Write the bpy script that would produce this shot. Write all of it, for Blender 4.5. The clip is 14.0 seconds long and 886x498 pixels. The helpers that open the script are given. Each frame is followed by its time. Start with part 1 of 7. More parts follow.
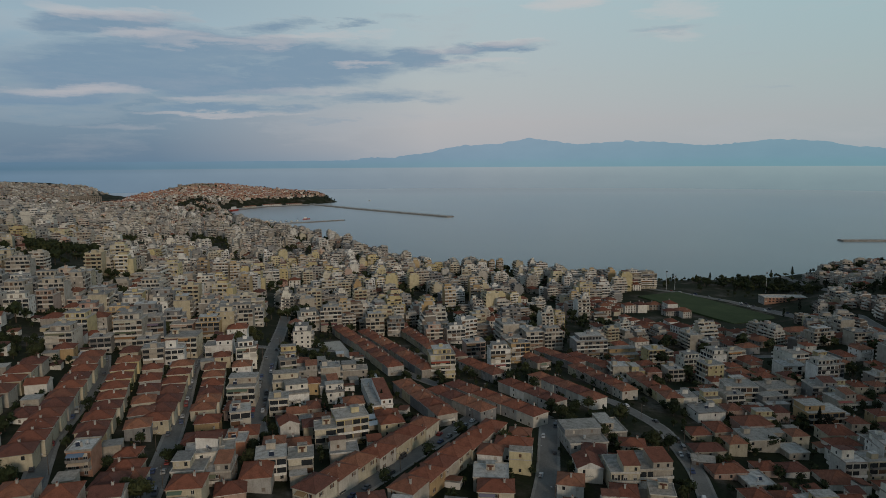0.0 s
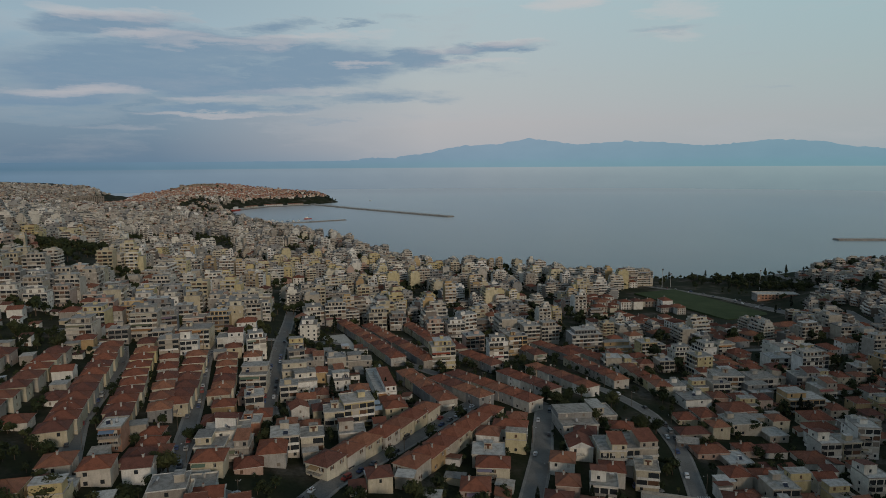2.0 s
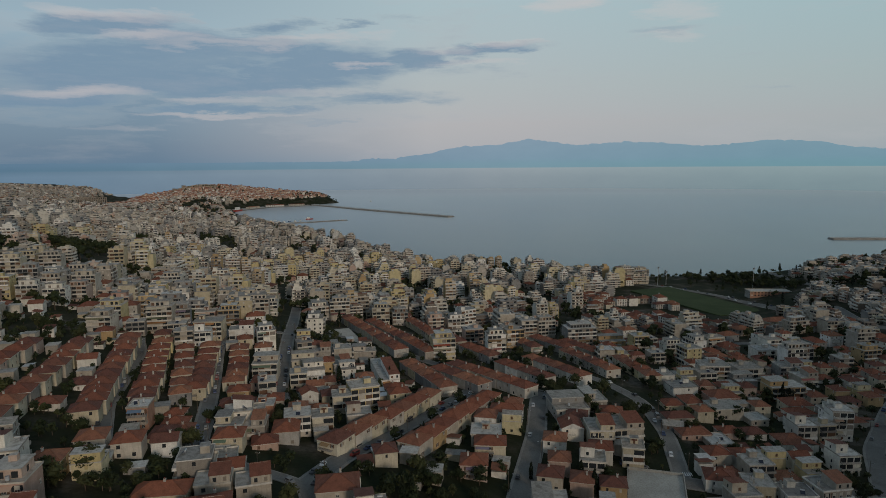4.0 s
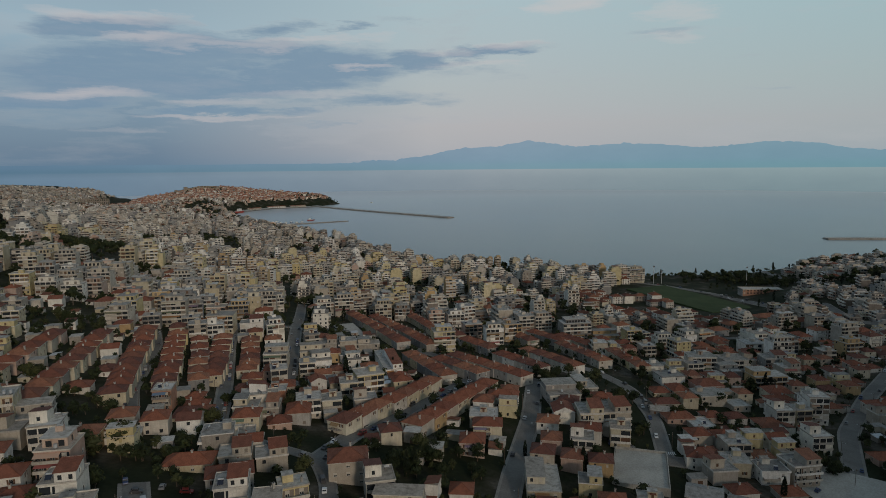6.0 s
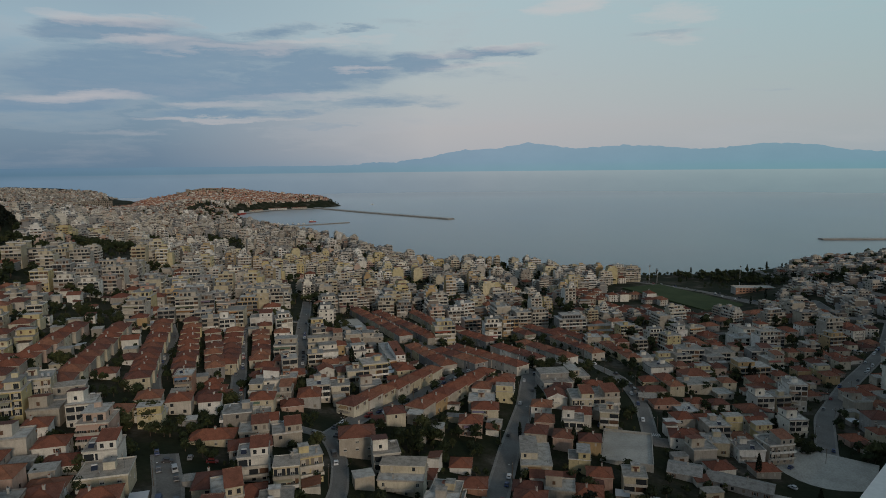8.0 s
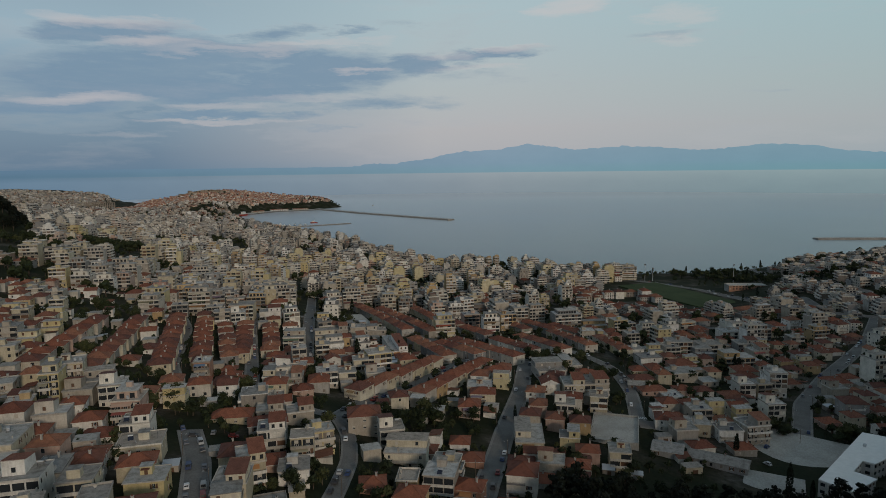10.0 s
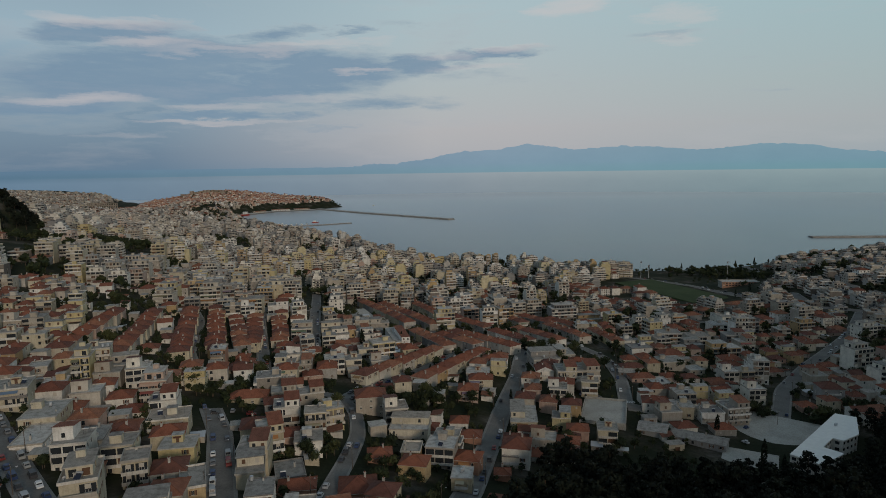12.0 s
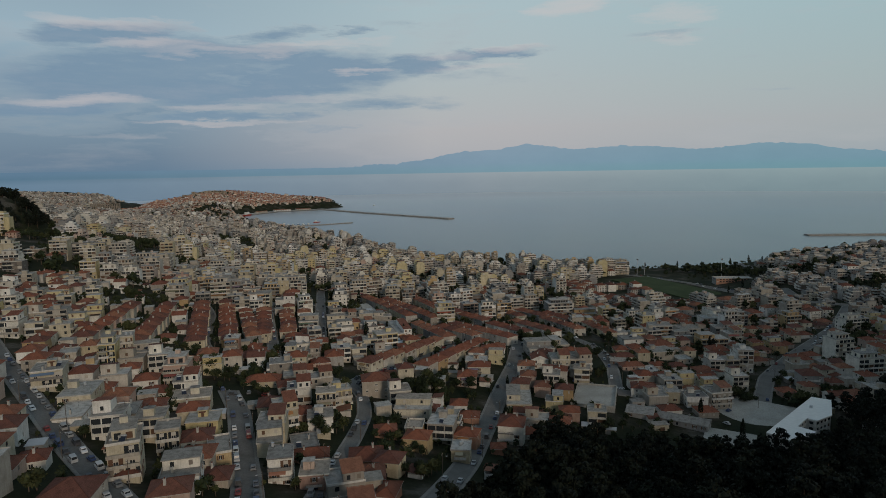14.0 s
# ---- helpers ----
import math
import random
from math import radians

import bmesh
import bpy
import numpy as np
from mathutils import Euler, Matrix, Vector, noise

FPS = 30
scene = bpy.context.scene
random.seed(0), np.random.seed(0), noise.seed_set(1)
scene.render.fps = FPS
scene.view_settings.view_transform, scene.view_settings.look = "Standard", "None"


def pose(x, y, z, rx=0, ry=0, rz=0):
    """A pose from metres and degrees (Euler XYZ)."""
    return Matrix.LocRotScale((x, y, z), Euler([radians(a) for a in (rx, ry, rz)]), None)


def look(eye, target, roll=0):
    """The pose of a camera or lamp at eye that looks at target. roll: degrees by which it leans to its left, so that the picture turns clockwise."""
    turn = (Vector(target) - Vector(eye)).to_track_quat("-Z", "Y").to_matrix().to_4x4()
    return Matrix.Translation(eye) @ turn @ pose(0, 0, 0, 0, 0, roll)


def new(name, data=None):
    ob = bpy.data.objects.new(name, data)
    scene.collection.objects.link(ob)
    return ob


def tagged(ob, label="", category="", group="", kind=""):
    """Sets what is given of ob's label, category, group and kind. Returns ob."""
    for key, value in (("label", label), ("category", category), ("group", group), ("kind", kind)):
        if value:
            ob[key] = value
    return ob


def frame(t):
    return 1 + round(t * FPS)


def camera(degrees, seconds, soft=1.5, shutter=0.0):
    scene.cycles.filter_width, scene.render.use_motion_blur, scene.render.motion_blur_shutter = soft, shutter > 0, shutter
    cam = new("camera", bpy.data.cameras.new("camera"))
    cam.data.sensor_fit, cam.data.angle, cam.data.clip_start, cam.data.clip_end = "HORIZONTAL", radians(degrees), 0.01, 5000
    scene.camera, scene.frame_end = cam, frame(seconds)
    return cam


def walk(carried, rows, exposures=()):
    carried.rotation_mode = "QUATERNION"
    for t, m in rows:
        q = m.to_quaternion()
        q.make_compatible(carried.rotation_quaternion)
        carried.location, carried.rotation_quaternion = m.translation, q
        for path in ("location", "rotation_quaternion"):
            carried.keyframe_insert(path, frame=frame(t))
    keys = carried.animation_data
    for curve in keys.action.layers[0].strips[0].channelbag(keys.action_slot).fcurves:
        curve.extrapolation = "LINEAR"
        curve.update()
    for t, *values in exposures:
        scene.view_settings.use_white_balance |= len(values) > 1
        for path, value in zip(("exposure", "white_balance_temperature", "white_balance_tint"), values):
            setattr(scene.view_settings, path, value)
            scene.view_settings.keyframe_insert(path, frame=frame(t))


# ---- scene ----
cam = camera(69.4, 14.0, soft=0.9)
PATH = [
    (0, (1.03, 0.73, 187.97), (1.40, 99.82, 174.52), -0.34),
    (0.5, (0.93, -3.92, 188.01), (1.30, 95.18, 174.57), -0.35),
    (1, (0.84, -8.67, 188.03), (1.19, 90.43, 174.61), -0.36),
    (1.5, (0.74, -13.52, 188.05), (1.10, 85.57, 174.63), -0.37),
    (2, (0.66, -18.48, 188.07), (1.00, 80.62, 174.65), -0.38),
    (2.5, (0.57, -23.52, 188.08), (0.91, 75.58, 174.67), -0.40),
    (3, (0.50, -28.65, 188.09), (0.82, 70.45, 174.70), -0.41),
    (3.5, (0.42, -33.85, 188.09), (0.74, 65.25, 174.73), -0.42),
    (4, (0.35, -39.13, 188.09), (0.66, 59.97, 174.77), -0.44),
    (4.5, (0.28, -44.48, 188.09), (0.59, 54.63, 174.81), -0.45),
    (5, (0.22, -49.89, 188.08), (0.52, 49.24, 174.86), -0.46),
    (5.5, (0.16, -55.35, 188.06), (0.45, 43.79, 174.91), -0.48),
    (6, (0.10, -60.85, 188.04), (0.39, 38.29, 174.96), -0.50),
    (6.5, (0.05, -66.40, 188.01), (0.33, 32.75, 175.02), -0.52),
    (7, (0.01, -71.99, 187.98), (0.27, 27.18, 175.06), -0.53),
    (7.5, (-0.04, -77.60, 187.95), (0.22, 21.57, 175.11), -0.55),
    (8, (-0.08, -83.23, 187.91), (0.17, 15.95, 175.14), -0.58),
    (8.5, (-0.11, -88.89, 187.86), (0.13, 10.30, 175.16), -0.60),
    (9, (-0.14, -94.55, 187.81), (0.09, 4.65, 175.17), -0.62),
    (9.5, (-0.17, -100.22, 187.76), (0.05, -1.02, 175.16), -0.65),
    (10, (-0.20, -105.88, 187.70), (0.02, -6.68, 175.13), -0.67),
    (10.5, (-0.22, -111.54, 187.64), (-0.01, -12.33, 175.08), -0.70),
    (11, (-0.23, -117.18, 187.57), (-0.04, -17.97, 175.02), -0.73),
    (11.5, (-0.24, -122.81, 187.50), (-0.06, -23.60, 174.95), -0.76),
    (12, (-0.25, -128.40, 187.42), (-0.07, -29.19, 174.86), -0.79),
    (12.5, (-0.25, -133.97, 187.34), (-0.09, -34.76, 174.77), -0.83),
    (13, (-0.25, -139.49, 187.25), (-0.10, -40.28, 174.68), -0.87),
    (13.5, (-0.25, -144.97, 187.16), (-0.10, -45.76, 174.59), -0.91),
    (14, (-0.24, -150.40, 187.06), (-0.10, -51.18, 174.52), -0.95),
]
walk(cam, [(t, look(eye, target, roll)) for t, eye, target, roll in PATH])

# ---- world, sun, exposure ----
SUN_ELEV, SUN_AZ = radians(18), radians(154)   # low evening sun behind the drone, azimuth clockwise from +y
world = bpy.data.worlds.new("evening_sky")
scene.world = world
world.use_nodes = True
wt = world.node_tree
wt.nodes.clear()


def wn(kind, **sets):
    n = wt.nodes.new(kind)
    for k, v in sets.items():
        n.inputs[k].default_value = v
    return n


def wmath(op, a, b=None, clamp=False):
    n = wt.nodes.new("ShaderNodeMath")
    n.operation, n.use_clamp = op, clamp
    for i, v in enumerate((a, b)):
        if v is None:
            continue
        if isinstance(v, (int, float)):
            n.inputs[i].default_value = v
        else:
            wt.links.new(v, n.inputs[i])
    return n.outputs[0]


def wramp(fac, stops):
    n = wt.nodes.new("ShaderNodeValToRGB")
    while len(n.color_ramp.elements) < len(stops):
        n.color_ramp.elements.new(0.5)
    for e, (p, c) in zip(n.color_ramp.elements, stops):
        e.position, e.color = p, (*c, 1)
    wt.links.new(fac, n.inputs[0])
    return n.outputs[0]


def wmix(fac, a, b, mode="MIX"):
    n = wt.nodes.new("ShaderNodeMix")
    n.data_type, n.blend_type = "RGBA", mode
    for i, v in ((0, fac), (6, a), (7, b)):
        if isinstance(v, (int, float)):
            n.inputs[i].default_value = v
        elif isinstance(v, tuple):
            n.inputs[i].default_value = (*v, 1)
        else:
            wt.links.new(v, n.inputs[i])
    return n.outputs[2]


coord = wn("ShaderNodeTexCoord")
split = wn("ShaderNodeSeparateXYZ")
wt.links.new(coord.outputs["Generated"], split.inputs[0])
up, east, north = split.outputs[2], split.outputs[0], split.outputs[1]
sky = wn("ShaderNodeTexSky")
sky.sky_type, sky.sun_disc = "NISHITA", False
sky.sun_elevation, sky.sun_rotation = SUN_ELEV, SUN_AZ
sky.air_density, sky.dust_density, sky.ozone_density = 1.0, 1.6, 2.0
# evening haze: grey-blue at the horizon, a rose belt above it, teal higher up, dark overhead
height = wmath("POWER", wmath("MULTIPLY", up, 1.25, True), 0.62)
veil = wramp(height, [(0.0, (0.300, 0.355, 0.415)), (0.10, (0.385, 0.395, 0.430)), (0.20, (0.415, 0.405, 0.425)),
                      (0.30, (0.405, 0.438, 0.445)), (0.47, (0.385, 0.488, 0.512)), (0.60, (0.215, 0.280, 0.325)), (1.0, (0.130, 0.172, 0.212))])
left = wmath("MULTIPLY", wmath("SUBTRACT", -0.02, east), 2.6, True)
veil = wmix(wmath("MULTIPLY", left, 0.95), veil, wramp(height, [(0.0, (0.105, 0.186, 0.278)), (0.12, (0.112, 0.186, 0.280)), (0.26, (0.150, 0.232, 0.325)), (0.33, (0.205, 0.292, 0.375)), (0.40, (0.290, 0.395, 0.460)), (0.60, (0.205, 0.272, 0.320)), (1.0, (0.130, 0.172, 0.212))]))
veil = wmix(wmath("MULTIPLY", wmath("SUBTRACT", east, 0.12), 2.2, True), veil, wmix(1.0, veil, (0.88, 0.98, 0.98), "MULTIPLY"))
clear = wmix(0.92, sky.outputs[0], wmix(1.0, veil, (8.0, 8.0, 8.0), "MULTIPLY"))


def bank(lift):
    """Thickness of the cloud streaks, looked up a little higher for their lit upper edges."""
    m = wn("ShaderNodeMapping")
    m.inputs["Location"].default_value = (0.35, 0.0, lift)
    m.inputs["Scale"].default_value = (1.35, 0.4, 9.0)
    wt.links.new(coord.outputs["Generated"], m.inputs["Vector"])
    big = wn("ShaderNodeTexNoise", Scale=1.1, Detail=3.0, Roughness=0.5, Distortion=0.2)
    small = wn("ShaderNodeTexNoise", Scale=2.6, Detail=9.0, Roughness=0.6, Distortion=0.3)
    for n in (big, small):
        wt.links.new(m.outputs[0], n.inputs["Vector"])
    return wmath("ADD", wmath("MULTIPLY", big.outputs[0], 0.62), wmath("MULTIPLY", small.outputs[0], 0.38))


# the view's own part of the sky, as slopes from the drone's heading: across (right) and over (up)
ahead = wmath("MAXIMUM", north, 0.02)
ragged = wn("ShaderNodeTexNoise", Scale=4.5, Detail=11.0, Roughness=0.66)
stretch = wn("ShaderNodeMapping")
stretch.inputs["Scale"].default_value = (1.0, 0.4, 5.0)
wt.links.new(coord.outputs["Generated"], stretch.inputs["Vector"])
wt.links.new(stretch.outputs[0], ragged.inputs["Vector"])
fray = wn("ShaderNodeSeparateXYZ")
wt.links.new(ragged.outputs["Color"], fray.inputs[0])
across = wmath("ADD", wmath("DIVIDE", east, ahead), wmath("MULTIPLY", wmath("SUBTRACT", fray.outputs[0], 0.5), 0.34))
over = wmath("ADD", wmath("DIVIDE", up, ahead), wmath("MULTIPLY", wmath("SUBTRACT", fray.outputs[1], 0.5), 0.070))


def streak(x, z, w, h, weight, slope=0.0):
    """One soft streak of cloud: its middle, half length, half thickness and slope, in hundredths of the slopes."""
    dx = wmath("SUBTRACT", across, x / 100)
    dz = wmath("SUBTRACT", over, z / 100)
    if slope:
        dz = wmath("SUBTRACT", dz, wmath("MULTIPLY", dx, slope))
    a, b = wmath("MULTIPLY", dx, 100 / w), wmath("MULTIPLY", dz, 100 / h)
    d = wmath("ADD", wmath("MULTIPLY", a, a), wmath("MULTIPLY", b, b))
    return wmath("MULTIPLY", wmath("SUBTRACT", 1.0, d, True), weight)


def streaks(rows_):
    total = None
    for r_ in rows_:
        q = streak(*r_)
        total = q if total is None else wmath("MAXIMUM", total, q)
    return total


DARK = [(-47, 20.9, 14, 2.4, 1.0), (-23, 20.8, 9, 1.7, 0.9), (-11.5, 20.5, 3, 1.1, 0.7), (-34, 17.2, 31, 4.2, 1.0), (-47, 14.6, 25, 4.6, 1.0), (-19, 14.6, 21, 4.4, 1.0),
        (-3.5, 15.6, 9.5, 2.2, 0.95), (10.5, 17.2, 12, 1.2, 0.85, 0.05), (-14, 10.2, 18, 1.6, 0.8), (-31, 12.2, 20, 2.9, 0.9), (5.5, 13.6, 7, 0.9, 0.4),
        (-60, 10.3, 15, 2.3, 0.95), (-34, 8.7, 14, 0.9, 0.9), (-60, 7.8, 16, 2.2, 0.55), (-4, 21.6, 5, 1.0, 0.35), (46, 15.9, 3.6, 0.7, 0.4, 0.08),
        (49, 11.6, 6, 0.4, 0.35), (34, 20.3, 4, 0.7, 0.3), (-18, 6.4, 7, 0.4, 0.3)]
PALE = [(-47, 22.6, 13, 1.5, 0.9, -0.10), (-41, 19.2, 10, 1.0, 0.9), (-20, 19.0, 16, 0.8, 0.95), (-12, 14.5, 6, 0.6, 0.8), (-28, 18.2, 20, 0.9, 0.8), (2, 17.0, 8, 0.7, 0.5), (14, 17.9, 7, 0.9, 0.8), (5.5, 14.9, 7, 0.7, 0.5),
        (-20, 11.2, 13, 0.8, 0.5), (-57, 11.8, 15, 1.2, 0.9, -0.02), (-35, 7.7, 14, 0.5, 0.8), (-34, 10.0, 10, 0.8, 0.6), (19, 23.6, 6, 1.3, 0.9), (37, 22.6, 5, 1.3, 0.7),
        (35, 19.6, 3.2, 0.8, 0.5), (-49, 5.4, 8, 0.6, 0.35), (-30, 17.2, 8, 0.5, 0.35)]
belt = wmath("MULTIPLY", wmath("MULTIPLY", wmath("SUBTRACT", up, 0.05), 14.0, True), wmath("SUBTRACT", 1.0, wmath("MULTIPLY", wmath("SUBTRACT", up, 0.30), 5.0, True)))
aside = wmath("MULTIPLY", wmath("SUBTRACT", wmath("ABSOLUTE", across), 0.72), 6.0, True)
far_off = wmath("MULTIPLY", wmath("SUBTRACT", bank(0.0), 0.52), 6.0, True)
fluff = wmath("SUBTRACT", fray.outputs[2], 0.5)
grain = wmath("ADD", wmath("MULTIPLY", wmath("SUBTRACT", bank(0.0), 0.5), 0.9), wmath("MULTIPLY", fluff, 1.3))
front = wmath("GREATER_THAN", north, 0.05)
dark = wmath("MULTIPLY", wmath("MULTIPLY", wmath("ADD", streaks(DARK), grain), 1.35, True), front)
dark = wmath("MAXIMUM", wmath("MULTIPLY", dark, wmath("SUBTRACT", 1.0, aside)), wmath("MULTIPLY", wmath("MULTIPLY", far_off, aside), belt))
dark = wmath("MULTIPLY", dark, wmath("MULTIPLY", wmath("SUBTRACT", up, 0.022), 30.0, True))
pale = wmath("MULTIPLY", wmath("MULTIPLY", wmath("ADD", streaks(PALE), wmath("MULTIPLY", grain, 1.0)), 1.0, True), wmath("MULTIPLY", front, wmath("SUBTRACT", 1.0, aside)))
grey = wramp(wmath("ADD", dark, wmath("MULTIPLY", fluff, 1.5)), [(0.15, (2.85, 3.25, 3.55)), (0.5, (1.98, 2.62, 3.18)), (1.0, (1.44, 2.17, 2.94))])
final = wmix(wmath("MULTIPLY", dark, 0.9), clear, grey)
final = wmix(wmath("MULTIPLY", pale, 0.56), final, (4.5, 4.12, 4.08))
bg = wn("ShaderNodeBackground", Strength=0.13)
wt.links.new(final, bg.inputs[0])
wout = wn("ShaderNodeOutputWorld")
wt.links.new(bg.outputs[0], wout.inputs[0])

sun_data = bpy.data.lights.new("sun", "SUN")
sun_data.energy, sun_data.angle, sun_data.color = 1.12, radians(9), (1.0, 0.84, 0.67)
sun = new("sun", sun_data)
sun_from = Vector((math.sin(SUN_AZ) * math.cos(SUN_ELEV), math.cos(SUN_AZ) * math.cos(SUN_ELEV), math.sin(SUN_ELEV)))
sun.matrix_world = look(sun_from * 1000, (0, 0, 0))

# ---- materials ----


def material(name, rough=0.8, metal=0.0, spec=0.3):
    m = bpy.data.materials.new(name)
    m.use_nodes = True
    b = m.node_tree.nodes["Principled BSDF"]
    b.inputs["Roughness"].default_value = rough
    b.inputs["Metallic"].default_value = metal
    b.inputs["Specular IOR Level"].default_value = spec
    return m, m.node_tree, b


def nd(nt, kind, **sets):
    n = nt.nodes.new(kind)
    for k, v in sets.items():
        n.inputs[k].default_value = v
    return n


def ramp(nt, fac, stops):
    n = nt.nodes.new("ShaderNodeValToRGB")
    while len(n.color_ramp.elements) < len(stops):
        n.color_ramp.elements.new(0.5)
    for e, (p, c) in zip(n.color_ramp.elements, stops):
        e.position, e.color = p, (*c, 1)
    nt.links.new(fac, n.inputs[0])
    return n.outputs[0]


def mixc(nt, fac, a, b, mode="MIX"):
    n = nt.nodes.new("ShaderNodeMix")
    n.data_type, n.blend_type = "RGBA", mode
    for i, v in ((0, fac), (6, a), (7, b)):
        if isinstance(v, (int, float)):
            n.inputs[i].default_value = v
        elif isinstance(v, tuple):
            n.inputs[i].default_value = (*v, 1)
        else:
            nt.links.new(v, n.inputs[i])
    return n.outputs[2]


def noise_of(nt, scale, detail=5.0, rough=0.55, stretch=None, where="Object"):
    tc = nt.nodes.new("ShaderNodeTexCoord")
    src = tc.outputs[where]
    if stretch:
        mp = nt.nodes.new("ShaderNodeMapping")
        mp.inputs["Scale"].default_value = stretch
        nt.links.new(src, mp.inputs["Vector"])
        src = mp.outputs[0]
    n = nd(nt, "ShaderNodeTexNoise", Scale=scale, Detail=detail, Roughness=rough)
    nt.links.new(src, n.inputs["Vector"])
    return n.outputs[0]


def relief(nt, b, fac, strength, dist):
    n = nd(nt, "ShaderNodeBump", Strength=strength, Distance=dist)
    nt.links.new(fac, n.inputs["Height"])
    nt.links.new(n.outputs[0], b.inputs["Normal"])


def own_tone(nt):
    """A number of its own for each object, or for each house of a joined far quarter."""
    info = nt.nodes.new("ShaderNodeObjectInfo")
    attr = nt.nodes.new("ShaderNodeAttribute")
    attr.attribute_name = "tone"
    add = nt.nodes.new("ShaderNodeMath")
    nt.links.new(info.outputs["Random"], add.inputs[0])
    nt.links.new(attr.outputs["Fac"], add.inputs[1])
    frac = nt.nodes.new("ShaderNodeMath")
    frac.operation = "FRACT"
    nt.links.new(add.outputs[0], frac.inputs[0])
    return frac.outputs[0]


def surface(name, tones, rough=0.85, big=0.25, fine=2.5, streak=0.35, spec=0.25, bump=0.3, spread=0.45):
    """A weathered surface: tone drawn per object, stains at two scales, rain streaks."""
    m, nt, b = material(name, rough, 0.0, spec)
    k = len(tones)
    base = ramp(nt, own_tone(nt), [((i + 0.5) / k, c) for i, c in enumerate(tones)])
    stain = noise_of(nt, big, 4.0)
    grain = noise_of(nt, fine, 6.0)
    c = mixc(nt, spread, base, ramp(nt, stain, [(0.30, (0.45, 0.43, 0.40)), (0.55, (1, 1, 1)), (0.75, (1.1, 1.08, 1.05))]), "MULTIPLY")
    c = mixc(nt, spread * 0.8, c, ramp(nt, grain, [(0.35, (0.62, 0.60, 0.58)), (0.6, (1, 1, 1))]), "MULTIPLY")
    if streak:
        rain = noise_of(nt, 1.0, 4.0, 0.6, (1.6, 1.6, 0.16))
        c = mixc(nt, streak, c, ramp(nt, rain, [(0.36, (0.42, 0.39, 0.35)), (0.52, (1, 1, 1))]), "MULTIPLY")
    nt.links.new(c, b.inputs["Base Color"])
    relief(nt, b, grain, bump, 0.03)
    return m


WALLS = {
    "cream": surface("cream_plaster", [(0.50, 0.43, 0.30), (0.56, 0.50, 0.38), (0.43, 0.375, 0.27), (0.60, 0.55, 0.44)], streak=0.2),
    "white": surface("white_plaster", [(0.70, 0.67, 0.61), (0.82, 0.80, 0.76), (0.46, 0.435, 0.39), (0.75, 0.71, 0.63)], streak=0.2),
    "beige": surface("beige_plaster", [(0.40, 0.355, 0.295), (0.49, 0.435, 0.355), (0.29, 0.262, 0.23), (0.54, 0.495, 0.43)], streak=0.2),
    "grey": surface("grey_plaster", [(0.27, 0.265, 0.255), (0.36, 0.35, 0.335), (0.19, 0.19, 0.195), (0.41, 0.39, 0.36)], streak=0.25),
    "pink": surface("pink_plaster", [(0.47, 0.33, 0.265), (0.44, 0.345, 0.295), (0.54, 0.42, 0.345), (0.40, 0.255, 0.205)], streak=0.2),
    "yellow": surface("yellow_plaster", [(0.57, 0.47, 0.25), (0.55, 0.48, 0.30), (0.51, 0.42, 0.22), (0.60, 0.53, 0.36)], streak=0.2),
    "ochre": surface("ochre_plaster", [(0.47, 0.33, 0.17), (0.50, 0.38, 0.22), (0.43, 0.30, 0.16)], streak=0.2),
    "brick": surface("terracotta_plaster", [(0.40, 0.19, 0.12), (0.36, 0.20, 0.14), (0.42, 0.23, 0.15)], streak=0.2),
    "brown": surface("brown_render", [(0.19, 0.15, 0.12), (0.25, 0.20, 0.16), (0.30, 0.25, 0.205), (0.165, 0.145, 0.13)], streak=0.25),
    "peach": surface("peach_plaster", [(0.62, 0.45, 0.34), (0.70, 0.57, 0.46), (0.56, 0.36, 0.26), (0.72, 0.62, 0.53)], streak=0.2),
}
ROOF_SLAB = surface("roof_screed", [(0.34, 0.325, 0.295), (0.47, 0.455, 0.42), (0.235, 0.225, 0.21), (0.62, 0.61, 0.58), (0.40, 0.35, 0.295), (0.29, 0.28, 0.26)], 0.9, 0.5, 2.6, 0.0, 0.2, 0.3, 0.75)
CONCRETE = surface("pale_concrete", [(0.42, 0.40, 0.36), (0.50, 0.48, 0.44), (0.36, 0.34, 0.31)], 0.9, 0.3, 2.0, 0.3)
BALCONY = surface("balcony_render", [(0.62, 0.59, 0.54), (0.42, 0.38, 0.32), (0.78, 0.76, 0.72), (0.32, 0.285, 0.24), (0.70, 0.66, 0.58), (0.22, 0.205, 0.19)], 0.85, 0.3, 2.0, 0.3)
ROCK = surface("sea_rock", [(0.22, 0.20, 0.18), (0.28, 0.26, 0.23)], 0.95, 0.05, 0.5, 0.0, 0.2, 0.8, 0.6)
STONE = surface("fortress_stone", [(0.36, 0.29, 0.22), (0.32, 0.27, 0.22)], 0.95, 0.05, 0.4, 0.2, 0.2, 0.5, 0.5)
TRUNK = surface("bark", [(0.10, 0.075, 0.055), (0.13, 0.10, 0.075)], 0.95, 1.0, 6.0, 0.0, 0.2, 0.6, 0.5)


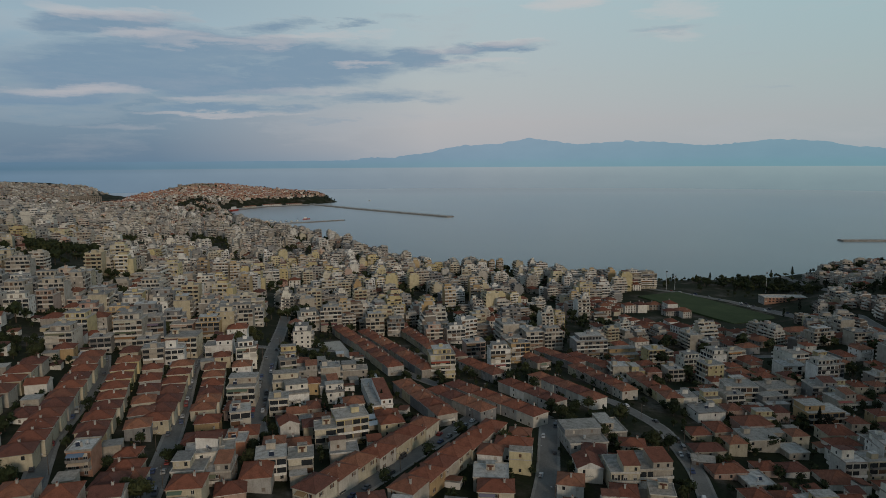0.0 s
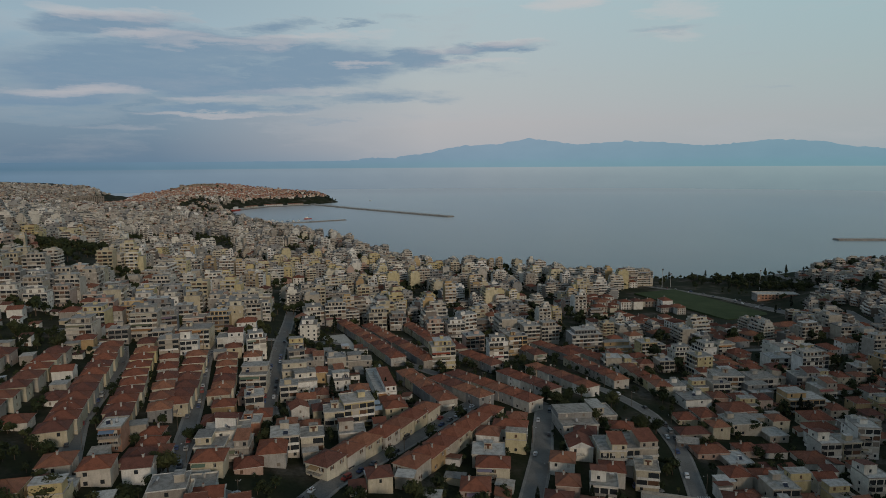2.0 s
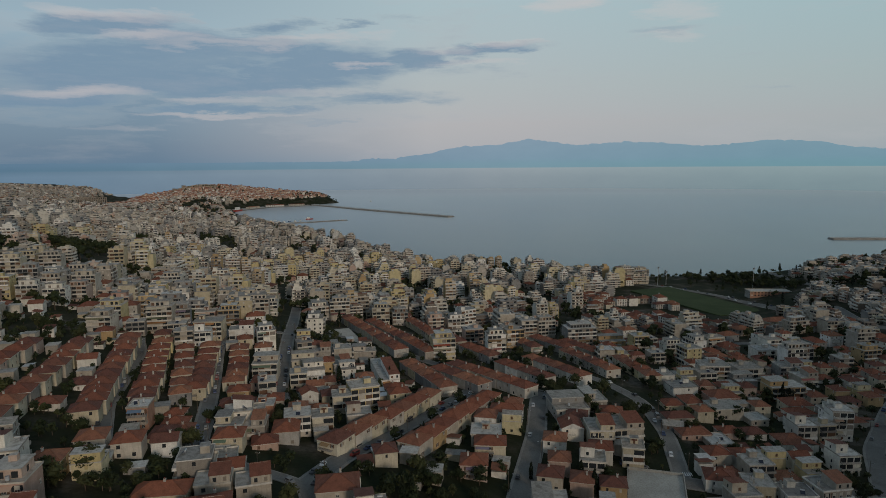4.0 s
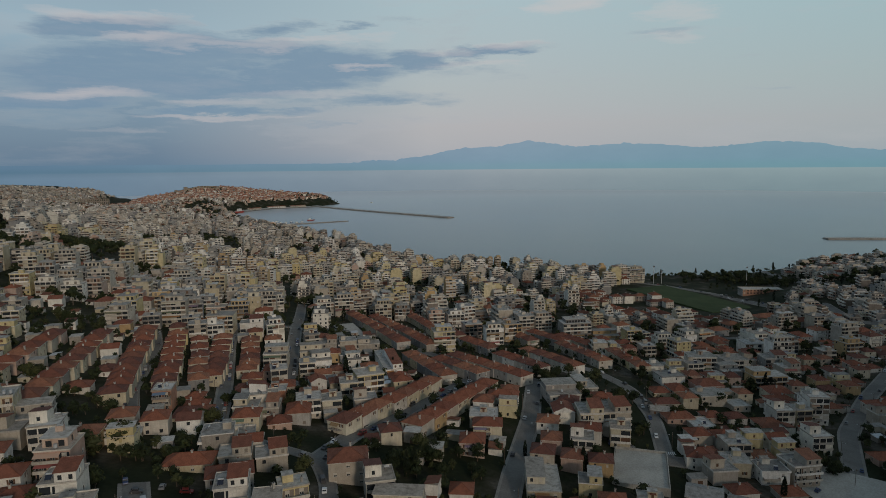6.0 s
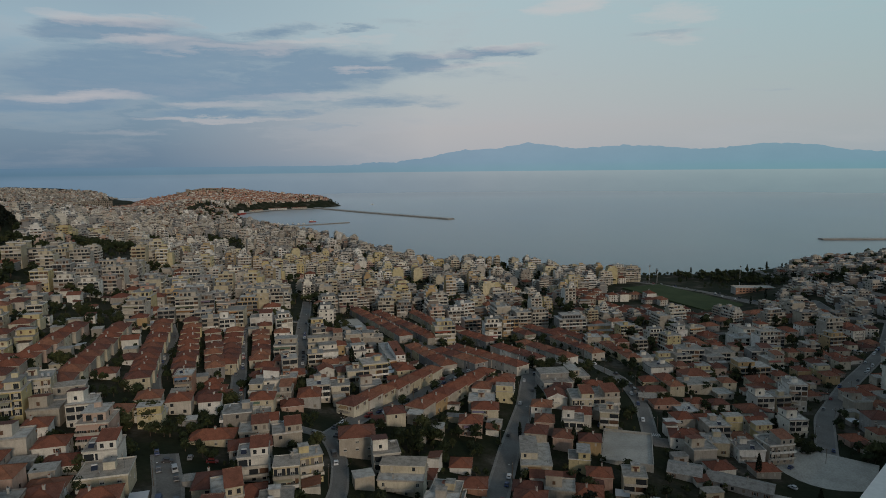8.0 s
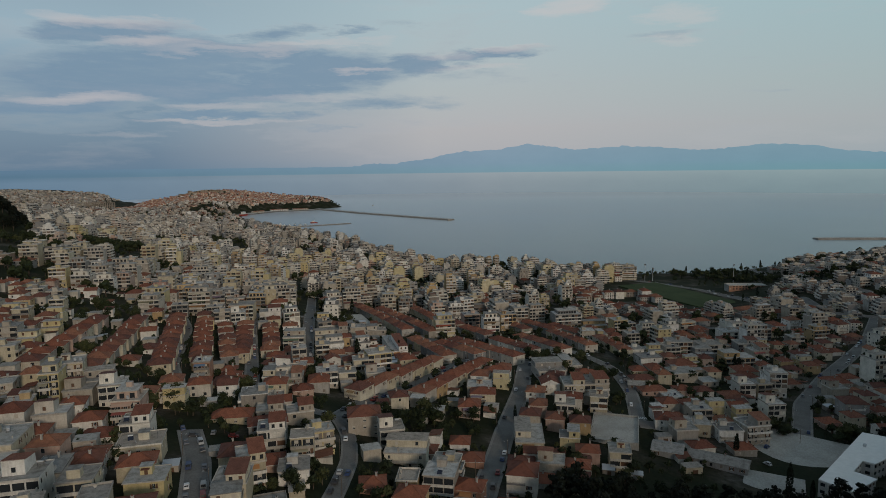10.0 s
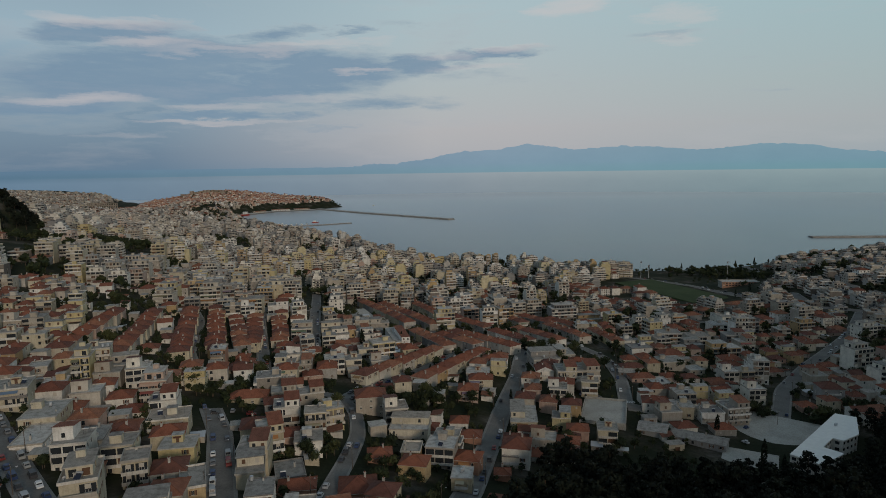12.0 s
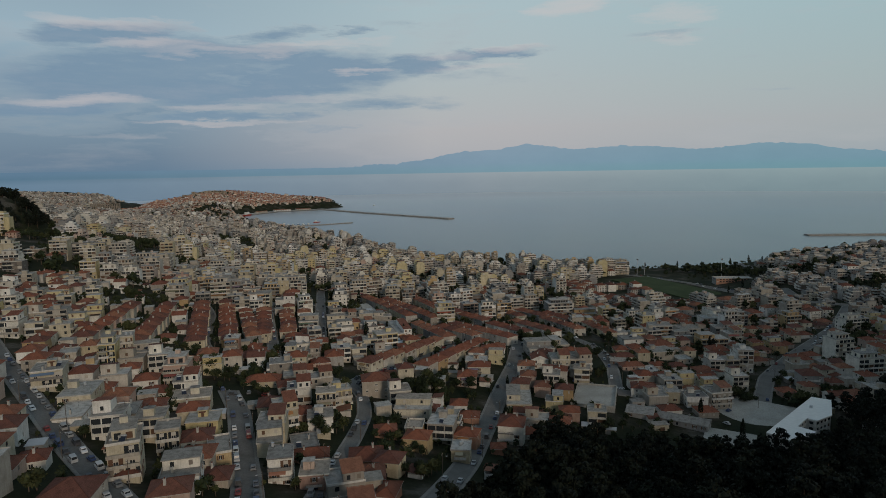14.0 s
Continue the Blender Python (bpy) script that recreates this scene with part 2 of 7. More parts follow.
def tile_material(name, tones):
    m, nt, b = material(name, 0.85, 0.0, 0.2)
    base = ramp(nt, own_tone(nt), [((k + 0.3) / len(tones), c) for k, c in enumerate(tones)])
    patch = noise_of(nt, 0.45, 4.0)
    grain = noise_of(nt, 3.5, 6.0, 0.65)
    c = mixc(nt, 0.55, base, ramp(nt, patch, [(0.30, (0.50, 0.48, 0.46)), (0.52, (1, 1, 1)), (0.74, (1.25, 1.2, 1.15))]), "MULTIPLY")
    c = mixc(nt, 0.6, c, ramp(nt, grain, [(0.33, (0.50, 0.48, 0.46)), (0.6, (1.1, 1.1, 1.1))]), "MULTIPLY")
    uv = nt.nodes.new("ShaderNodeUVMap")
    rib = nd(nt, "ShaderNodeTexWave", Scale=1.6, Distortion=0.3)
    rib.bands_direction = "X"
    nt.links.new(uv.outputs[0], rib.inputs["Vector"])
    course = nd(nt, "ShaderNodeTexWave", Scale=1.0, Distortion=0.5)
    course.bands_direction = "Y"
    nt.links.new(uv.outputs[0], course.inputs["Vector"])
    c = mixc(nt, 0.35, c, ramp(nt, rib.outputs[1], [(0.0, (0.5, 0.5, 0.5)), (0.6, (1.1, 1.1, 1.1))]), "MULTIPLY")
    c = mixc(nt, 0.25, c, ramp(nt, course.outputs[1], [(0.0, (0.5, 0.5, 0.5)), (0.4, (1.1, 1.1, 1.1))]), "MULTIPLY")
    nt.links.new(c, b.inputs["Base Color"])
    relief(nt, b, rib.outputs[1], 0.6, 0.06)
    return m


TILES = tile_material("clay_roof_tiles", [(0.240, 0.090, 0.056), (0.290, 0.110, 0.066), (0.200, 0.078, 0.053), (0.345, 0.155, 0.092), (0.172, 0.075, 0.056)])
# Clay tiles for the old town, sunset glow put into their orange colour.
SUNLIT_TILES = tile_material("sunlit_roof_tiles", [(0.52, 0.195, 0.115), (0.44, 0.148, 0.086), (0.56, 0.255, 0.150), (0.36, 0.122, 0.078)])


def plain(name, col, rough=0.5, metal=0.0, spec=0.4, vary=0.25, scale=3.0):
    m, nt, b = material(name, rough, metal, spec)
    c = mixc(nt, vary, col, ramp(nt, noise_of(nt, scale), [(0.3, (0.55, 0.55, 0.55)), (0.65, (1.1, 1.1, 1.1))]), "MULTIPLY")
    nt.links.new(c, b.inputs["Base Color"])
    return m


GLASS = plain("window_glass", (0.030, 0.034, 0.038), 0.22, 0.0, 0.45, 0.3, 0.7)
FRAME_WHITE = plain("painted_frame", (0.62, 0.60, 0.56), 0.5)
SHUTTER_BROWN = plain("brown_shutter", (0.12, 0.062, 0.035), 0.6)
CURTAIN = plain("drawn_curtain", (0.20, 0.17, 0.14), 0.9)
SHUTTER_PALE = plain("pale_shutter", (0.46, 0.42, 0.36), 0.6)
RAIL = plain("dark_iron", (0.05, 0.05, 0.05), 0.5, 0.6)
METAL = plain("zinc_sheet", (0.50, 0.51, 0.52), 0.55, 0.4, 0.5, 0.2, 1.0)
WHITE_SHEET = plain("white_sheet_roof", (0.77, 0.76, 0.72), 0.5, 0.0, 0.4, 0.2, 0.4)
SOLAR = plain("solar_panel", (0.02, 0.026, 0.045), 0.4, 0.0, 0.4)
TYRE = plain("tyre_rubber", (0.02, 0.02, 0.02), 0.9)
TIMBER_POLE = plain("weathered_timber", (0.11, 0.085, 0.065), 0.9)
PAINT_LINE = plain("road_paint", (0.62, 0.62, 0.60), 0.8)


def awning_material():
    m, nt, b = material("awning_canvas", 0.9)
    info = nt.nodes.new("ShaderNodeObjectInfo")
    c = ramp(nt, info.outputs["Random"], [(0.1, (0.42, 0.20, 0.08)), (0.35, (0.10, 0.16, 0.11)), (0.55, (0.55, 0.48, 0.36)), (0.75, (0.40, 0.10, 0.06)), (0.95, (0.14, 0.20, 0.28))])
    nt.links.new(c, b.inputs["Base Color"])
    return m


AWNING = awning_material()


def car_paint():
    m, nt, b = material("car_paint", 0.42, 0.0, 0.4)
    info = nt.nodes.new("ShaderNodeObjectInfo")
    c = ramp(nt, info.outputs["Random"], [(0.0, (0.62, 0.62, 0.62)), (0.14, (0.40, 0.41, 0.42)), (0.28, (0.05, 0.05, 0.055)), (0.50, (0.09, 0.10, 0.12)), (0.60, (0.20, 0.03, 0.025)), (0.68, (0.03, 0.05, 0.12)), (0.82, (0.16, 0.165, 0.17)), (0.95, (0.30, 0.30, 0.29))])
    c.node.color_ramp.interpolation = "CONSTANT"
    nt.links.new(c, b.inputs["Base Color"])
    return m


CAR_PAINT = car_paint()


def leaf_material(name, dark, light, scale=0.5):
    m, nt, b = material(name, 0.75, 0.0, 0.2)
    geo = nt.nodes.new("ShaderNodeNewGeometry")
    c = mixc(nt, geo.outputs["Random Per Island"], dark, light)
    c = mixc(nt, 0.6, c, ramp(nt, own_tone(nt), [(0.0, (0.62, 0.62, 0.60)), (0.5, (1, 1, 1)), (1.0, (1.25, 1.15, 0.9))]), "MULTIPLY")
    c = mixc(nt, 0.6, c, ramp(nt, noise_of(nt, scale, 3.0), [(0.3, (0.5, 0.5, 0.5)), (0.65, (1.15, 1.15, 1.1))]), "MULTIPLY")
    nt.links.new(c, b.inputs["Base Color"])
    return m


LEAF_BROAD = leaf_material("broad_leaves", (0.014, 0.022, 0.009), (0.036, 0.047, 0.019))
LEAF_SPRING = leaf_material("spring_leaves", (0.034, 0.042, 0.016), (0.066, 0.072, 0.030))
LEAF_PINE = leaf_material("pine_needles", (0.005, 0.008, 0.005), (0.013, 0.018, 0.010))
LEAF_CYPRESS = leaf_material("cypress_leaves", (0.008, 0.014, 0.008), (0.020, 0.029, 0.015))


def ground_material():
    m, nt, b = material("town_ground", 0.95, 0.0, 0.15)
    a = noise_of(nt, 0.035, 6.0, 0.6)
    g = noise_of(nt, 0.6, 6.0, 0.65)
    c = ramp(nt, a, [(0.36, (0.014, 0.020, 0.008)), (0.50, (0.022, 0.026, 0.012)), (0.58, (0.045, 0.041, 0.028)), (0.66, (0.10, 0.092, 0.078)), (0.73, (0.028, 0.030, 0.016))])
    c = mixc(nt, 0.6, c, ramp(nt, g, [(0.32, (0.45, 0.45, 0.42)), (0.62, (1.15, 1.12, 1.08))]), "MULTIPLY")
    nt.links.new(c, b.inputs["Base Color"])
    relief(nt, b, g, 0.5, 0.15)
    return m


GROUND = ground_material()


def strewn(name, dark, light, rough=0.95, s1=0.08, s2=1.5):
    m, nt, b = material(name, rough, 0.0, 0.2)
    c = ramp(nt, noise_of(nt, s1, 5.0, 0.6), [(0.35, dark), (0.65, light)])
    g = noise_of(nt, s2, 5.0, 0.65)
    c = mixc(nt, 0.5, c, ramp(nt, g, [(0.33, (0.5, 0.5, 0.5)), (0.62, (1.1, 1.1, 1.1))]), "MULTIPLY")
    nt.links.new(c, b.inputs["Base Color"])
    relief(nt, b, g, 0.3, 0.05)
    return m


ASPHALT = strewn("worn_asphalt", (0.148, 0.141, 0.130), (0.205, 0.196, 0.181))
PAVING = strewn("concrete_paving", (0.20, 0.19, 0.175), (0.29, 0.275, 0.25))
YARD = strewn("pale_yard_surface", (0.36, 0.34, 0.30), (0.48, 0.455, 0.405))
TURF = strewn("pitch_turf", (0.040, 0.060, 0.022), (0.062, 0.085, 0.034), 0.95, 0.03)
QUAY = strewn("quay_concrete", (0.36, 0.34, 0.31), (0.48, 0.455, 0.42), 0.9, 0.02, 0.4)


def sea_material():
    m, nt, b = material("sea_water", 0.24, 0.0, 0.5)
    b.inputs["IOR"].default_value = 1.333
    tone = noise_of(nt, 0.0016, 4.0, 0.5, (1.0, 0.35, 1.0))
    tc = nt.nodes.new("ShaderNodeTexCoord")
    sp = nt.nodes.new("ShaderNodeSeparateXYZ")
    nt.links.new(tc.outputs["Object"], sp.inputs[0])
    # Base colour pales offshore, standing in for the sky's sheen on far water.
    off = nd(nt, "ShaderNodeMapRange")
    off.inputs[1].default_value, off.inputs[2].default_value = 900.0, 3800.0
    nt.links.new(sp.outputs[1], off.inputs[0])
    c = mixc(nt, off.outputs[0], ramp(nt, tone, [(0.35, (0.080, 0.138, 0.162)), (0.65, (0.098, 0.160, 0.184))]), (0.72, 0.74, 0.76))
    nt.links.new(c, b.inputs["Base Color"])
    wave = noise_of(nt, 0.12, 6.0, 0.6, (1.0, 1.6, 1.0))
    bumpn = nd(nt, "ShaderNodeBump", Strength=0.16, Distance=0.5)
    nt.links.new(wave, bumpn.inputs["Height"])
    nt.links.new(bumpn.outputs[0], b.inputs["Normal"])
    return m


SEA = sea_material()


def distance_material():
    m, nt, b = material("glowing_distance", 1.0, 0.0, 0.0)
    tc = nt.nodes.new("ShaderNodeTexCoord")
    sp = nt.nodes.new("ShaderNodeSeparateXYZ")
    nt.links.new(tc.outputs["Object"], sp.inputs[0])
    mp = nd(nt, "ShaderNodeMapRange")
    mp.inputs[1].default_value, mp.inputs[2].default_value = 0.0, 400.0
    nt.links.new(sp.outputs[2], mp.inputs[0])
    # Emission by height: far water, coast, mountains, with haze mixed into the colours.
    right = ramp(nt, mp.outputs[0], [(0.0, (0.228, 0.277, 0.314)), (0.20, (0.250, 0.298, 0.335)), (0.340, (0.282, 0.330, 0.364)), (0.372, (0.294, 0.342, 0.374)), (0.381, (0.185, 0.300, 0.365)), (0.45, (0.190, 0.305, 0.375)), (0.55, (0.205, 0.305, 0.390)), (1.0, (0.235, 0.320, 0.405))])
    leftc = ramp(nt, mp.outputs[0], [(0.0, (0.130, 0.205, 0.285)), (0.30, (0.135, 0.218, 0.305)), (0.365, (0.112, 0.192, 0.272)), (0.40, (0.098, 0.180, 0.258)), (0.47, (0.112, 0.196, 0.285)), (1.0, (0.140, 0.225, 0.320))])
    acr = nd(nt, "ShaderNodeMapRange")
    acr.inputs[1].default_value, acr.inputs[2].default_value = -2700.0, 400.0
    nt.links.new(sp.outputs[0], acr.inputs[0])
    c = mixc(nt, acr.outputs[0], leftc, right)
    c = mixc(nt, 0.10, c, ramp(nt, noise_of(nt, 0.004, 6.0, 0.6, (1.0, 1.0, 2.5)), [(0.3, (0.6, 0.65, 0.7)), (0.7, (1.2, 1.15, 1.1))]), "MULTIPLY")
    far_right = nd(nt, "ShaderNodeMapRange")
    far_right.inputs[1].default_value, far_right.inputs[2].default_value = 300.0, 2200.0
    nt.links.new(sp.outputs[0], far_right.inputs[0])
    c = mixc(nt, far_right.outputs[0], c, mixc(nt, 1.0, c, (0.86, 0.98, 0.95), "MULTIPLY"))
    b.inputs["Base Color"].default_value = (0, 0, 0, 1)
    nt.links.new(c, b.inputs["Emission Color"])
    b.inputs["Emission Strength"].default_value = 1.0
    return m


DISTANCE = distance_material()

# ---- mesh helpers ----


class Shape:
    """Collects faces with material slots and roof coordinates, and becomes one mesh."""

    def __init__(self):
        self.v, self.f, self.m, self.uv, self.mats = [], [], [], [], []

    def slot(self, mat):
        if mat not in self.mats:
            self.mats.append(mat)
        return self.mats.index(mat)

    def face(self, pts, mat, uv=None):
        i = len(self.v)
        self.v.extend(tuple(p) for p in pts)
        self.f.append(tuple(range(i, i + len(pts))))
        self.m.append(self.slot(mat))
        self.uv.extend(uv if uv else [(0.0, 0.0)] * len(pts))

    def box(self, x0, y0, z0, x1, y1, z1, mat, top=None, bottom=True):
        a, b, c, d = (x0, y0, z0), (x1, y0, z0), (x1, y1, z0), (x0, y1, z0)
        e, f, g, h = (x0, y0, z1), (x1, y0, z1), (x1, y1, z1), (x0, y1, z1)
        for q in ((a, b, f, e), (b, c, g, f), (c, d, h, g), (d, a, e, h)):
            self.face(q, mat)
        self.face((e, f, g, h), top or mat)
        if bottom:
            self.face((d, c, b, a), mat)

    def prism(self, ring, z0, z1, mat, top=None):
        n = len(ring)
        for i in range(n):
            p, q = ring[i], ring[(i + 1) % n]
            self.face(((p[0], p[1], z0), (q[0], q[1], z0), (q[0], q[1], z1), (p[0], p[1], z1)), mat)
        self.face([(p[0], p[1], z1) for p in ring], top or mat)

    def tube(self, p, q, r0, r1, mat, sides=6):
        p, q = Vector(p), Vector(q)
        axis = (q - p).normalized()
        u = axis.orthogonal().normalized()
        w = axis.cross(u)
        ring = [(math.cos(2 * math.pi * k / sides), math.sin(2 * math.pi * k / sides)) for k in range(sides)]
        a = [p + (u * c + w * s) * r0 for c, s in ring]
        b = [q + (u * c + w * s) * r1 for c, s in ring]
        for k in range(sides):
            j = (k + 1) % sides
            self.face((a[k], a[j], b[j], b[k]), mat)
        self.face(b, mat)

    def mesh(self, name, merge=False):
        me = bpy.data.meshes.new(name)
        me.from_pydata(self.v, [], self.f)
        for mat in self.mats:
            me.materials.append(mat)
        me.polygons.foreach_set("material_index", self.m)
        layer = me.uv_layers.new(name="UVMap")
        layer.data.foreach_set("uv", [c for p in self.uv for c in p])
        me.update()
        return me


def stamp(name, items):
    """Many copies of small shapes joined into one mesh. items: shape, x, y, z, turn in degrees, scale, tone."""
    mats, packs = [], {}
    for it in items:
        sh = it[0]
        if id(sh) not in packs:
            slots = []
            for m in sh.mats:
                if m not in mats:
                    mats.append(m)
                slots.append(mats.index(m))
            packs[id(sh)] = (np.array(sh.v, float), np.array([len(f) for f in sh.f]), np.concatenate([np.array(f) for f in sh.f]), np.array(slots)[np.array(sh.m)], np.array(sh.uv, float))
    vs, sizes, loops, ms, tones, uvs, base = [], [], [], [], [], [], 0
    for sh, x, y, z, turn, scale, tone in items:
        v, n, l, m, uv = packs[id(sh)]
        c, s = math.cos(radians(turn)) * scale, math.sin(radians(turn)) * scale
        vs.append(np.c_[x + c * v[:, 0] - s * v[:, 1], y + s * v[:, 0] + c * v[:, 1], z + v[:, 2] * scale])
        sizes.append(n)
        loops.append(l + base)
        ms.append(m)
        uvs.append(uv)
        tones.append(np.full(len(v), tone))
        base += len(v)
    vs, sizes, loops, ms, tones, uvs = (np.concatenate(a) for a in (vs, sizes, loops, ms, tones, uvs))
    me = bpy.data.meshes.new(name)
    me.vertices.add(len(vs))
    me.vertices.foreach_set("co", vs.ravel())
    me.loops.add(len(loops))
    me.loops.foreach_set("vertex_index", loops.astype(np.int32))
    me.polygons.add(len(sizes))
    me.polygons.foreach_set("loop_start", np.r_[0, np.cumsum(sizes)[:-1]].astype(np.int32))
    me.polygons.foreach_set("material_index", ms.astype(np.int32))
    me.uv_layers.new(name="UVMap").data.foreach_set("uv", uvs.ravel())
    me.attributes.new("tone", "FLOAT", "POINT").data.foreach_set("value", tones)
    for m in mats:
        me.materials.append(m)
    me.update(calc_edges=True)
    me.validate()
    return me


def thing(name, me, m, label, category, group="", kind=""):
    ob = new(name, me)
    ob.matrix_world = m
    return tagged(ob, label, category, group, kind)


PARTS = {}


def part(name, me, parent, x=0.0, y=0.0, z=0.0, rz=0.0, label=""):
    ob = new(name, me)
    ob.parent = parent
    ob.matrix_basis = pose(x, y, z, 0, 0, rz)
    PARTS.setdefault(parent.name, []).append(ob)
    return tagged(ob, label)


# ---- the lie of the land ----
NEAR_HEIGHTS = [
    (-116, 198, 83), (-126, 135, 87), (22, 250, 62), (18, 161, 60), (77, 205, 55), (108, 236, 52),
    (-36, 128, 77), (-78, 84, 89), (-98, 57, 92), (-150, 97, 98), (-206, 180, 97), (152, 134, 48),
    (187, 171, 47), (150, 165, 48), (24, 123, 63), (-34, 58, 82), (70, 100, 62), (117, 117, 54),
    (70, 40, 74), (150, 40, 80), (250, 60, 84), (250, 180, 47), (0, -100, 125), (150, -100, 125),
    (-150, -50, 125), (-300, 50, 118), (-400, 250, 118), (400, 250, 55), (300, -100, 120),
]
MID_HEIGHTS = [
    (-190, 362, 78), (-160, 363, 76), (-113, 387, 69), (-92, 465, 54), (-42, 262, 65), (-3, 392, 52),
    (40, 380, 51), (53, 302, 58), (180, 370, 42), (246, 329, 39), (259, 395, 36), (315, 388, 36),
    (276, 289, 42), (-230, 388, 80), (-281, 405, 88), (-258, 532, 74), (-205, 500, 66), (-353, 564, 95),
    (-80, 302, 61), (213, 454, 28), (330, 540, 28), (170, 560, 24), (-700, 300, 140), (500, 500, 42),
    (450, 400, 45), (600, 300, 70),
]
FAR_HEIGHTS = [
    (-461, 652, 106), (100, 620, 24), (-440, 1030, 38), (-725, 1695, 25), (-300, 1300, 15), (-600, 1300, 42),
    (-900, 1400, 75), (-1200, 1900, 55), (-1000, 2300, 14), (-730, 985, 116), (-900, 985, 118), (-600, 800, 105),
    (-900, 700, 130), (-200, 1200, 8), (-100, 1000, 13), (0, 1000, 9), (0, 800, 17), (-150, 700, 38),
    (-200, 900, 22), (150, 800, 8), (270, 800, 6), (350, 850, 5), (450, 850, 6), (300, 700, 7),
    (345, 680, 8), (300, 860, 5),
]
TOWN_HEIGHTS = [
    (550, 720, 48), (700, 700, 50), (600, 900, 26), (650, 600, 48), (470, 670, 38), (300, 850, 7), (350, 790, 7), (378, 715, 7), (312, 712, 7), (395, 760, 7), (385, 690, 8), (290, 790, 7), (-450, 1500, 14),
    (-250, 1600, 5), (-1500, 2600, 30), (-1200, 2700, 35), (-1400, 1500, 95), (-1200, 3060, 80), (-1090, 3050, 74), (-1010, 3040, 54), (-1420, 3060, 20), (-900, 3000, 40),
    (-700, 2980, 34), (-560, 3080, 26), (-1350, 2950, 25), (-1250, 2700, 14), (-1700, 3000, 26), (-2150, 3450, 66),
]
COAST = [(2600, 1250), (1500, 1160), (900, 1090), (740, 1060), (562, 1012), (471, 1000), (376, 992), (288, 996), (220, 1030),
         (120, 1085), (20, 1120), (-50, 1160), (-91, 1270), (-177, 1430), (-262, 1540), (-392, 1800), (-503, 1930), (-640, 2090),
         (-780, 2400), (-880, 2610), (-773, 2810), (-592, 2905), (-490, 3090), (-600, 3330), (-900, 3430), (-1300, 3340),
         (-1560, 3240), (-1700, 3340), (-1935, 3650), (-2300, 3900), (-2700, 3900), (-2700, -800), (2600, -800)]
SPOTS = np.array(NEAR_HEIGHTS + MID_HEIGHTS + FAR_HEIGHTS + TOWN_HEIGHTS, float)


def kernel(a, b):
    r2 = ((a[:, None, :] - b[None, :, :]) ** 2).sum(-1) / 1e4
    return r2 * np.log(r2 + 1e-9) * 0.5


count = len(SPOTS)
flatq = np.c_[np.ones(count), SPOTS[:, :2] / 100]
WEIGHT = np.linalg.solve(np.block([[kernel(SPOTS[:, :2], SPOTS[:, :2]) + 0.25 * np.eye(count), flatq], [flatq.T, np.zeros((3, 3))]]), np.r_[SPOTS[:, 2], 0, 0, 0])


def shore(q):
    """Signed distance to the shore, positive on land."""
    c = np.array(COAST, float)
    d = np.full(len(q), 1e9)
    inside = np.zeros(len(q), bool)
    for i in range(len(c)):
        a, b = c[i], c[(i + 1) % len(c)]
        t = np.clip(((q - a) @ (b - a)) / ((b - a) @ (b - a)), 0, 1)
        d = np.minimum(d, np.hypot(*(q - a - t[:, None] * (b - a)).T))
        inside ^= ((a[1] > q[:, 1]) != (b[1] > q[:, 1])) & (q[:, 0] < (b[0] - a[0]) * (q[:, 1] - a[1]) / (b[1] - a[1] + 1e-12) + a[0])
    return np.where(inside, d, -d)


def land(xs, ys):
    q = np.c_[np.ravel(xs), np.ravel(ys)].astype(float)
    z = kernel(q, SPOTS[:, :2]) @ WEIGHT[:count] + np.c_[np.ones(len(q)), q / 100] @ WEIGHT[count:]
    d = shore(q)
    ridge = np.clip((-q[:, 1] - 190 + np.clip(q[:, 0] - 260, 0, 220)) / 260, 0, 1)      # unseen ridge added behind the drone to keep the low sun off near streets
    # Raised further to the right to shade the hill above the shore.
    z = z * (1 - ridge) + ridge * (165 + np.clip(q[:, 0] / 5.5, -20, 90) + np.clip((q[:, 0] - 420) * 0.28, 0, 85) + 20 * np.sin(q[:, 0] / 170))
    soft = lambda v: np.clip(v, 0, 1) ** 2 * (3 - 2 * np.clip(v, 0, 1))
    z = z + 42 * soft((-484 - 0.74 * np.clip(q[:, 1] - 680, 0, 400) - q[:, 0]) / 75) * soft((q[:, 1] - 590) / 70) * soft((900 - q[:, 1]) / 110) * soft((q[:, 0] + 900) / 120)      # wooded knoll
    z = np.clip(z, 2.2, 320) * np.clip(d / 45, 0, 1) + np.clip(d, -6, 1.6)
    return z.reshape(np.shape(xs))


def steps(stops):
    out = []
    for a, b, s in stops:
        out.extend(np.arange(a, b, s))
    return np.array(out + [stops[-1][1]], float)


GX = steps([(-2680, -700, 45), (-700, -260, 16), (-260, 420, 8), (420, 800, 16), (800, 2580, 60)])
GY = steps([(-780, -200, 30), (-200, 480, 8), (480, 1100, 15), (1100, 3880, 45)])
gxx, gyy = np.meshgrid(GX, GY)
gzz = land(gxx, gyy)
gdd = shore(np.c_[gxx.ravel(), gyy.ravel()]).reshape(gxx.shape)
nx, ny = len(GX), len(GY)
idx = np.arange(nx * ny).reshape(ny, nx)
gme = bpy.data.meshes.new("ground")
gme.from_pydata(np.c_[gxx.ravel(), gyy.ravel(), gzz.ravel()].tolist(), [], np.stack([idx[:-1, :-1], idx[:-1, 1:], idx[1:, 1:], idx[1:, :-1]], -1).reshape(-1, 4).tolist())
gme.polygons.foreach_set("use_smooth", [True] * len(gme.polygons))
gme.materials.append(GROUND)
tagged(new("ground", gme), "hilly ground of earth, grass and paving under the town", "ground", kind="structure")




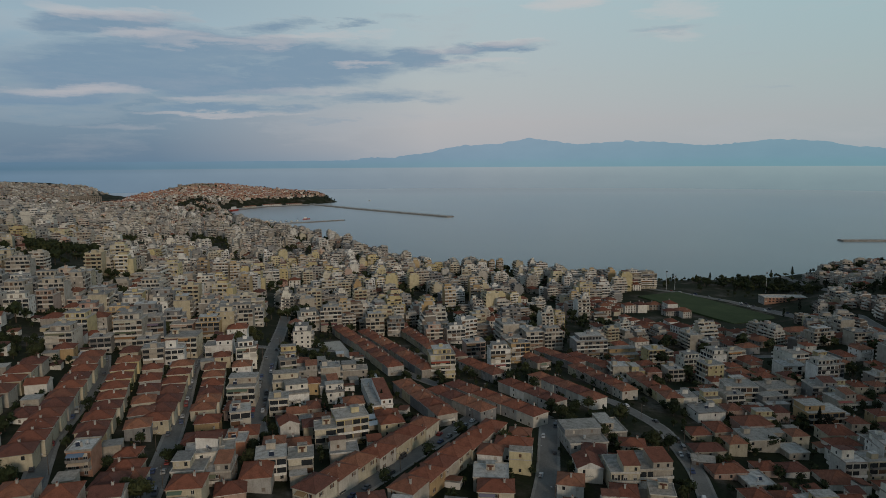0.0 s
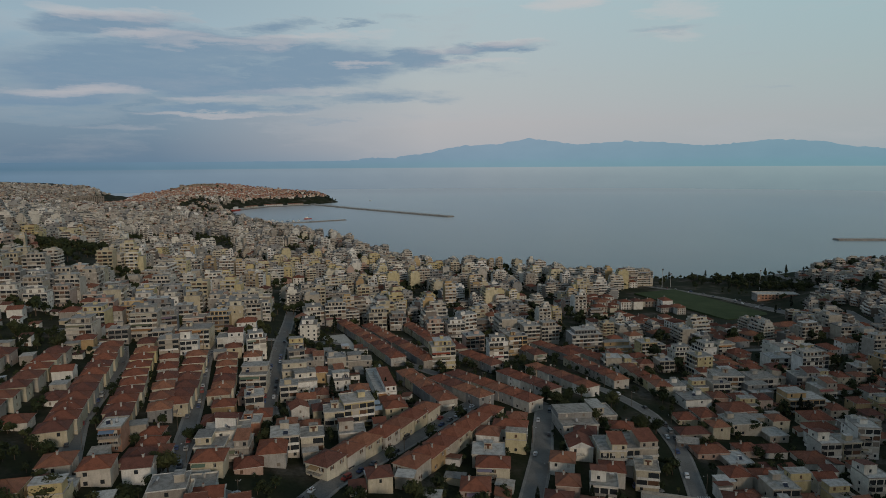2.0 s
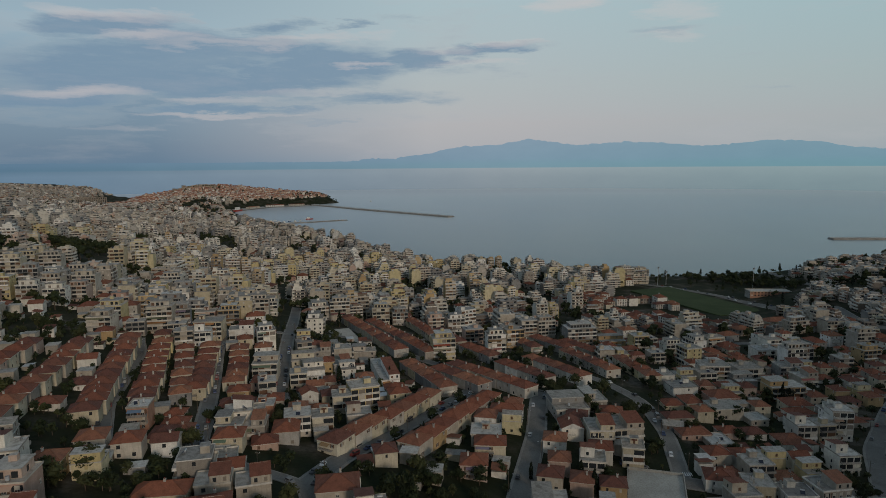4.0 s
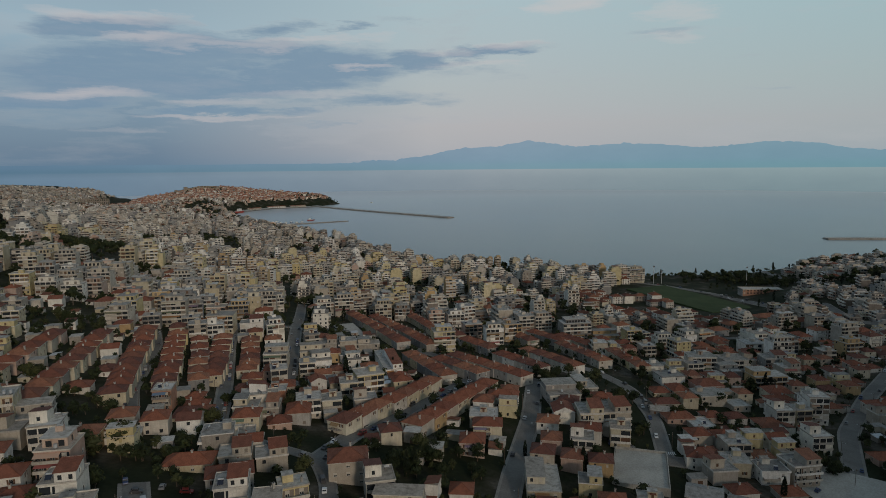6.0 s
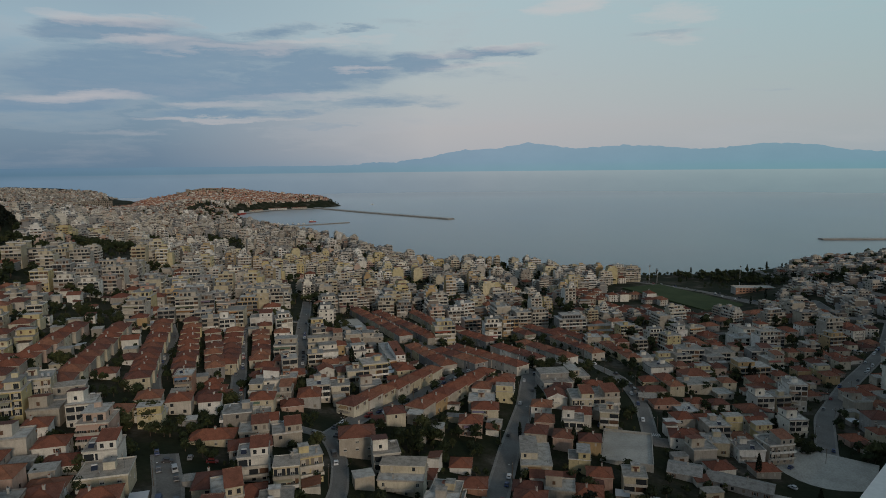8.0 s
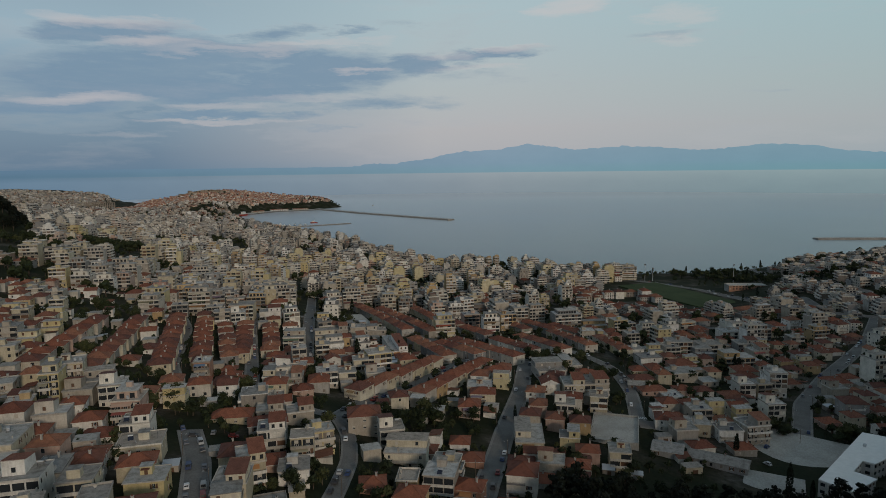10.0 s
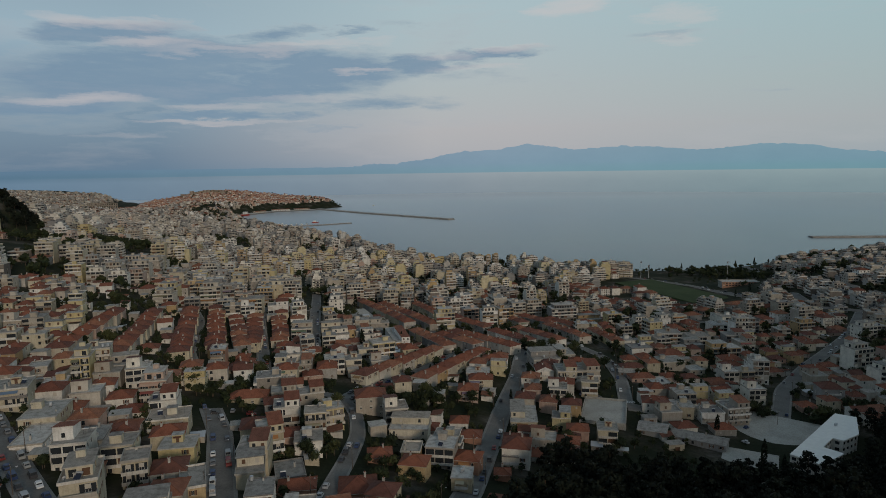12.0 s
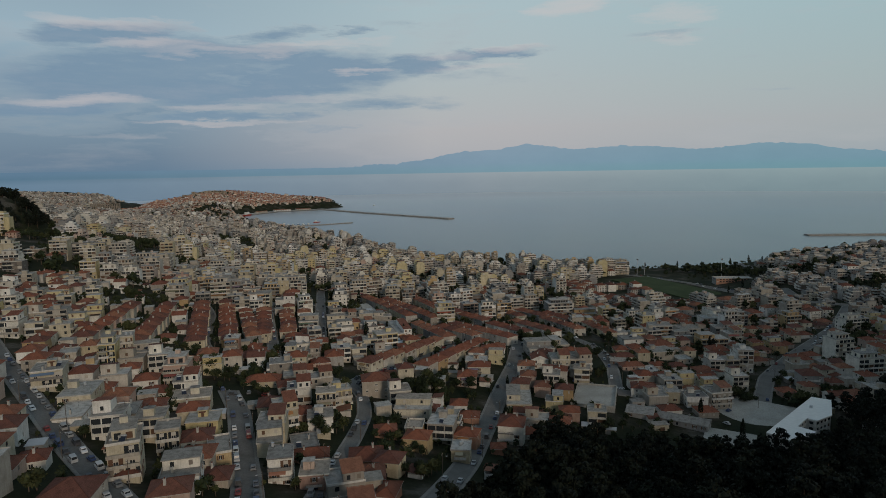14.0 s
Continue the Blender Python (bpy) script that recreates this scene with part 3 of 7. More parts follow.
def bisect_left(rows_, v):
    lo, hi = 0, len(rows_)
    while lo < hi:
        mid = (lo + hi) // 2
        if rows_[mid] < v:
            lo = mid + 1
        else:
            hi = mid
    return lo


LX, LY, LZ, LD = GX.tolist(), GY.tolist(), gzz.tolist(), gdd.tolist()


def on_sheet(table, x, y):
    i = min(max(bisect_left(LX, x) - 1, 0), nx - 2)
    j = min(max(bisect_left(LY, y) - 1, 0), ny - 2)
    u, w = (x - LX[i]) / (LX[i + 1] - LX[i]), (y - LY[j]) / (LY[j + 1] - LY[j])
    u, w = min(max(u, 0), 1), min(max(w, 0), 1)
    return (table[j][i] * (1 - u) + table[j][i + 1] * u) * (1 - w) + (table[j + 1][i] * (1 - u) + table[j + 1][i + 1] * u) * w


def height_fast(x, y):
    """The height of the ground sheet itself, by its own faces."""
    return on_sheet(LZ, x, y)


def inland(x, y):
    """Distance to the shore, positive on land."""
    return on_sheet(LD, x, y)


# the sea
rad = np.r_[0.0, np.linspace(300, 4785, 30)]
ang = np.linspace(0, 2 * np.pi, 145)[:-1]
sv = [(r * math.cos(a), r * math.sin(a), 0.0) for r in rad[1:] for a in ang] + [(0, 0, 0)]
na = len(ang)
sf = [(k * na + i, k * na + (i + 1) % na, (k + 1) * na + (i + 1) % na, (k + 1) * na + i) for k in range(len(rad) - 2) for i in range(na)]
sf += [((i + 1) % na, i, len(sv) - 1) for i in range(na)]
sme = bpy.data.meshes.new("sea")
sme.from_pydata(sv, [], [f[::-1] if len(f) == 3 else f for f in sf])
sme.polygons.foreach_set("use_smooth", [True] * len(sme.polygons))
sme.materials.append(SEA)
tagged(new("water", sme), "calm blue-grey evening sea with faint ripples", "sea", kind="structure")

# the far water, coast and island mountains: a glowing shell with haze painted in
def crest(a):
    """Height of the far crest in metres over the horizon, by bearing in degrees from +y."""
    g = lambda c, w, h: h * math.exp(-((a - c) / w) ** 2)
    s = g(8.2, 3.2, 98) + g(7.8, 2.0, 9) + g(1.0, 4.2, 46) + g(-5, 4.0, 16) + g(3.4, 3.4, 62) + g(13.5, 4.6, 86) + g(19.0, 4.0, 88) + g(25.0, 3.4, 62) + g(28.8, 3.4, 78) + g(34, 5.0, 50) - g(11.4, 1.2, 6)
    s += 9 * noise.noise((a * 0.6, 3.1, 0)) + 8 * noise.noise((a * 1.9, 7.7, 0)) + 6 * noise.noise((a * 4.0, 1.3, 0)) + 3 * noise.noise((a * 9.0, 5.3, 0))
    return 50 + max(0.0, s) * (1.0 if a > -8 else 0.35) * 1.08


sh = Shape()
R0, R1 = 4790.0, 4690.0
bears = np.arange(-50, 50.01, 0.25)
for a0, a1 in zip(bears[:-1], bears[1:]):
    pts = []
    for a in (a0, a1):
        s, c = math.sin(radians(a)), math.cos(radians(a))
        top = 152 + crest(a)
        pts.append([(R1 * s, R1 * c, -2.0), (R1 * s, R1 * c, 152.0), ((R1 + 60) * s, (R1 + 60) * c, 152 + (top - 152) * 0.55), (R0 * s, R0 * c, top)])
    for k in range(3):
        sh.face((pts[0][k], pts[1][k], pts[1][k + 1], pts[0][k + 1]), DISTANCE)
tagged(new("backdrop", sh.mesh("backdrop")), "glowing backdrop of hazy blue island mountains at the far end of the sea", "mountains", kind="structure")

# ---- streets ----
TAKEN = []          # discs that stay free of houses: x, y, radius


def ribbon(name, line, width, mat, lift, label, category, taken=0.0):
    """A strip that lies on the ground along a line."""
    pts = []
    for (x0, y0), (x1, y1) in zip(line[:-1], line[1:]):
        n = max(1, int(math.hypot(x1 - x0, y1 - y0) / 4))
        pts += [(x0 + (x1 - x0) * k / n, y0 + (y1 - y0) * k / n) for k in range(n)]
    pts.append(line[-1])
    for _ in range(3):
        pts = [pts[0]] + [((a[0] + 2 * b[0] + c[0]) / 4, (a[1] + 2 * b[1] + c[1]) / 4) for a, b, c in zip(pts, pts[1:], pts[2:])] + [pts[-1]]
    vs, fs = [], []
    rows = 5
    for i, (x, y) in enumerate(pts):
        a, b = pts[max(i - 1, 0)], pts[min(i + 1, len(pts) - 1)]
        dx, dy = b[0] - a[0], b[1] - a[1]
        l = math.hypot(dx, dy) or 1
        for k in range(rows):
            o = (k / (rows - 1) - 0.5) * width
            px, py = x - dy / l * o, y + dx / l * o
            vs.append((px, py, height_fast(px, py) + lift))
        if i:
            for k in range(rows - 1):
                p = (i - 1) * rows + k
                fs.append((p + 1, p, p + rows, p + rows + 1))
        if taken:
            TAKEN.append((x, y, taken))
    me = bpy.data.meshes.new(name)
    me.from_pydata(vs, [], fs)
    me.materials.append(mat)
    ob = new(name, me)
    sol = ob.modifiers.new("thick", "SOLIDIFY")
    sol.thickness, sol.offset = 0.5, -1.0
    tagged(ob, label, category, kind="structure")
    return pts


ROADS = []


def street(line, width=7.0, pave=1.2):
    ribbon("pavement", line, width + 2 * pave, PAVING, 0.30, "narrow concrete pavement along the street", "pavement")
    ROADS.append((ribbon("road", line, width, ASPHALT, 0.36, "worn grey asphalt street between the houses", "street", width / 2 + pave - 0.4), width))


street([(-128, 190), (-147, 230), (-175, 322), (-190, 352)], 5.5)
street([(-93, 190), (-102, 224), (-138, 345), (-148, 400)], 5.5)
street([(-80, 270), (-88, 295), (-127, 503), (-138, 560)], 6.5, 1.2)
street([(-8, 20), (8, 85), (18, 137), (29, 188), (44, 245), (56, 312)], 7.5)
street([(-50, 170), (-40, 205), (-29, 225), (6, 288), (22, 318)], 7)
street([(102, 215), (112, 262), (114, 312), (100, 352), (70, 385)], 6)
street([(102, 215), (130, 212), (182, 204), (215, 262), (262, 318), (360, 421), (420, 500)], 8)
street([(-80, 0), (-92, 14), (-130, 55), (-201, 134), (-250, 190)], 7)
street([(-52, 5), (-58, 26), (-86, 106), (-100, 135)], 7)
street([(-38, 10), (-39, 40), (-38, 66), (-36.5, 99), (-36, 125), (-40, 152), (-49, 176), (-93, 190)], 5, 0.8)
street([(55, 312), (40, 338), (-5, 372), (-60, 440)], 6)
street([(230, 985), (290, 920), (335, 872), (374, 810), (393, 745), (402, 690), (428, 640), (400, 545), (470, 430)], 9)
street([(520, 960), (513, 904), (490, 780), (478, 690), (490, 560)], 6)
street([(-250, 360), (-215, 410), (-148, 400), (-60, 440), (40, 480), (200, 520), (330, 500)], 6)

# ---- houses ----
STOREY = 3.1


def window_mesh(name, w, h, kind):
    s = Shape()
    s.box(-w / 2, -0.03, 0, w / 2, 0.06, 0.07, FRAME_WHITE)
    s.box(-w / 2, -0.03, h - 0.07, w / 2, 0.06, h, FRAME_WHITE)
    for x in (-w / 2, -0.035, w / 2 - 0.07):
        s.box(x, -0.03, 0.07, x + 0.07, 0.06, h - 0.07, FRAME_WHITE)
    s.face(((-w / 2, 0.03, 0), (w / 2, 0.03, 0), (w / 2, 0.03, h), (-w / 2, 0.03, h)), GLASS)
    s.box(-w / 2 - 0.1, -0.16, -0.08, w / 2 + 0.1, 0.04, 0, CONCRETE)
    if kind == "shutter":
        for x in (-w / 2 - 0.55, w / 2 + 0.03):
            s.box(x, -0.17, 0, x + 0.52, -0.122, h, SHUTTER_BROWN)
    if kind == "blind":
        s.box(-w / 2, -0.05, h * 0.45, w / 2, -0.031, h, SHUTTER_PALE)
    return s.mesh(name)


WINDOWS = {
    "plain": window_mesh("window_plain", 1.2, 1.45, "plain"),
    "shutter": window_mesh("window_shutter", 1.1, 1.45, "shutter"),
    "blind": window_mesh("window_blind", 1.3, 1.45, "blind"),
    "door": window_mesh("window_door", 1.4, 2.15, "blind"),
}


PANES = (GLASS, GLASS, SHUTTER_PALE, GLASS, SHUTTER_BROWN, GLASS, GLASS, CURTAIN)


def pane_of(c, k, n, l):
    """What fills an opening: mostly glass, here and there a closed blind, shutter or curtain."""
    return PANES[int(c * 7.3 + k * 5.1 + n * 3.7 + l * 11.9) % len(PANES)]


def facade(s, p, q, z0, n, bays, wall, depth=0.12, ww=1.2, wh=1.45, sill=0.95, skip=None, doors=False):
    """A wall from p to q (outside on its right) with real window openings."""
    p, q = Vector((*p, 0)), Vector((*q, 0))
    l = (q - p).length
    u = (q - p).normalized()
    inn = Vector((-u.y, u.x, 0)) * depth
    at = lambda d, z, i=0: p + u * d + inn * i + Vector((0, 0, z))
    spots = []
    bay = l / max(bays, 1)
    if bays == 0 or bay < ww + 0.3:
        s.face((at(0, -4), at(l, -4), at(l, z0 + n * STOREY), at(0, z0 + n * STOREY)), wall)
        return spots
    s.face((at(0, -4), at(l, -4), at(l, z0), at(0, z0)), wall)
    for k in range(n):
        base = z0 + k * STOREY
        if doors and k > 0:
            # Balcony doors widened to a nearly unbroken dark band, imitating the recess shade.
            lo, hi, w2 = 0.12, 2.42, max(bay - 0.4, 1.0)
        else:
            lo, hi, w2 = sill, sill + wh, ww
        s.face((at(0, base), at(l, base), at(l, base + lo), at(0, base + lo)), wall)
        s.face((at(0, base + hi), at(l, base + hi), at(l, base + STOREY), at(0, base + STOREY)), wall)
        x = 0.0
        for b in range(bays):
            c = (b + 0.5) * bay
            if skip and skip():
                continue
            a0, a1 = c - w2 / 2, c + w2 / 2
            s.face((at(x, base + lo), at(a0, base + lo), at(a0, base + hi), at(x, base + hi)), wall)
            x = a1
            for e, f in (((a0, lo), (a0, hi)), ((a0, hi), (a1, hi)), ((a1, hi), (a1, lo)), ((a1, lo), (a0, lo))):
                s.face((at(e[0], base + e[1]), at(f[0], base + f[1]), at(f[0], base + f[1], 1), at(e[0], base + e[1], 1)), wall)
            s.face((at(a0, base + lo, 1), at(a1, base + lo, 1), at(a1, base + hi, 1), at(a0, base + hi, 1)), pane_of(c, k, n, l))
            spots.append((at(c, base + lo, 0.5), math.degrees(math.atan2(u.y, u.x)), k))
        s.face((at(x, base + lo), at(l, base + lo), at(l, base + hi), at(x, base + hi)), wall)
    return spots


def sloped_roof(w, d, z, kind, rise=None, over=0.45, cover=None):
    """A tiled hip or gable roof with its soffit and ridge caps."""
    s = Shape()
    cover = cover or TILES
    W, D = w / 2 + over, d / 2 + over
    long_x = w >= d
    half = min(W, D)
    rise = rise or half * 0.46
    t = 0.16

    def tri(pts):
        a = Vector(pts[0])
        u = (Vector(pts[1]) - a).normalized()
        nrm = u.cross(Vector(pts[-1]) - a).normalized()
        v = nrm.cross(u)
        s.face(pts, cover, [((Vector(p) - a).dot(u), (Vector(p) - a).dot(v)) for p in pts])

    if long_x:
        r = W - half if kind == "hip" else W
        r0, r1 = (-r, 0, z + rise), (r, 0, z + rise)
    else:
        r = D - half if kind == "hip" else D
        r0, r1 = (0, -r, z + rise), (0, r, z + rise)
    A, B, C, E = (-W, -D, z), (W, -D, z), (W, D, z), (-W, D, z)
    if long_x:
        tri([A, B, r1, r0]); tri([C, E, r0, r1])
        ends = ([B, C, r1], [E, A, r0])
    else:
        tri([B, C, r1, r0]); tri([E, A, r0, r1])
        ends = ([A, B, r0], [C, E, r1])
    for e in ends:
        tri(e) if kind == "hip" else s.face(e, BALCONY)
    for p, q in ((A, B), (B, C), (C, E), (E, A)):
        s.face(((p[0], p[1], z - t), (q[0], q[1], z - t), q, p), BALCONY)
    s.face(((-W, D, z - t), (W, D, z - t), (W, -D, z - t), (-W, -D, z - t)), BALCONY)
    hips = [(r0, r1)] + ([(r0, A), (r1, C), (r0, E if long_x else B), (r1, B if long_x else E)] if kind == "hip" else [])
    for p, q in hips:
        p, q = Vector(p), Vector(q)
        if (q - p).length > 0.3:
            s.tube(p + Vector((0, 0, 0.02)), q + Vector((0, 0, 0.02)), 0.11, 0.11, cover, 5)
    return s.mesh("roof"), rise


def chimney_mesh():
    s = Shape()
    s.box(-0.35, -0.3, -1.2, 0.35, 0.3, 1.3, CONCRETE)
    s.box(-0.45, -0.4, 1.3, 0.45, 0.4, 1.42, CONCRETE)
    s.box(-0.2, -0.18, 1.42, 0.2, 0.18, 1.75, TILES)
    return s.mesh("chimney")


CHIMNEY = chimney_mesh()


def flat_roof(w, d, z):
    """A roof slab with a parapet round it."""
    s = Shape()
    W, D, t, h = w / 2 + 0.3, d / 2 + 0.3, 0.2, 0.30 + 0.45 * ((w * 3.7 + d * 1.3) % 1)
    s.box(-W, -D, z - 0.05, W, D, z + 0.12, BALCONY, ROOF_SLAB)
    for x0, y0, x1, y1 in ((-W, -D, W, -D + t), (-W, D - t, W, D), (-W, -D + t, -W + t, D - t), (W - t, -D + t, W, D - t)):
        s.box(x0, y0, z + 0.12, x1, y1, z + h, BALCONY, CONCRETE, False)
    return s.mesh("roof")


def roof_room_mesh(w, d, wall, kind):
    """A room built on part of a flat roof, with the rest left as a terrace."""
    s = Shape()
    X, Y, h = w / 2 - 0.1, d / 2 - 0.1, 2.7
    x0, x1 = ((-X, X * 0.1), (-X * 0.15, X), (-X, X))[kind]
    y0, y1 = ((-Y * 0.5, Y), (-Y, Y * 0.4), (-Y * 0.1, Y))[kind]
    for p, q, b in (((x0, y0), (x1, y0), 2), ((x1, y0), (x1, y1), 1), ((x1, y1), (x0, y1), 1), ((x0, y1), (x0, y0), 0)):
        facade(s, p, q, -4.0 + 4.0, 1, b, wall, 0.12, 1.1, 1.5, 0.8)
    if kind == 1:
        e = 0.35
        a, b, c, f = (x0 - e, y0 - e, STOREY), (x1 + e, y0 - e, STOREY), (x1 + e, y1 + e, STOREY + 1.3), (x0 - e, y1 + e, STOREY + 1.3)
        s.face((a, b, c, f), TILES, [(0, 0), (x1 - x0, 0), (x1 - x0, y1 - y0), (0, y1 - y0)])
        s.face(((x0, y1, STOREY), (x0, y1, STOREY + 1.3), (x1, y1, STOREY + 1.3), (x1, y1, STOREY)), wall)
        s.face(((x0, y0, STOREY), (x0, y1, STOREY), (x0, y1, STOREY + 1.25)), wall)
        s.face(((x1, y0, STOREY), (x1, y1, STOREY + 1.25), (x1, y1, STOREY)), wall)
    else:
        s.box(x0 - 0.35, y0 - 0.9, STOREY, x1 + 0.35, y1 + 0.1, STOREY + 0.2, BALCONY, ROOF_SLAB)
    return s.mesh("roof_room")


ROOM_CACHE = {}


def roof_room_for(w, d, colour, kind):
    key = (round(w), round(d), colour, kind)
    if key not in ROOM_CACHE:
        ROOM_CACHE[key] = roof_room_mesh(w, d, WALLS[colour], kind)
    return ROOM_CACHE[key]


def tank_mesh():
    s = Shape()
    s.tube((0, 0, 0.5), (0, 0, 1.7), 0.55, 0.55, METAL, 10)
    for x, y in ((-0.4, -0.4), (0.4, -0.4), (0.4, 0.4), (-0.4, 0.4)):
        s.box(x - 0.04, y - 0.04, 0, x + 0.04, y + 0.04, 0.5, RAIL)
    return s.mesh("water_tank")


def flue_mesh():
    s = Shape()
    s.box(-0.35, -0.3, 0, 0.35, 0.3, 1.5, CONCRETE)
    s.box(-0.45, -0.4, 1.5, 0.45, 0.4, 1.62, CONCRETE)
    s.tube((0, 0, 1.62), (0, 0, 2.1), 0.12, 0.12, RAIL, 6)
    return s.mesh("chimney")


def dish_mesh():
    s = Shape()
    s.tube((0, 0, 0), (0, 0, 1.1), 0.035, 0.035, RAIL, 5)
    ring = [(0.45 * math.cos(k * math.pi / 5), 0.45 * math.sin(k * math.pi / 5)) for k in range(10)]
    for k in range(10):
        (a, b), (c, e) = ring[k], ring[(k + 1) % 10]
        s.face(((a, -0.25 + 0.2 * b, 1.1 + b), (c, -0.25 + 0.2 * e, 1.1 + e), (0, -0.08, 1.1)), SHUTTER_PALE)
        s.face(((c, -0.24 + 0.2 * e, 1.1 + e), (a, -0.24 + 0.2 * b, 1.1 + b), (0, -0.06, 1.1)), METAL)
    return s.mesh("satellite_dish")


def stair_mesh(wall, tiled):
    s = Shape()
    s.box(-1.7, -1.5, -0.1, 1.7, 1.5, 2.5, wall, ROOF_SLAB)
    s.box(-1.9, -1.7, 2.5, 1.9, 1.7, 2.66, CONCRETE, ROOF_SLAB)
    if tiled:
        s.face(((-0.5, -1.51, 0), (0.5, -1.51, 0), (0.5, -1.51, 2.0), (-0.5, -1.51, 2.0)), SHUTTER_BROWN)
        s.box(-1.2, -2.9, 2.0, 1.2, -1.5, 2.1, TILES)
    return s.mesh("stair_house")


STAIRS = {k: [stair_mesh(v, False), stair_mesh(v, True)] for k, v in WALLS.items()}


def heater_mesh():
    """A solar water heater: tilted panel, tank and stand."""
    s = Shape()
    s.face(((-0.9, -0.8, 0.35), (0.9, -0.8, 0.35), (0.9, 0.5, 1.35), (-0.9, 0.5, 1.35)), SOLAR)
    s.face(((-0.9, 0.52, 1.3), (0.9, 0.52, 1.3), (0.9, -0.78, 0.3), (-0.9, -0.78, 0.3)), METAL)
    s.tube((-0.85, 0.7, 1.5), (0.85, 0.7, 1.5), 0.28, 0.28, METAL, 8)
    for x in (-0.8, 0.8):
        s.tube((x, 0.65, 0), (x, 0.65, 1.3), 0.04, 0.04, RAIL, 4)
        s.tube((x, -0.75, 0), (x, -0.75, 0.35), 0.04, 0.04, RAIL, 4)
    return s.mesh("water_heater")


HEATER = heater_mesh()
ROOF_BITS = (("water_tank", tank_mesh()), ("chimney", flue_mesh()), ("satellite_dish", dish_mesh()), ("chimney", flue_mesh()))


def antenna_mesh():
    s = Shape()
    s.tube((0, 0, 0), (0, 0, 3.2), 0.035, 0.03, RAIL, 4)
    for k in range(5):
        s.tube((-0.5 + 0.05 * k, -0.6 + 0.3 * k, 3.0), (0.5 - 0.05 * k, -0.6 + 0.3 * k, 3.0), 0.02, 0.02, RAIL, 3)
    s.tube((0, -0.7, 3.0), (0, 0.7, 3.0), 0.02, 0.02, RAIL, 3)
    return s.mesh("antenna")


ANTENNA = antenna_mesh()


def balcony_mesh(w, depth, solid, awn):
    s = Shape()
    s.box(-w / 2, -depth, -0.16, w / 2, 0.0, 0.0, BALCONY)
    if solid:
        s.box(-w / 2, -depth, 0, w / 2, -depth + 0.12, 0.92, BALCONY)
        for x in (-w / 2, w / 2 - 0.12):
            s.box(x, -depth + 0.12, 0, x + 0.12, 0, 0.92, BALCONY)
    else:
        s.box(-w / 2, -depth, 0.92, w / 2, -depth + 0.06, 0.98, RAIL)
        k = int(w / 0.35)
        for i in range(k + 1):
            x = -w / 2 + 0.02 + i * (w - 0.08) / k
            s.box(x, -depth, 0, x + 0.035, -depth + 0.035, 0.92, RAIL, None, False)
    if awn:
        s.face(((-w / 2 + 0.2, 0, 2.5), (-w / 2 + 0.2, -depth - 0.25, 1.9), (w * 0.25, -depth - 0.25, 1.9), (w * 0.25, 0, 2.5)), AWNING)
        s.face(((w * 0.25, 0, 2.48), (w * 0.25, -depth - 0.25, 1.88), (-w / 2 + 0.2, -depth - 0.25, 1.88), (-w / 2 + 0.2, 0, 2.48)), AWNING)
    return s.mesh("balcony")


BALC_CACHE = {}


def balcony_for(w, depth, solid, awn):
    key = (round(w * 2) / 2, depth, solid, awn)
    if key not in BALC_CACHE:
        BALC_CACHE[key] = balcony_mesh(*key)
    return BALC_CACHE[key]


PENT_CACHE = {}


def penthouse_for(w, d, colour):
    """A storey set back from the edge of the roof."""
    key = (round(w), round(d), colour)
    if key not in PENT_CACHE:
        s = Shape()
        X, Y, n = w * 0.36, d * 0.33, 1
        for p, q, b in (((-X, -Y), (X, -Y), int(X * 0.8)), ((X, -Y), (X, Y), 1), ((X, Y), (-X, Y), 2), ((-X, Y), (-X, -Y), 1)):
            facade(s, p, q, 0.0, 1, b, WALLS[colour], 0.12, 1.8, 2.0, 0.1)
        s.box(-X - 0.5, -Y - 1.2, STOREY, X + 0.5, Y + 0.4, STOREY + 0.2, BALCONY, ROOF_SLAB)
        s.box(-1.2, 0, STOREY + 0.2, 1.0, 1.8, STOREY + 2.0, WALLS[colour], ROOF_SLAB)
        PENT_CACHE[key] = s.mesh("penthouse")
    return PENT_CACHE[key]


WORDS = {"cream": "cream", "white": "white", "beige": "beige", "grey": "grey", "pink": "salmon-pink", "yellow": "pale yellow", "ochre": "ochre", "brick": "terracotta", "brown": "brown", "peach": "peach"}
ROOFWORDS = {"flat": "flat parapet roof", "hip": "red tiled hip roof", "gable": "red tiled gable roof"}


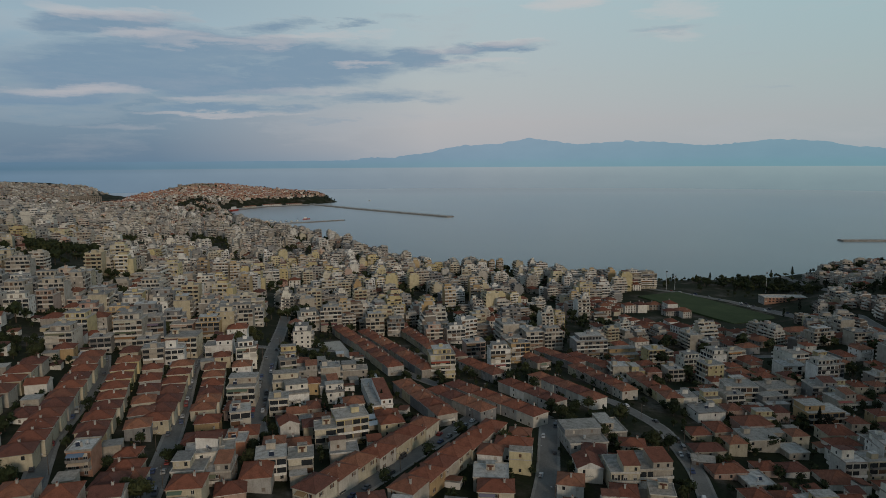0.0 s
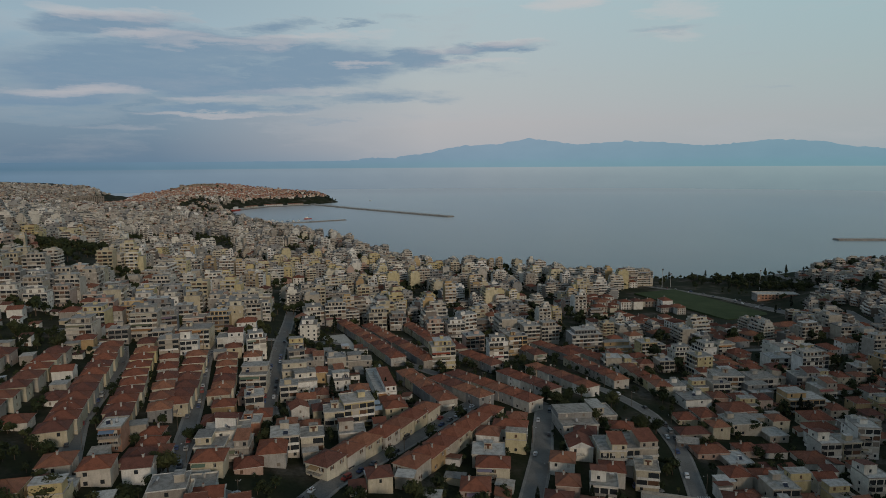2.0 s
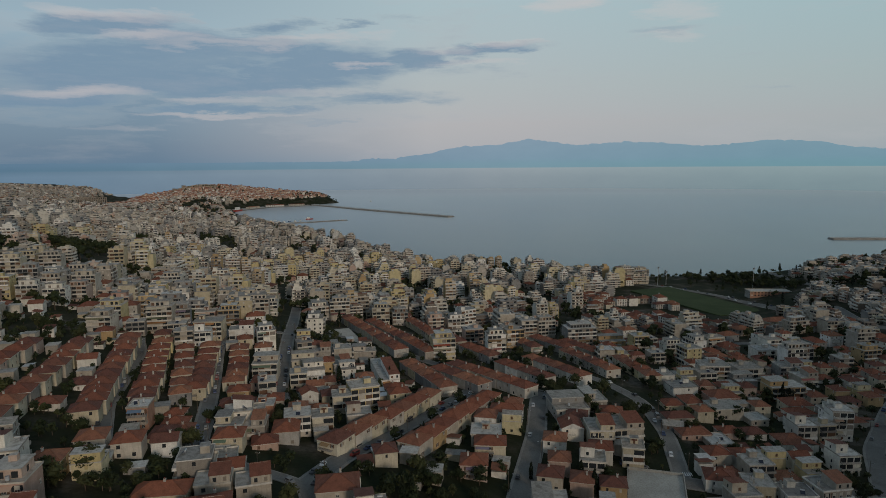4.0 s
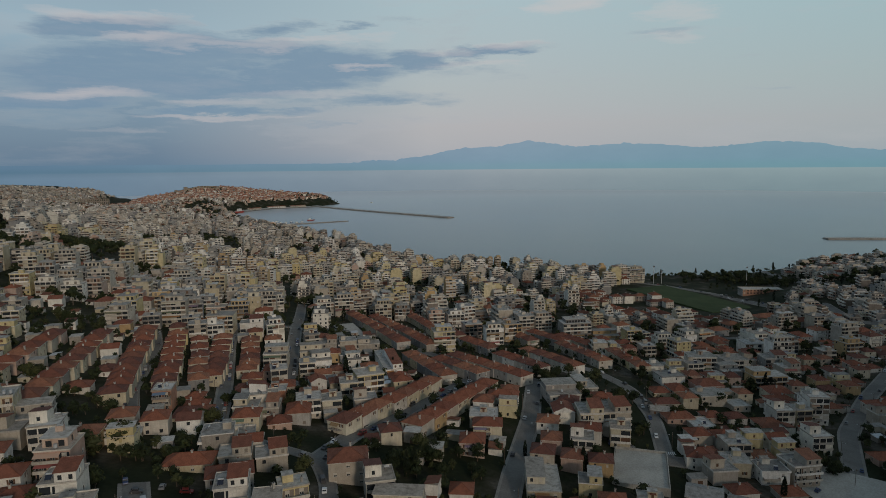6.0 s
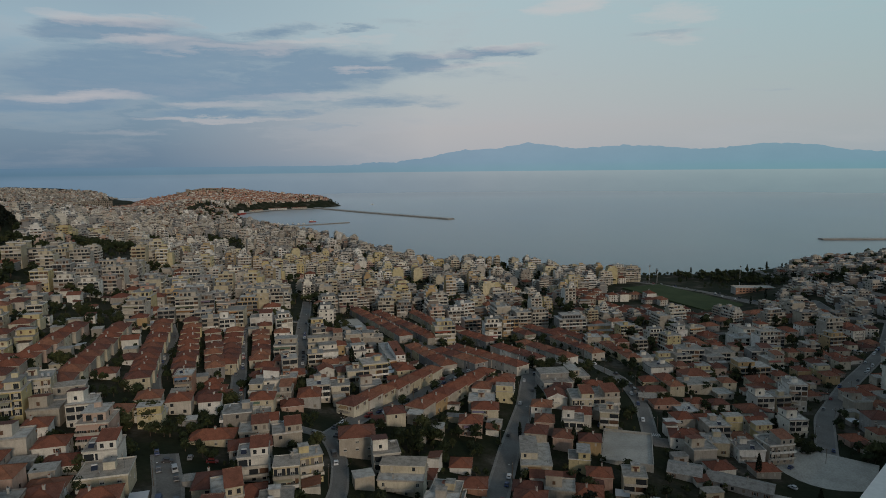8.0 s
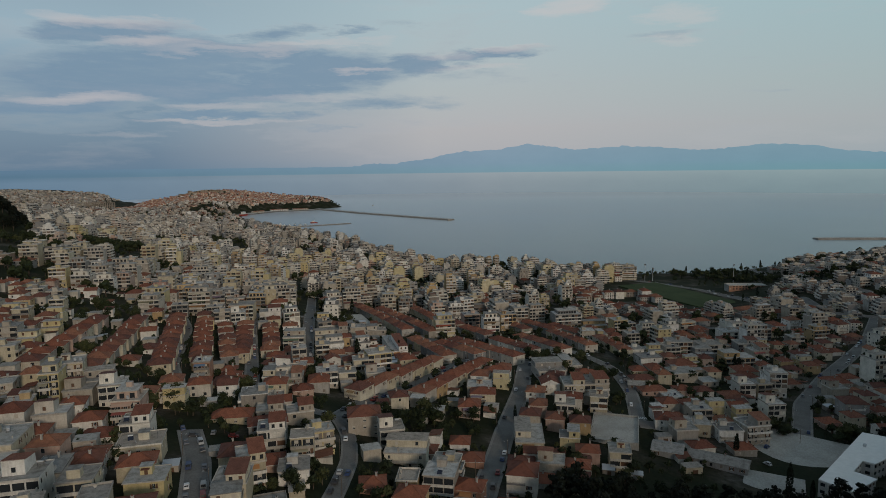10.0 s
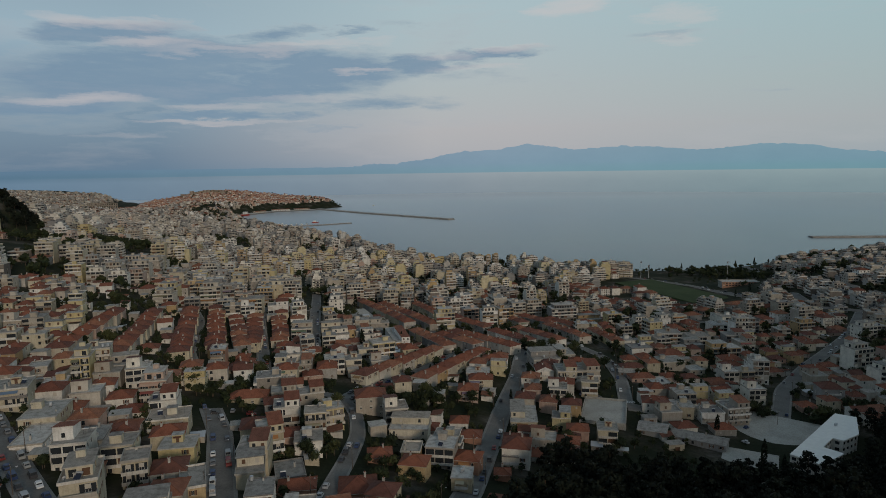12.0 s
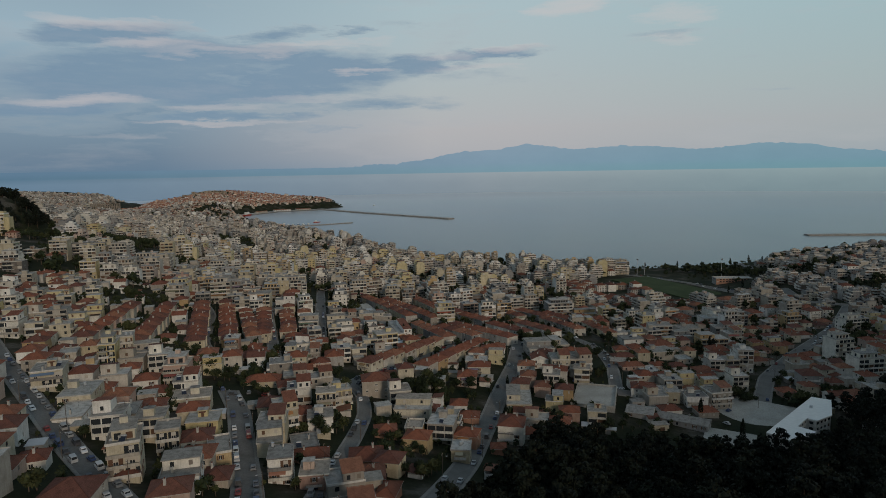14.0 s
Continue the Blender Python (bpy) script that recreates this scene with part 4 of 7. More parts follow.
def build_house(w, d, n, roof, colour, rng, detail=2, group="town houses", name=None):
    """One house at the origin, front towards -y. detail 2: windows and balconies as parts; 1: windows within the walls; 0: far off."""
    wall = WALLS[colour]
    h = n * STOREY + 0.25
    s = Shape()
    X, Y = w / 2, d / 2
    bw = max(1, int(w / 3.1))
    bd = max(1, int(d / 3.6))
    apartment = roof == "flat" and n >= 3
    spots = []
    corners = [((-X, -Y), (X, -Y), bw), ((X, -Y), (X, Y), bd), ((X, Y), (-X, Y), bw), ((-X, Y), (-X, -Y), bd)]
    for i, (p, q, b) in enumerate(corners):
        if i in (1, 3) and apartment and rng.random() < 0.45:
            b = 0 if rng.random() < 0.5 else 1
        bare = 0.12 if apartment and i in (0, 2) else (0.45 if detail else 0.2)
        if not apartment:
            b = max(1, int(b * 0.8))
        got = facade(s, p, q, 0.25, n, b, wall, 0.12, ww=1.2 if apartment else rng.choice((0.9, 1.1, 1.3)), skip=lambda: rng.random() < bare, doors=apartment and i in (0, 2))
        if i != 2:
            spots += got
    s.face(((-X, -Y, h), (X, -Y, h), (X, Y, h), (-X, Y, h)), ROOF_SLAB)
    front_depth = rng.choice((1.5, 1.8, 2.1)) if apartment else rng.choice((1.3, 1.5, 1.8))
    full = rng.random() < (0.9 if apartment else 0.7)
    ident = name or ("apartment_building" if apartment else "house")
    kindword = "apartment building" if apartment else ("house" if n < 3 else "town house")
    label = "%s plastered %s, %s storeys, %s" % (WORDS[colour], kindword, ("one", "two", "three", "four", "five", "six", "seven", "eight")[n - 1], "low grey gable roof" if roof == "gable" and colour == "grey" else ROOFWORDS[roof])
    ob = thing(ident, s.mesh(ident), Matrix.Identity(4), label.replace("one storeys", "one storey"), "building", group)
    if roof == "flat":
        part("roof", flat_roof(w, d, h), ob)
        if detail >= 1 or rng.random() < 0.6:
            if n >= 4 and detail >= 1 and rng.random() < 0.65:
                part("penthouse", penthouse_for(w, d, colour), ob, 0, d * 0.06, h + 0.12)
            elif n >= 2 and min(w, d) > 7.5 and n < 4 and rng.random() < 0.55:
                part("roof_room", roof_room_for(w, d, colour, rng.randrange(3)), ob, 0, 0, h + 0.12, label="room built on part of the roof")
            elif n >= 2 and w > 8:
                part("stair_house", STAIRS[colour][int(rng.random() < 0.3)], ob, rng.uniform(-X + 2.2, X - 2.2), rng.uniform(0, max(0.1, Y - 2.2)), h + 0.12)
            if detail >= 1:
                if detail == 2 or rng.random() < 0.3:
                    for _ in range(rng.choice((1, 2, 2))):
                        bit = rng.choice(ROOF_BITS)
                        part(bit[0], bit[1], ob, rng.uniform(-X + 0.8, X - 0.8), rng.uniform(-Y + 0.8, Y - 0.8), h + 0.12, rng.uniform(0, 360))
                for _ in range(rng.choice((0, 0, 1)) if detail == 2 else rng.choice((0, 0, 0, 1))):
                    part("water_heater", HEATER, ob, rng.uniform(-X + 1.2, X - 1.2), rng.uniform(-Y + 1.2, -0.2), h + 0.12, rng.uniform(-25, 25), "solar water heater with tank")
                if rng.random() < 0.5:
                    part("antenna", ANTENNA, ob, rng.uniform(-X + 1, X - 1), rng.uniform(-Y + 1, Y - 1), h + 0.1, rng.uniform(0, 180))
    else:
        grey = colour == "grey" and roof == "gable"
        me, rise = sloped_roof(w, d, h + 0.05, roof, cover=ROOF_SLAB if grey else None, rise=1.6 if grey else None)
        part("roof", me, ob, label="low grey sheet roof" if grey else "weathered red clay tile roof")
        if detail >= 1 and rng.random() < 0.8:
            part("chimney", CHIMNEY, ob, rng.uniform(-X * 0.5, X * 0.5), rng.uniform(-Y * 0.4, Y * 0.4), h + rise * 0.75)
    if detail == 2:
        style = rng.choice(("plain", "shutter", "blind", "shutter"))
        for p, a, k in spots:
            if k == 0 and rng.random() < 0.25:
                continue
            which = "door" if apartment and k > 0 and abs(a) < 1 else style
            part("window", WINDOWS[which], ob, p.x, p.y, p.z, a)
    if detail >= 1:
        if apartment or (n >= 2 and rng.random() < (0.55 if detail == 2 else 0.35)):
            for k in range(1, n):
                bwid = w * (0.99 if full and apartment else 0.6)
                if apartment and detail == 1:
                    part("balcony", balcony_for(w * 0.9, 1.3, True, False), ob, 0, Y, 0.25 + k * STOREY, 180)
                part("balcony", balcony_for(bwid, front_depth, rng.random() < 0.6 if not apartment else (full or k % 2 == 0), rng.random() < 0.3), ob, 0 if full else -w * 0.18, -Y, 0.25 + k * STOREY)
    return ob


def far_shape(w, d, n, roof, colour, seed, tiles=TILES, fine=True):
    """A house for the far quarters, as one shape: walls, window openings, balcony slabs, roof and roof structures."""
    r = random.Random(seed)
    wall, s, X, Y = WALLS[colour], Shape(), w / 2, d / 2
    h = n * STOREY
    tall = roof == "flat" and n >= 4
    back = r.choice((0, 1, 1, 2)) if tall else 0          # set-back upper storeys
    cut = r.uniform(1.6, 2.6)
    main = n - back
    s.box(-X, -Y, -6, X, Y, main * STOREY, wall, ROOF_SLAB, False)
    for k in range(back):
        c = cut * (k + 1)
        s.box(-X, -Y + c, (main + k) * STOREY, X - (c if r.random() < 0.5 else 0), Y - c * 0.4, (main + k + 1) * STOREY, wall, ROOF_SLAB, False)
    if roof == "flat" and r.random() < 0.4:
        k = r.choice((-1, 1))
        s.box(min(k * X, k * (X + 4)), -Y + 2, -6, max(k * X, k * (X + 4)), Y - 1, h - STOREY * r.choice((1, 2)), wall, ROOF_SLAB, False)
    dep, style = r.choice((1.4, 1.7, 2.0)), r.random()
    blind = [r.random() < 0.45, r.random() < 0.45]        # party walls without windows
    wrap = tall and r.random() < 0.6
    cover = r.choice((BALCONY, BALCONY, wall))
    for k in range(n):
        z = k * STOREY
        c = max(0, k - main + 1) * cut
        y_front, y_back = -Y + c, Y - c * 0.4
        if roof == "flat" and k:
            for sy, yy in ((-1, y_front), (1, y_back)):
                y0, y1 = sorted((yy, yy + sy * (dep if k < main else cut)))
                if style < 0.45 or k >= main:
                    spans = ((-X, X),)
                elif style < 0.8:
                    spans = ((-X, -X * 0.12), (X * 0.12, X))
                else:
                    spans = ((-X * 0.7, X * 0.7),)
                for a, b in spans:
                    s.box(a, y0, z - 0.18, b, y1, z + 0.9, cover, None, fine)
                    if r.random() < 0.16:
                        m0 = r.uniform(a, b - 2.5)
                        s.box(m0, y0, z + 0.9, m0 + 2.5, y1, z + 2.3, r.choice((SHUTTER_PALE, SHUTTER_PALE, SHUTTER_BROWN, GLASS)))
        for side in range(4):
            l = w if side % 2 == 0 else d
            nb = int(l / (3.2 if fine else 4.4))
            if side % 2 and (blind[side // 2] or c):
                nb = 0
            if side % 2 and nb and wrap and k and k < main:
                x0 = X if side == 1 else -X - 1.3
                s.box(x0, -Y, z - 0.18, x0 + 1.3, Y * 0.6, z + 0.9, cover, None, fine)
            for b in range(nb):
                m = (b + 0.5) * l / nb - l / 2
                # Balcony-side openings almost touch, so dark panes stand in for shade behind parapets.
                wd = r.choice((0.5, 0.6, 0.8)) if side % 2 and not wrap or roof != "flat" else min(l / nb / 2 - 0.12, r.choice((1.1, 1.4, 1.6, 1.7)) * (1 if fine else 1.35))
                pane = r.choice((GLASS, GLASS, GLASS, GLASS, SHUTTER_BROWN, CURTAIN, CURTAIN, SHUTTER_PALE) if tall else (GLASS, GLASS, SHUTTER_BROWN, CURTAIN))
                z0, z1 = z + (0.9 if side % 2 else 0.3), z + 2.4
                if side % 2 == 0:
                    y = (y_front - 0.03) if side == 0 else (y_back + 0.03)
                    q = [(m - wd, y, z0), (m + wd, y, z0), (m + wd, y, z1), (m - wd, y, z1)]
                    s.face(q if side == 0 else q[::-1], pane)
                else:
                    x = (X + 0.03) if side == 1 else (-X - 0.03)
                    q = [(x, m - wd, z0), (x, m + wd, z0), (x, m + wd, z1), (x, m - wd, z1)]
                    s.face(q if side == 1 else q[::-1], pane)
    if roof == "flat":
        Yf, Yb = -Y + back * cut, Y - back * cut * 0.4
        Xr = X - (back * cut if back else 0)
        low = r.choice((0.35, 0.8, 0.8))
        for x0, y0, x1, y1 in ((-X - .2, Yf - .2, Xr + .2, Yf), (-X - .2, Yb, Xr + .2, Yb + .2), (-X - .2, Yf, -X, Yb), (Xr, Yf, Xr + .2, Yb)):
            s.box(x0, y0, h - 0.2, x1, y1, h + low, cover)
        a, b = r.uniform(-X + 2.5, Xr - 2.5), r.uniform(Yf + 2, Yb - 2)
        s.box(a - 1.9, b - 1.7, h, a + 1.9, b + 1.7, h + 2.7, wall, ROOF_SLAB)
        if r.random() < 0.3:
            s.box(-X * 0.8, Yf + 1.8, h, Xr * 0.6, Yb * 0.7, h + 2.6, wall, TILES if r.random() < 0.3 else ROOF_SLAB)
        for _ in range(5 if fine else 2):
            a, b = r.uniform(-X + 1, Xr - 1), r.uniform(Yf + 1, Yb - 1)
            q = r.uniform(0.3, 0.9)
            s.box(a - q, b - 0.5, h + 0.1, a + q, b + 0.5, h + r.uniform(0.8, 1.9), r.choice((SOLAR, METAL, CONCRETE, SHUTTER_PALE)))
    else:
        W, D, half = X + 0.4, Y + 0.4, min(X, Y) + 0.4
        rise, q = half * 0.46, max(X, Y) - min(X, Y)
        A, B, C, E = (-W, -D, h), (W, -D, h), (W, D, h), (-W, D, h)
        r0, r1 = ((-q, 0, h + rise), (q, 0, h + rise)) if w >= d else ((0, -q, h + rise), (0, q, h + rise))
        for f in (([A, B, r1, r0], [C, E, r0, r1], [B, C, r1], [E, A, r0]) if w >= d else ([B, C, r1, r0], [E, A, r0, r1], [A, B, r0], [C, E, r1])):
            s.face(f, tiles)
        s.face((E, C, B, A), BALCONY)
        s.box(X * 0.3, -0.4, h, X * 0.3 + 0.7, 0.4, h + rise + 0.8, CONCRETE)
    return s


def repeat(ob):
    """A copy of a house with all its parts; the copies share the meshes."""
    twin = ob.copy()
    scene.collection.objects.link(twin)
    for p in PARTS.get(ob.name, ()):
        c = p.copy()
        scene.collection.objects.link(c)
        c.parent = twin
    return twin


PLACED = []         # x, y, radius


def settle(x, y, w, d, rot):
    """Ground height that keeps every corner of a footprint in the ground and the front door above it."""
    c, s = math.cos(radians(rot)), math.sin(radians(rot))
    zs = [height_fast(x + c * a - s * b, y + s * a + c * b) for a in (-w / 2, 0, w / 2) for b in (-d / 2, d / 2)]
    return 0.35 * max(zs) + 0.65 * min(zs)


rng = random.Random(4)


def house(x, y, w, d, rot, n, roof, colour, group="town houses", detail=None):
    if detail is None:
        detail = 2 if y < 245 else 1
    ob = build_house(w, d, n, roof, colour, rng, detail, group)
    ob.matrix_world = pose(x, y, settle(x, y, w, d, rot), 0, 0, rot)
    PLACED.append((x, y, 0.5 * min(w, d) + 0.12 * abs(w - d)))
    if abs(w - d) > 8:
        c, s = math.cos(radians(rot)), math.sin(radians(rot))
        ax = (c, s) if w > d else (-s, c)
        for k in (-1, 1):
            PLACED.append((x + ax[0] * k * abs(w - d) / 2, y + ax[1] * k * abs(w - d) / 2, 0.5 * min(w, d)))
    return ob


def row(x0, y0, x1, y1, n, w, d, colours, storeys=2, joined=True, detail=1, gap=0.0):
    """Red-roofed houses side by side along a line; w runs along the line."""
    a = math.degrees(math.atan2(y1 - y0, x1 - x0))
    models = {}
    for k in range(n):
        t = (k + 0.5) / n
        x, y = x0 + (x1 - x0) * t + rng.uniform(-0.6, 0.6), y0 + (y1 - y0) * t
        col = rng.choice(colours)
        key = (col, rng.choice((0, 1, 2)) if gap else rng.random() < 0.5)
        rot = a - 90 if abs(math.sin(radians(a))) > 0.7 else a
        rot = (rot + 90) % 180 - 90
        ww, dd = (d, w) if abs(math.sin(radians(a))) > 0.7 else (w, d)
        if key not in models:
            ln = (w - gap * rng.choice((0.5, 1.0, 1.6))) if gap else w
            models[key] = build_house(ww if ww == d else ln, dd if dd == d and ww != d else ln, storeys, "hip", col, rng, detail, "rows of red-roofed houses", "terraced_house")
            ob = models[key]
        else:
            ob = repeat(models[key])
        ob.matrix_world = pose(x, y, settle(x, y, ww, dd, rot), 0, 0, rot)
        PLACED.append((x, y, 0.48 * min(w, d) + 1))


# rows of old settlement houses on the slope
row(-140, 200, -187, 338, 11, 11.5, 11, ("cream", "cream", "beige"), gap=2.2)
row(-164, 180, -203, 315, 9, 12, 11, ("cream", "beige", "cream"), gap=2.2)
row(-190, 175, -222, 300, 8, 12, 11, ("cream", "beige", "pink"), gap=2.2)
row(-131, 230, -168, 337, 8, 12.5, 11, ("cream", "cream", "yellow"), gap=2.2)
row(-119, 240, -152, 332, 6, 11.5, 9.5, ("cream", "beige", "grey"), gap=2.2)
row(-117, 252, -141, 343, 7, 12, 11, ("cream", "yellow", "cream"), gap=2.2)
row(-106, 276, -124, 346, 6, 11.5, 10.5, ("cream", "cream", "beige"), gap=2.2)
# long terraces in the middle of the town
row(-83, 508, -27, 384, 12, 11.5, 10.5, ("grey", "beige", "cream"))
row(-60, 500, -6, 384, 11, 11.5, 10.5, ("grey", "beige", "cream"))
row(-21, 352, 4, 296, 5, 12, 10.5, ("beige", "cream", "grey"))
row(52, 478, 72, 428, 4, 12.5, 10.5, ("beige", "grey"))
row(-2, 480, 14, 430, 4, 12.5, 10.5, ("beige", "cream"))
row(100, 470, 118, 428, 4, 11.5, 10.5, ("cream", "beige"))
row(-28, 525, -4, 452, 6, 12, 10, ("beige", "cream"))
row(-3, 341, 24, 304, 4, 11.5, 10, ("beige", "grey"))
row(7, 354, 50, 300, 6, 11.5, 10.5, ("beige", "grey", "cream"))
row(38, 364, 64, 325, 4, 11.8, 10.5, ("beige", "white"))
row(60, 386, 88, 336, 5, 11.4, 10.5, ("beige", "grey", "white"))
row(92, 424, 112, 360, 6, 11, 10.5, ("beige", "cream"))
row(128, 408, 134, 350, 5, 11.5, 10.5, ("cream", "yellow"))
row(17, 418, 38, 382, 3, 12.5, 11, ("grey", "beige"))
row(76, 479, 99, 437, 4, 11.5, 10.5, ("grey", "beige"))
# both sides of the sloping street
row(-14, 214, 26, 286, 7, 11.8, 10.5, ("ochre", "cream", "beige"), 2, True, 2)
row(-47, 206, -4, 288, 7, 12, 10, ("white", "beige", "cream"), 2, True, 2)
# single houses
house(-122, 210, 7.8, 10, 10, 3, 'flat', 'brick')
house(-114, 224, 8.2, 8, 7, 1, 'hip', 'pink')
house(-109, 212, 10.2, 9, 7, 1, 'hip', 'cream')
house(-103, 206, 7.1, 8, 11, 1, 'hip', 'white')
house(-108, 199, 10.0, 12, 7, 1, 'hip', 'cream')
house(-94, 241, 13.1, 12, 7, 2, 'hip', 'pink')
house(-87, 213, 10.7, 10, 7, 2, 'flat', 'cream')
house(-83, 200, 11.0, 10, 7, 2, 'hip', 'cream')
house(-78, 217, 9.2, 12, 7, 2, 'flat', 'beige')
house(-185, 376, 15.7, 14, 11, 6, 'flat', 'beige')
house(-177, 390, 10.8, 14, 18, 5, 'flat', 'grey')
house(-152, 372, 17.6, 15, 7, 4, 'flat', 'cream')
house(-131, 372, 15.4, 12, 11, 3, 'flat', 'white')
house(-114, 366, 11.2, 12, 21, 4, 'flat', 'white')
house(-213, 355, 14.3, 14, 7, 4, 'flat', 'beige')
house(-227, 394, 16.6, 14, 7, 4, 'flat', 'yellow')
house(-100, 315, 13.6, 14, 7, 3, 'flat', 'beige')
house(-96, 291, 9.5, 12, 7, 2, 'hip', 'pink')
house(-87, 269, 8.4, 10, 17, 4, 'flat', 'beige')
house(-82, 247, 8.1, 9, 7, 2, 'flat', 'brick')
house(-67, 248, 8.4, 9, 10, 2, 'hip', 'white')
house(-65, 217, 10.6, 13, 9, 2, 'hip', 'grey')
house(-68, 276, 8.4, 9, 21, 2, 'gable', 'white')
house(-75, 324, 11.5, 14, 17, 2, 'flat', 'white')
house(-61, 304, 9.3, 10, 7, 2, 'hip', 'beige')
house(-60, 258, 10.8, 8, 14, 1, 'hip', 'beige')
house(-40, 274, 14.3, 13, 19, 4, 'flat', 'yellow')
house(-107, 463, 9.2, 10, 7, 4, 'gable', 'ochre')
house(-109, 519, 16.8, 22, 16, 4, 'flat', 'white')
house(-34, 330, 10.4, 42, 15, 2, 'flat', 'white')
house(-89, 363, 9.4, 9, 21, 3, 'flat', 'beige')
house(-84, 338, 13.6, 12, 12, 2, 'flat', 'cream')
house(-69, 372, 8.3, 9, 14, 2, 'flat', 'white')
house(-61, 338, 9.8, 10, 17, 2, 'flat', 'grey')
house(-56, 329, 9.4, 9, 14, 2, 'flat', 'white')
house(-51, 371, 14.9, 10, 10, 2, 'flat', 'beige')
house(1, 393, 15.5, 13, 9, 5, 'flat', 'yellow')
house(40, 421, 13.6, 11, 8, 5, 'flat', 'white')
house(57, 452, 14.4, 10, 13, 5, 'flat', 'ochre')
house(25, 460, 14.6, 12, 13, 4, 'flat', 'pink')
house(117, 490, 25.0, 16, 8, 5, 'flat', 'grey')
house(144, 490, 21.6, 14, 6, 2, 'flat', 'ochre')
house(32, 263, 15.6, 11, -13, 2, 'hip', 'white')
house(65, 278, 17.0, 20, 6, 2, 'flat', 'grey')
house(81, 292, 11.4, 16, 6, 2, 'flat', 'beige')
house(61, 250, 10.3, 12, -1, 2, 'gable', 'white')
house(73, 244, 11.2, 15, -1, 3, 'flat', 'cream')
house(86, 250, 14.1, 16, 4, 3, 'flat', 'beige')
house(20, 235, 13.2, 12, -5, 2, 'flat', 'beige')
house(142, 359, 12.3, 12, 4, 2, 'flat', 'white')
house(145, 334, 15.5, 13, 7, 2, 'flat', 'white')
house(129, 305, 10.2, 10, 2, 1, 'hip', 'cream')
house(143, 314, 10.0, 13, 6, 1, 'hip', 'beige')
house(125, 285, 14.8, 9, 3, 1, 'hip', 'beige')
house(118, 272, 9.4, 7, -18, 1, 'gable', 'grey')
house(125, 264, 15.2, 9, 5, 1, 'hip', 'pink')
house(134, 257, 11.0, 13, 5, 1, 'flat', 'beige')
house(180, 371, 17.3, 14, -1, 4, 'flat', 'beige')
house(208, 384, 17.6, 15, 6, 3, 'flat', 'beige')
house(194, 358, 13.2, 13, 6, 2, 'flat', 'grey')
house(163, 319, 16.6, 13, 5, 2, 'hip', 'pink')
house(156, 300, 15.9, 14, 6, 2, 'flat', 'beige')
house(170, 293, 10.3, 11, 7, 1, 'flat', 'beige')
house(210, 339, 21.4, 13, 5, 3, 'flat', 'ochre')
house(204, 314, 14.5, 13, -1, 2, 'hip', 'cream')
house(192, 286, 13.0, 13, 0, 2, 'hip', 'white')
house(174, 265, 13.3, 13, 0, 1, 'hip', 'white')
house(263, 425, 15.6, 12, 7, 5, 'flat', 'white')
house(241, 391, 15.1, 13, -1, 3, 'flat', 'grey')
house(256, 453, 17.0, 15, 2, 3, 'flat', 'white')
house(272, 474, 13.7, 12, 8, 4, 'flat', 'white')
house(239, 481, 16.8, 13, 13, 2, 'hip', 'pink')
house(230, 487, 15.4, 10, 13, 4, 'flat', 'cream')
house(237, 364, 12.0, 12, 7, 3, 'flat', 'beige')
house(206, 284, 7.2, 12, -7, 4, 'flat', 'white')
house(356, 530, 16.7, 13, 8, 4, 'flat', 'beige')
house(329, 539, 20.9, 10, 13, 4, 'flat', 'beige')
house(336, 586, 26.0, 14, 9, 2, 'hip', 'cream')
house(-93, 27, 8.4, 13, 21, 4, 'flat', 'cream')
house(-118, 24, 7.5, 8, 21, 1, 'hip', 'white')
house(-113, -4, 9.0, 13, 12, 3, "flat", "beige")
house(-95, 3, 12.7, 12, 7, 1, 'hip', 'beige')
house(-142, 91, 11.6, 18, 13, 2, 'flat', 'cream')
house(-163, 106, 11.4, 14, 21, 3, 'flat', 'cream')
house(-160, 127, 8.7, 10, 21, 2, 'flat', 'ochre')
house(-179, 147, 7.4, 10, 21, 2, 'flat', 'beige')
house(-162, 151, 7.2, 12, 17, 4, 'flat', 'yellow')
house(-164, 168, 10.6, 12, 21, 4, 'flat', 'cream')
house(-153, 169, 12.8, 13, 21, 2, 'flat', 'beige')
house(-121, 132, 10.2, 12, 10, 4, 'flat', 'pink')
house(-144, 134, 8.7, 9, 19, 2, 'hip', 'white')
house(-130, 120, 9.8, 9, 16, 2, 'hip', 'white')
house(-135, 74, 9.5, 18, 13, 1, 'flat', 'white')
house(-116, 74, 7.9, 13, 15, 2, 'flat', 'beige')
house(-110, 82, 8.7, 11, 21, 2, 'hip', 'white')
house(-104, 104, 14.3, 12, 15, 2, 'flat', 'cream')
house(-89, 76, 11.1, 10, 11, 2, 'flat', 'yellow')
house(-92, 53, 7.1, 9, 19, 3, 'flat', 'cream')
house(-75, 22, 10.1, 12, 15, 2, 'flat', 'white')
house(-91, 24, 6.2, 9, 21, 1, 'hip', 'cream')
house(-68, 30, 7.8, 9, 7, 1, 'hip', 'beige')
house(-77, 39, 9.5, 10, 9, 2, 'hip', 'beige')
house(-74, 49, 6.7, 14, 21, 2, 'flat', 'ochre')
house(-64, 77, 9.9, 12, 7, 3, 'flat', 'cream')
house(-64, 95, 8.5, 14, 21, 3, 'flat', 'cream')
house(-62, 65, 8.4, 12, 14, 2, 'flat', 'cream')
house(-52, 41, 7.3, 10, 10, 3, 'flat', 'white')
house(-52, 74, 9.1, 13, 18, 1, 'flat', 'cream')
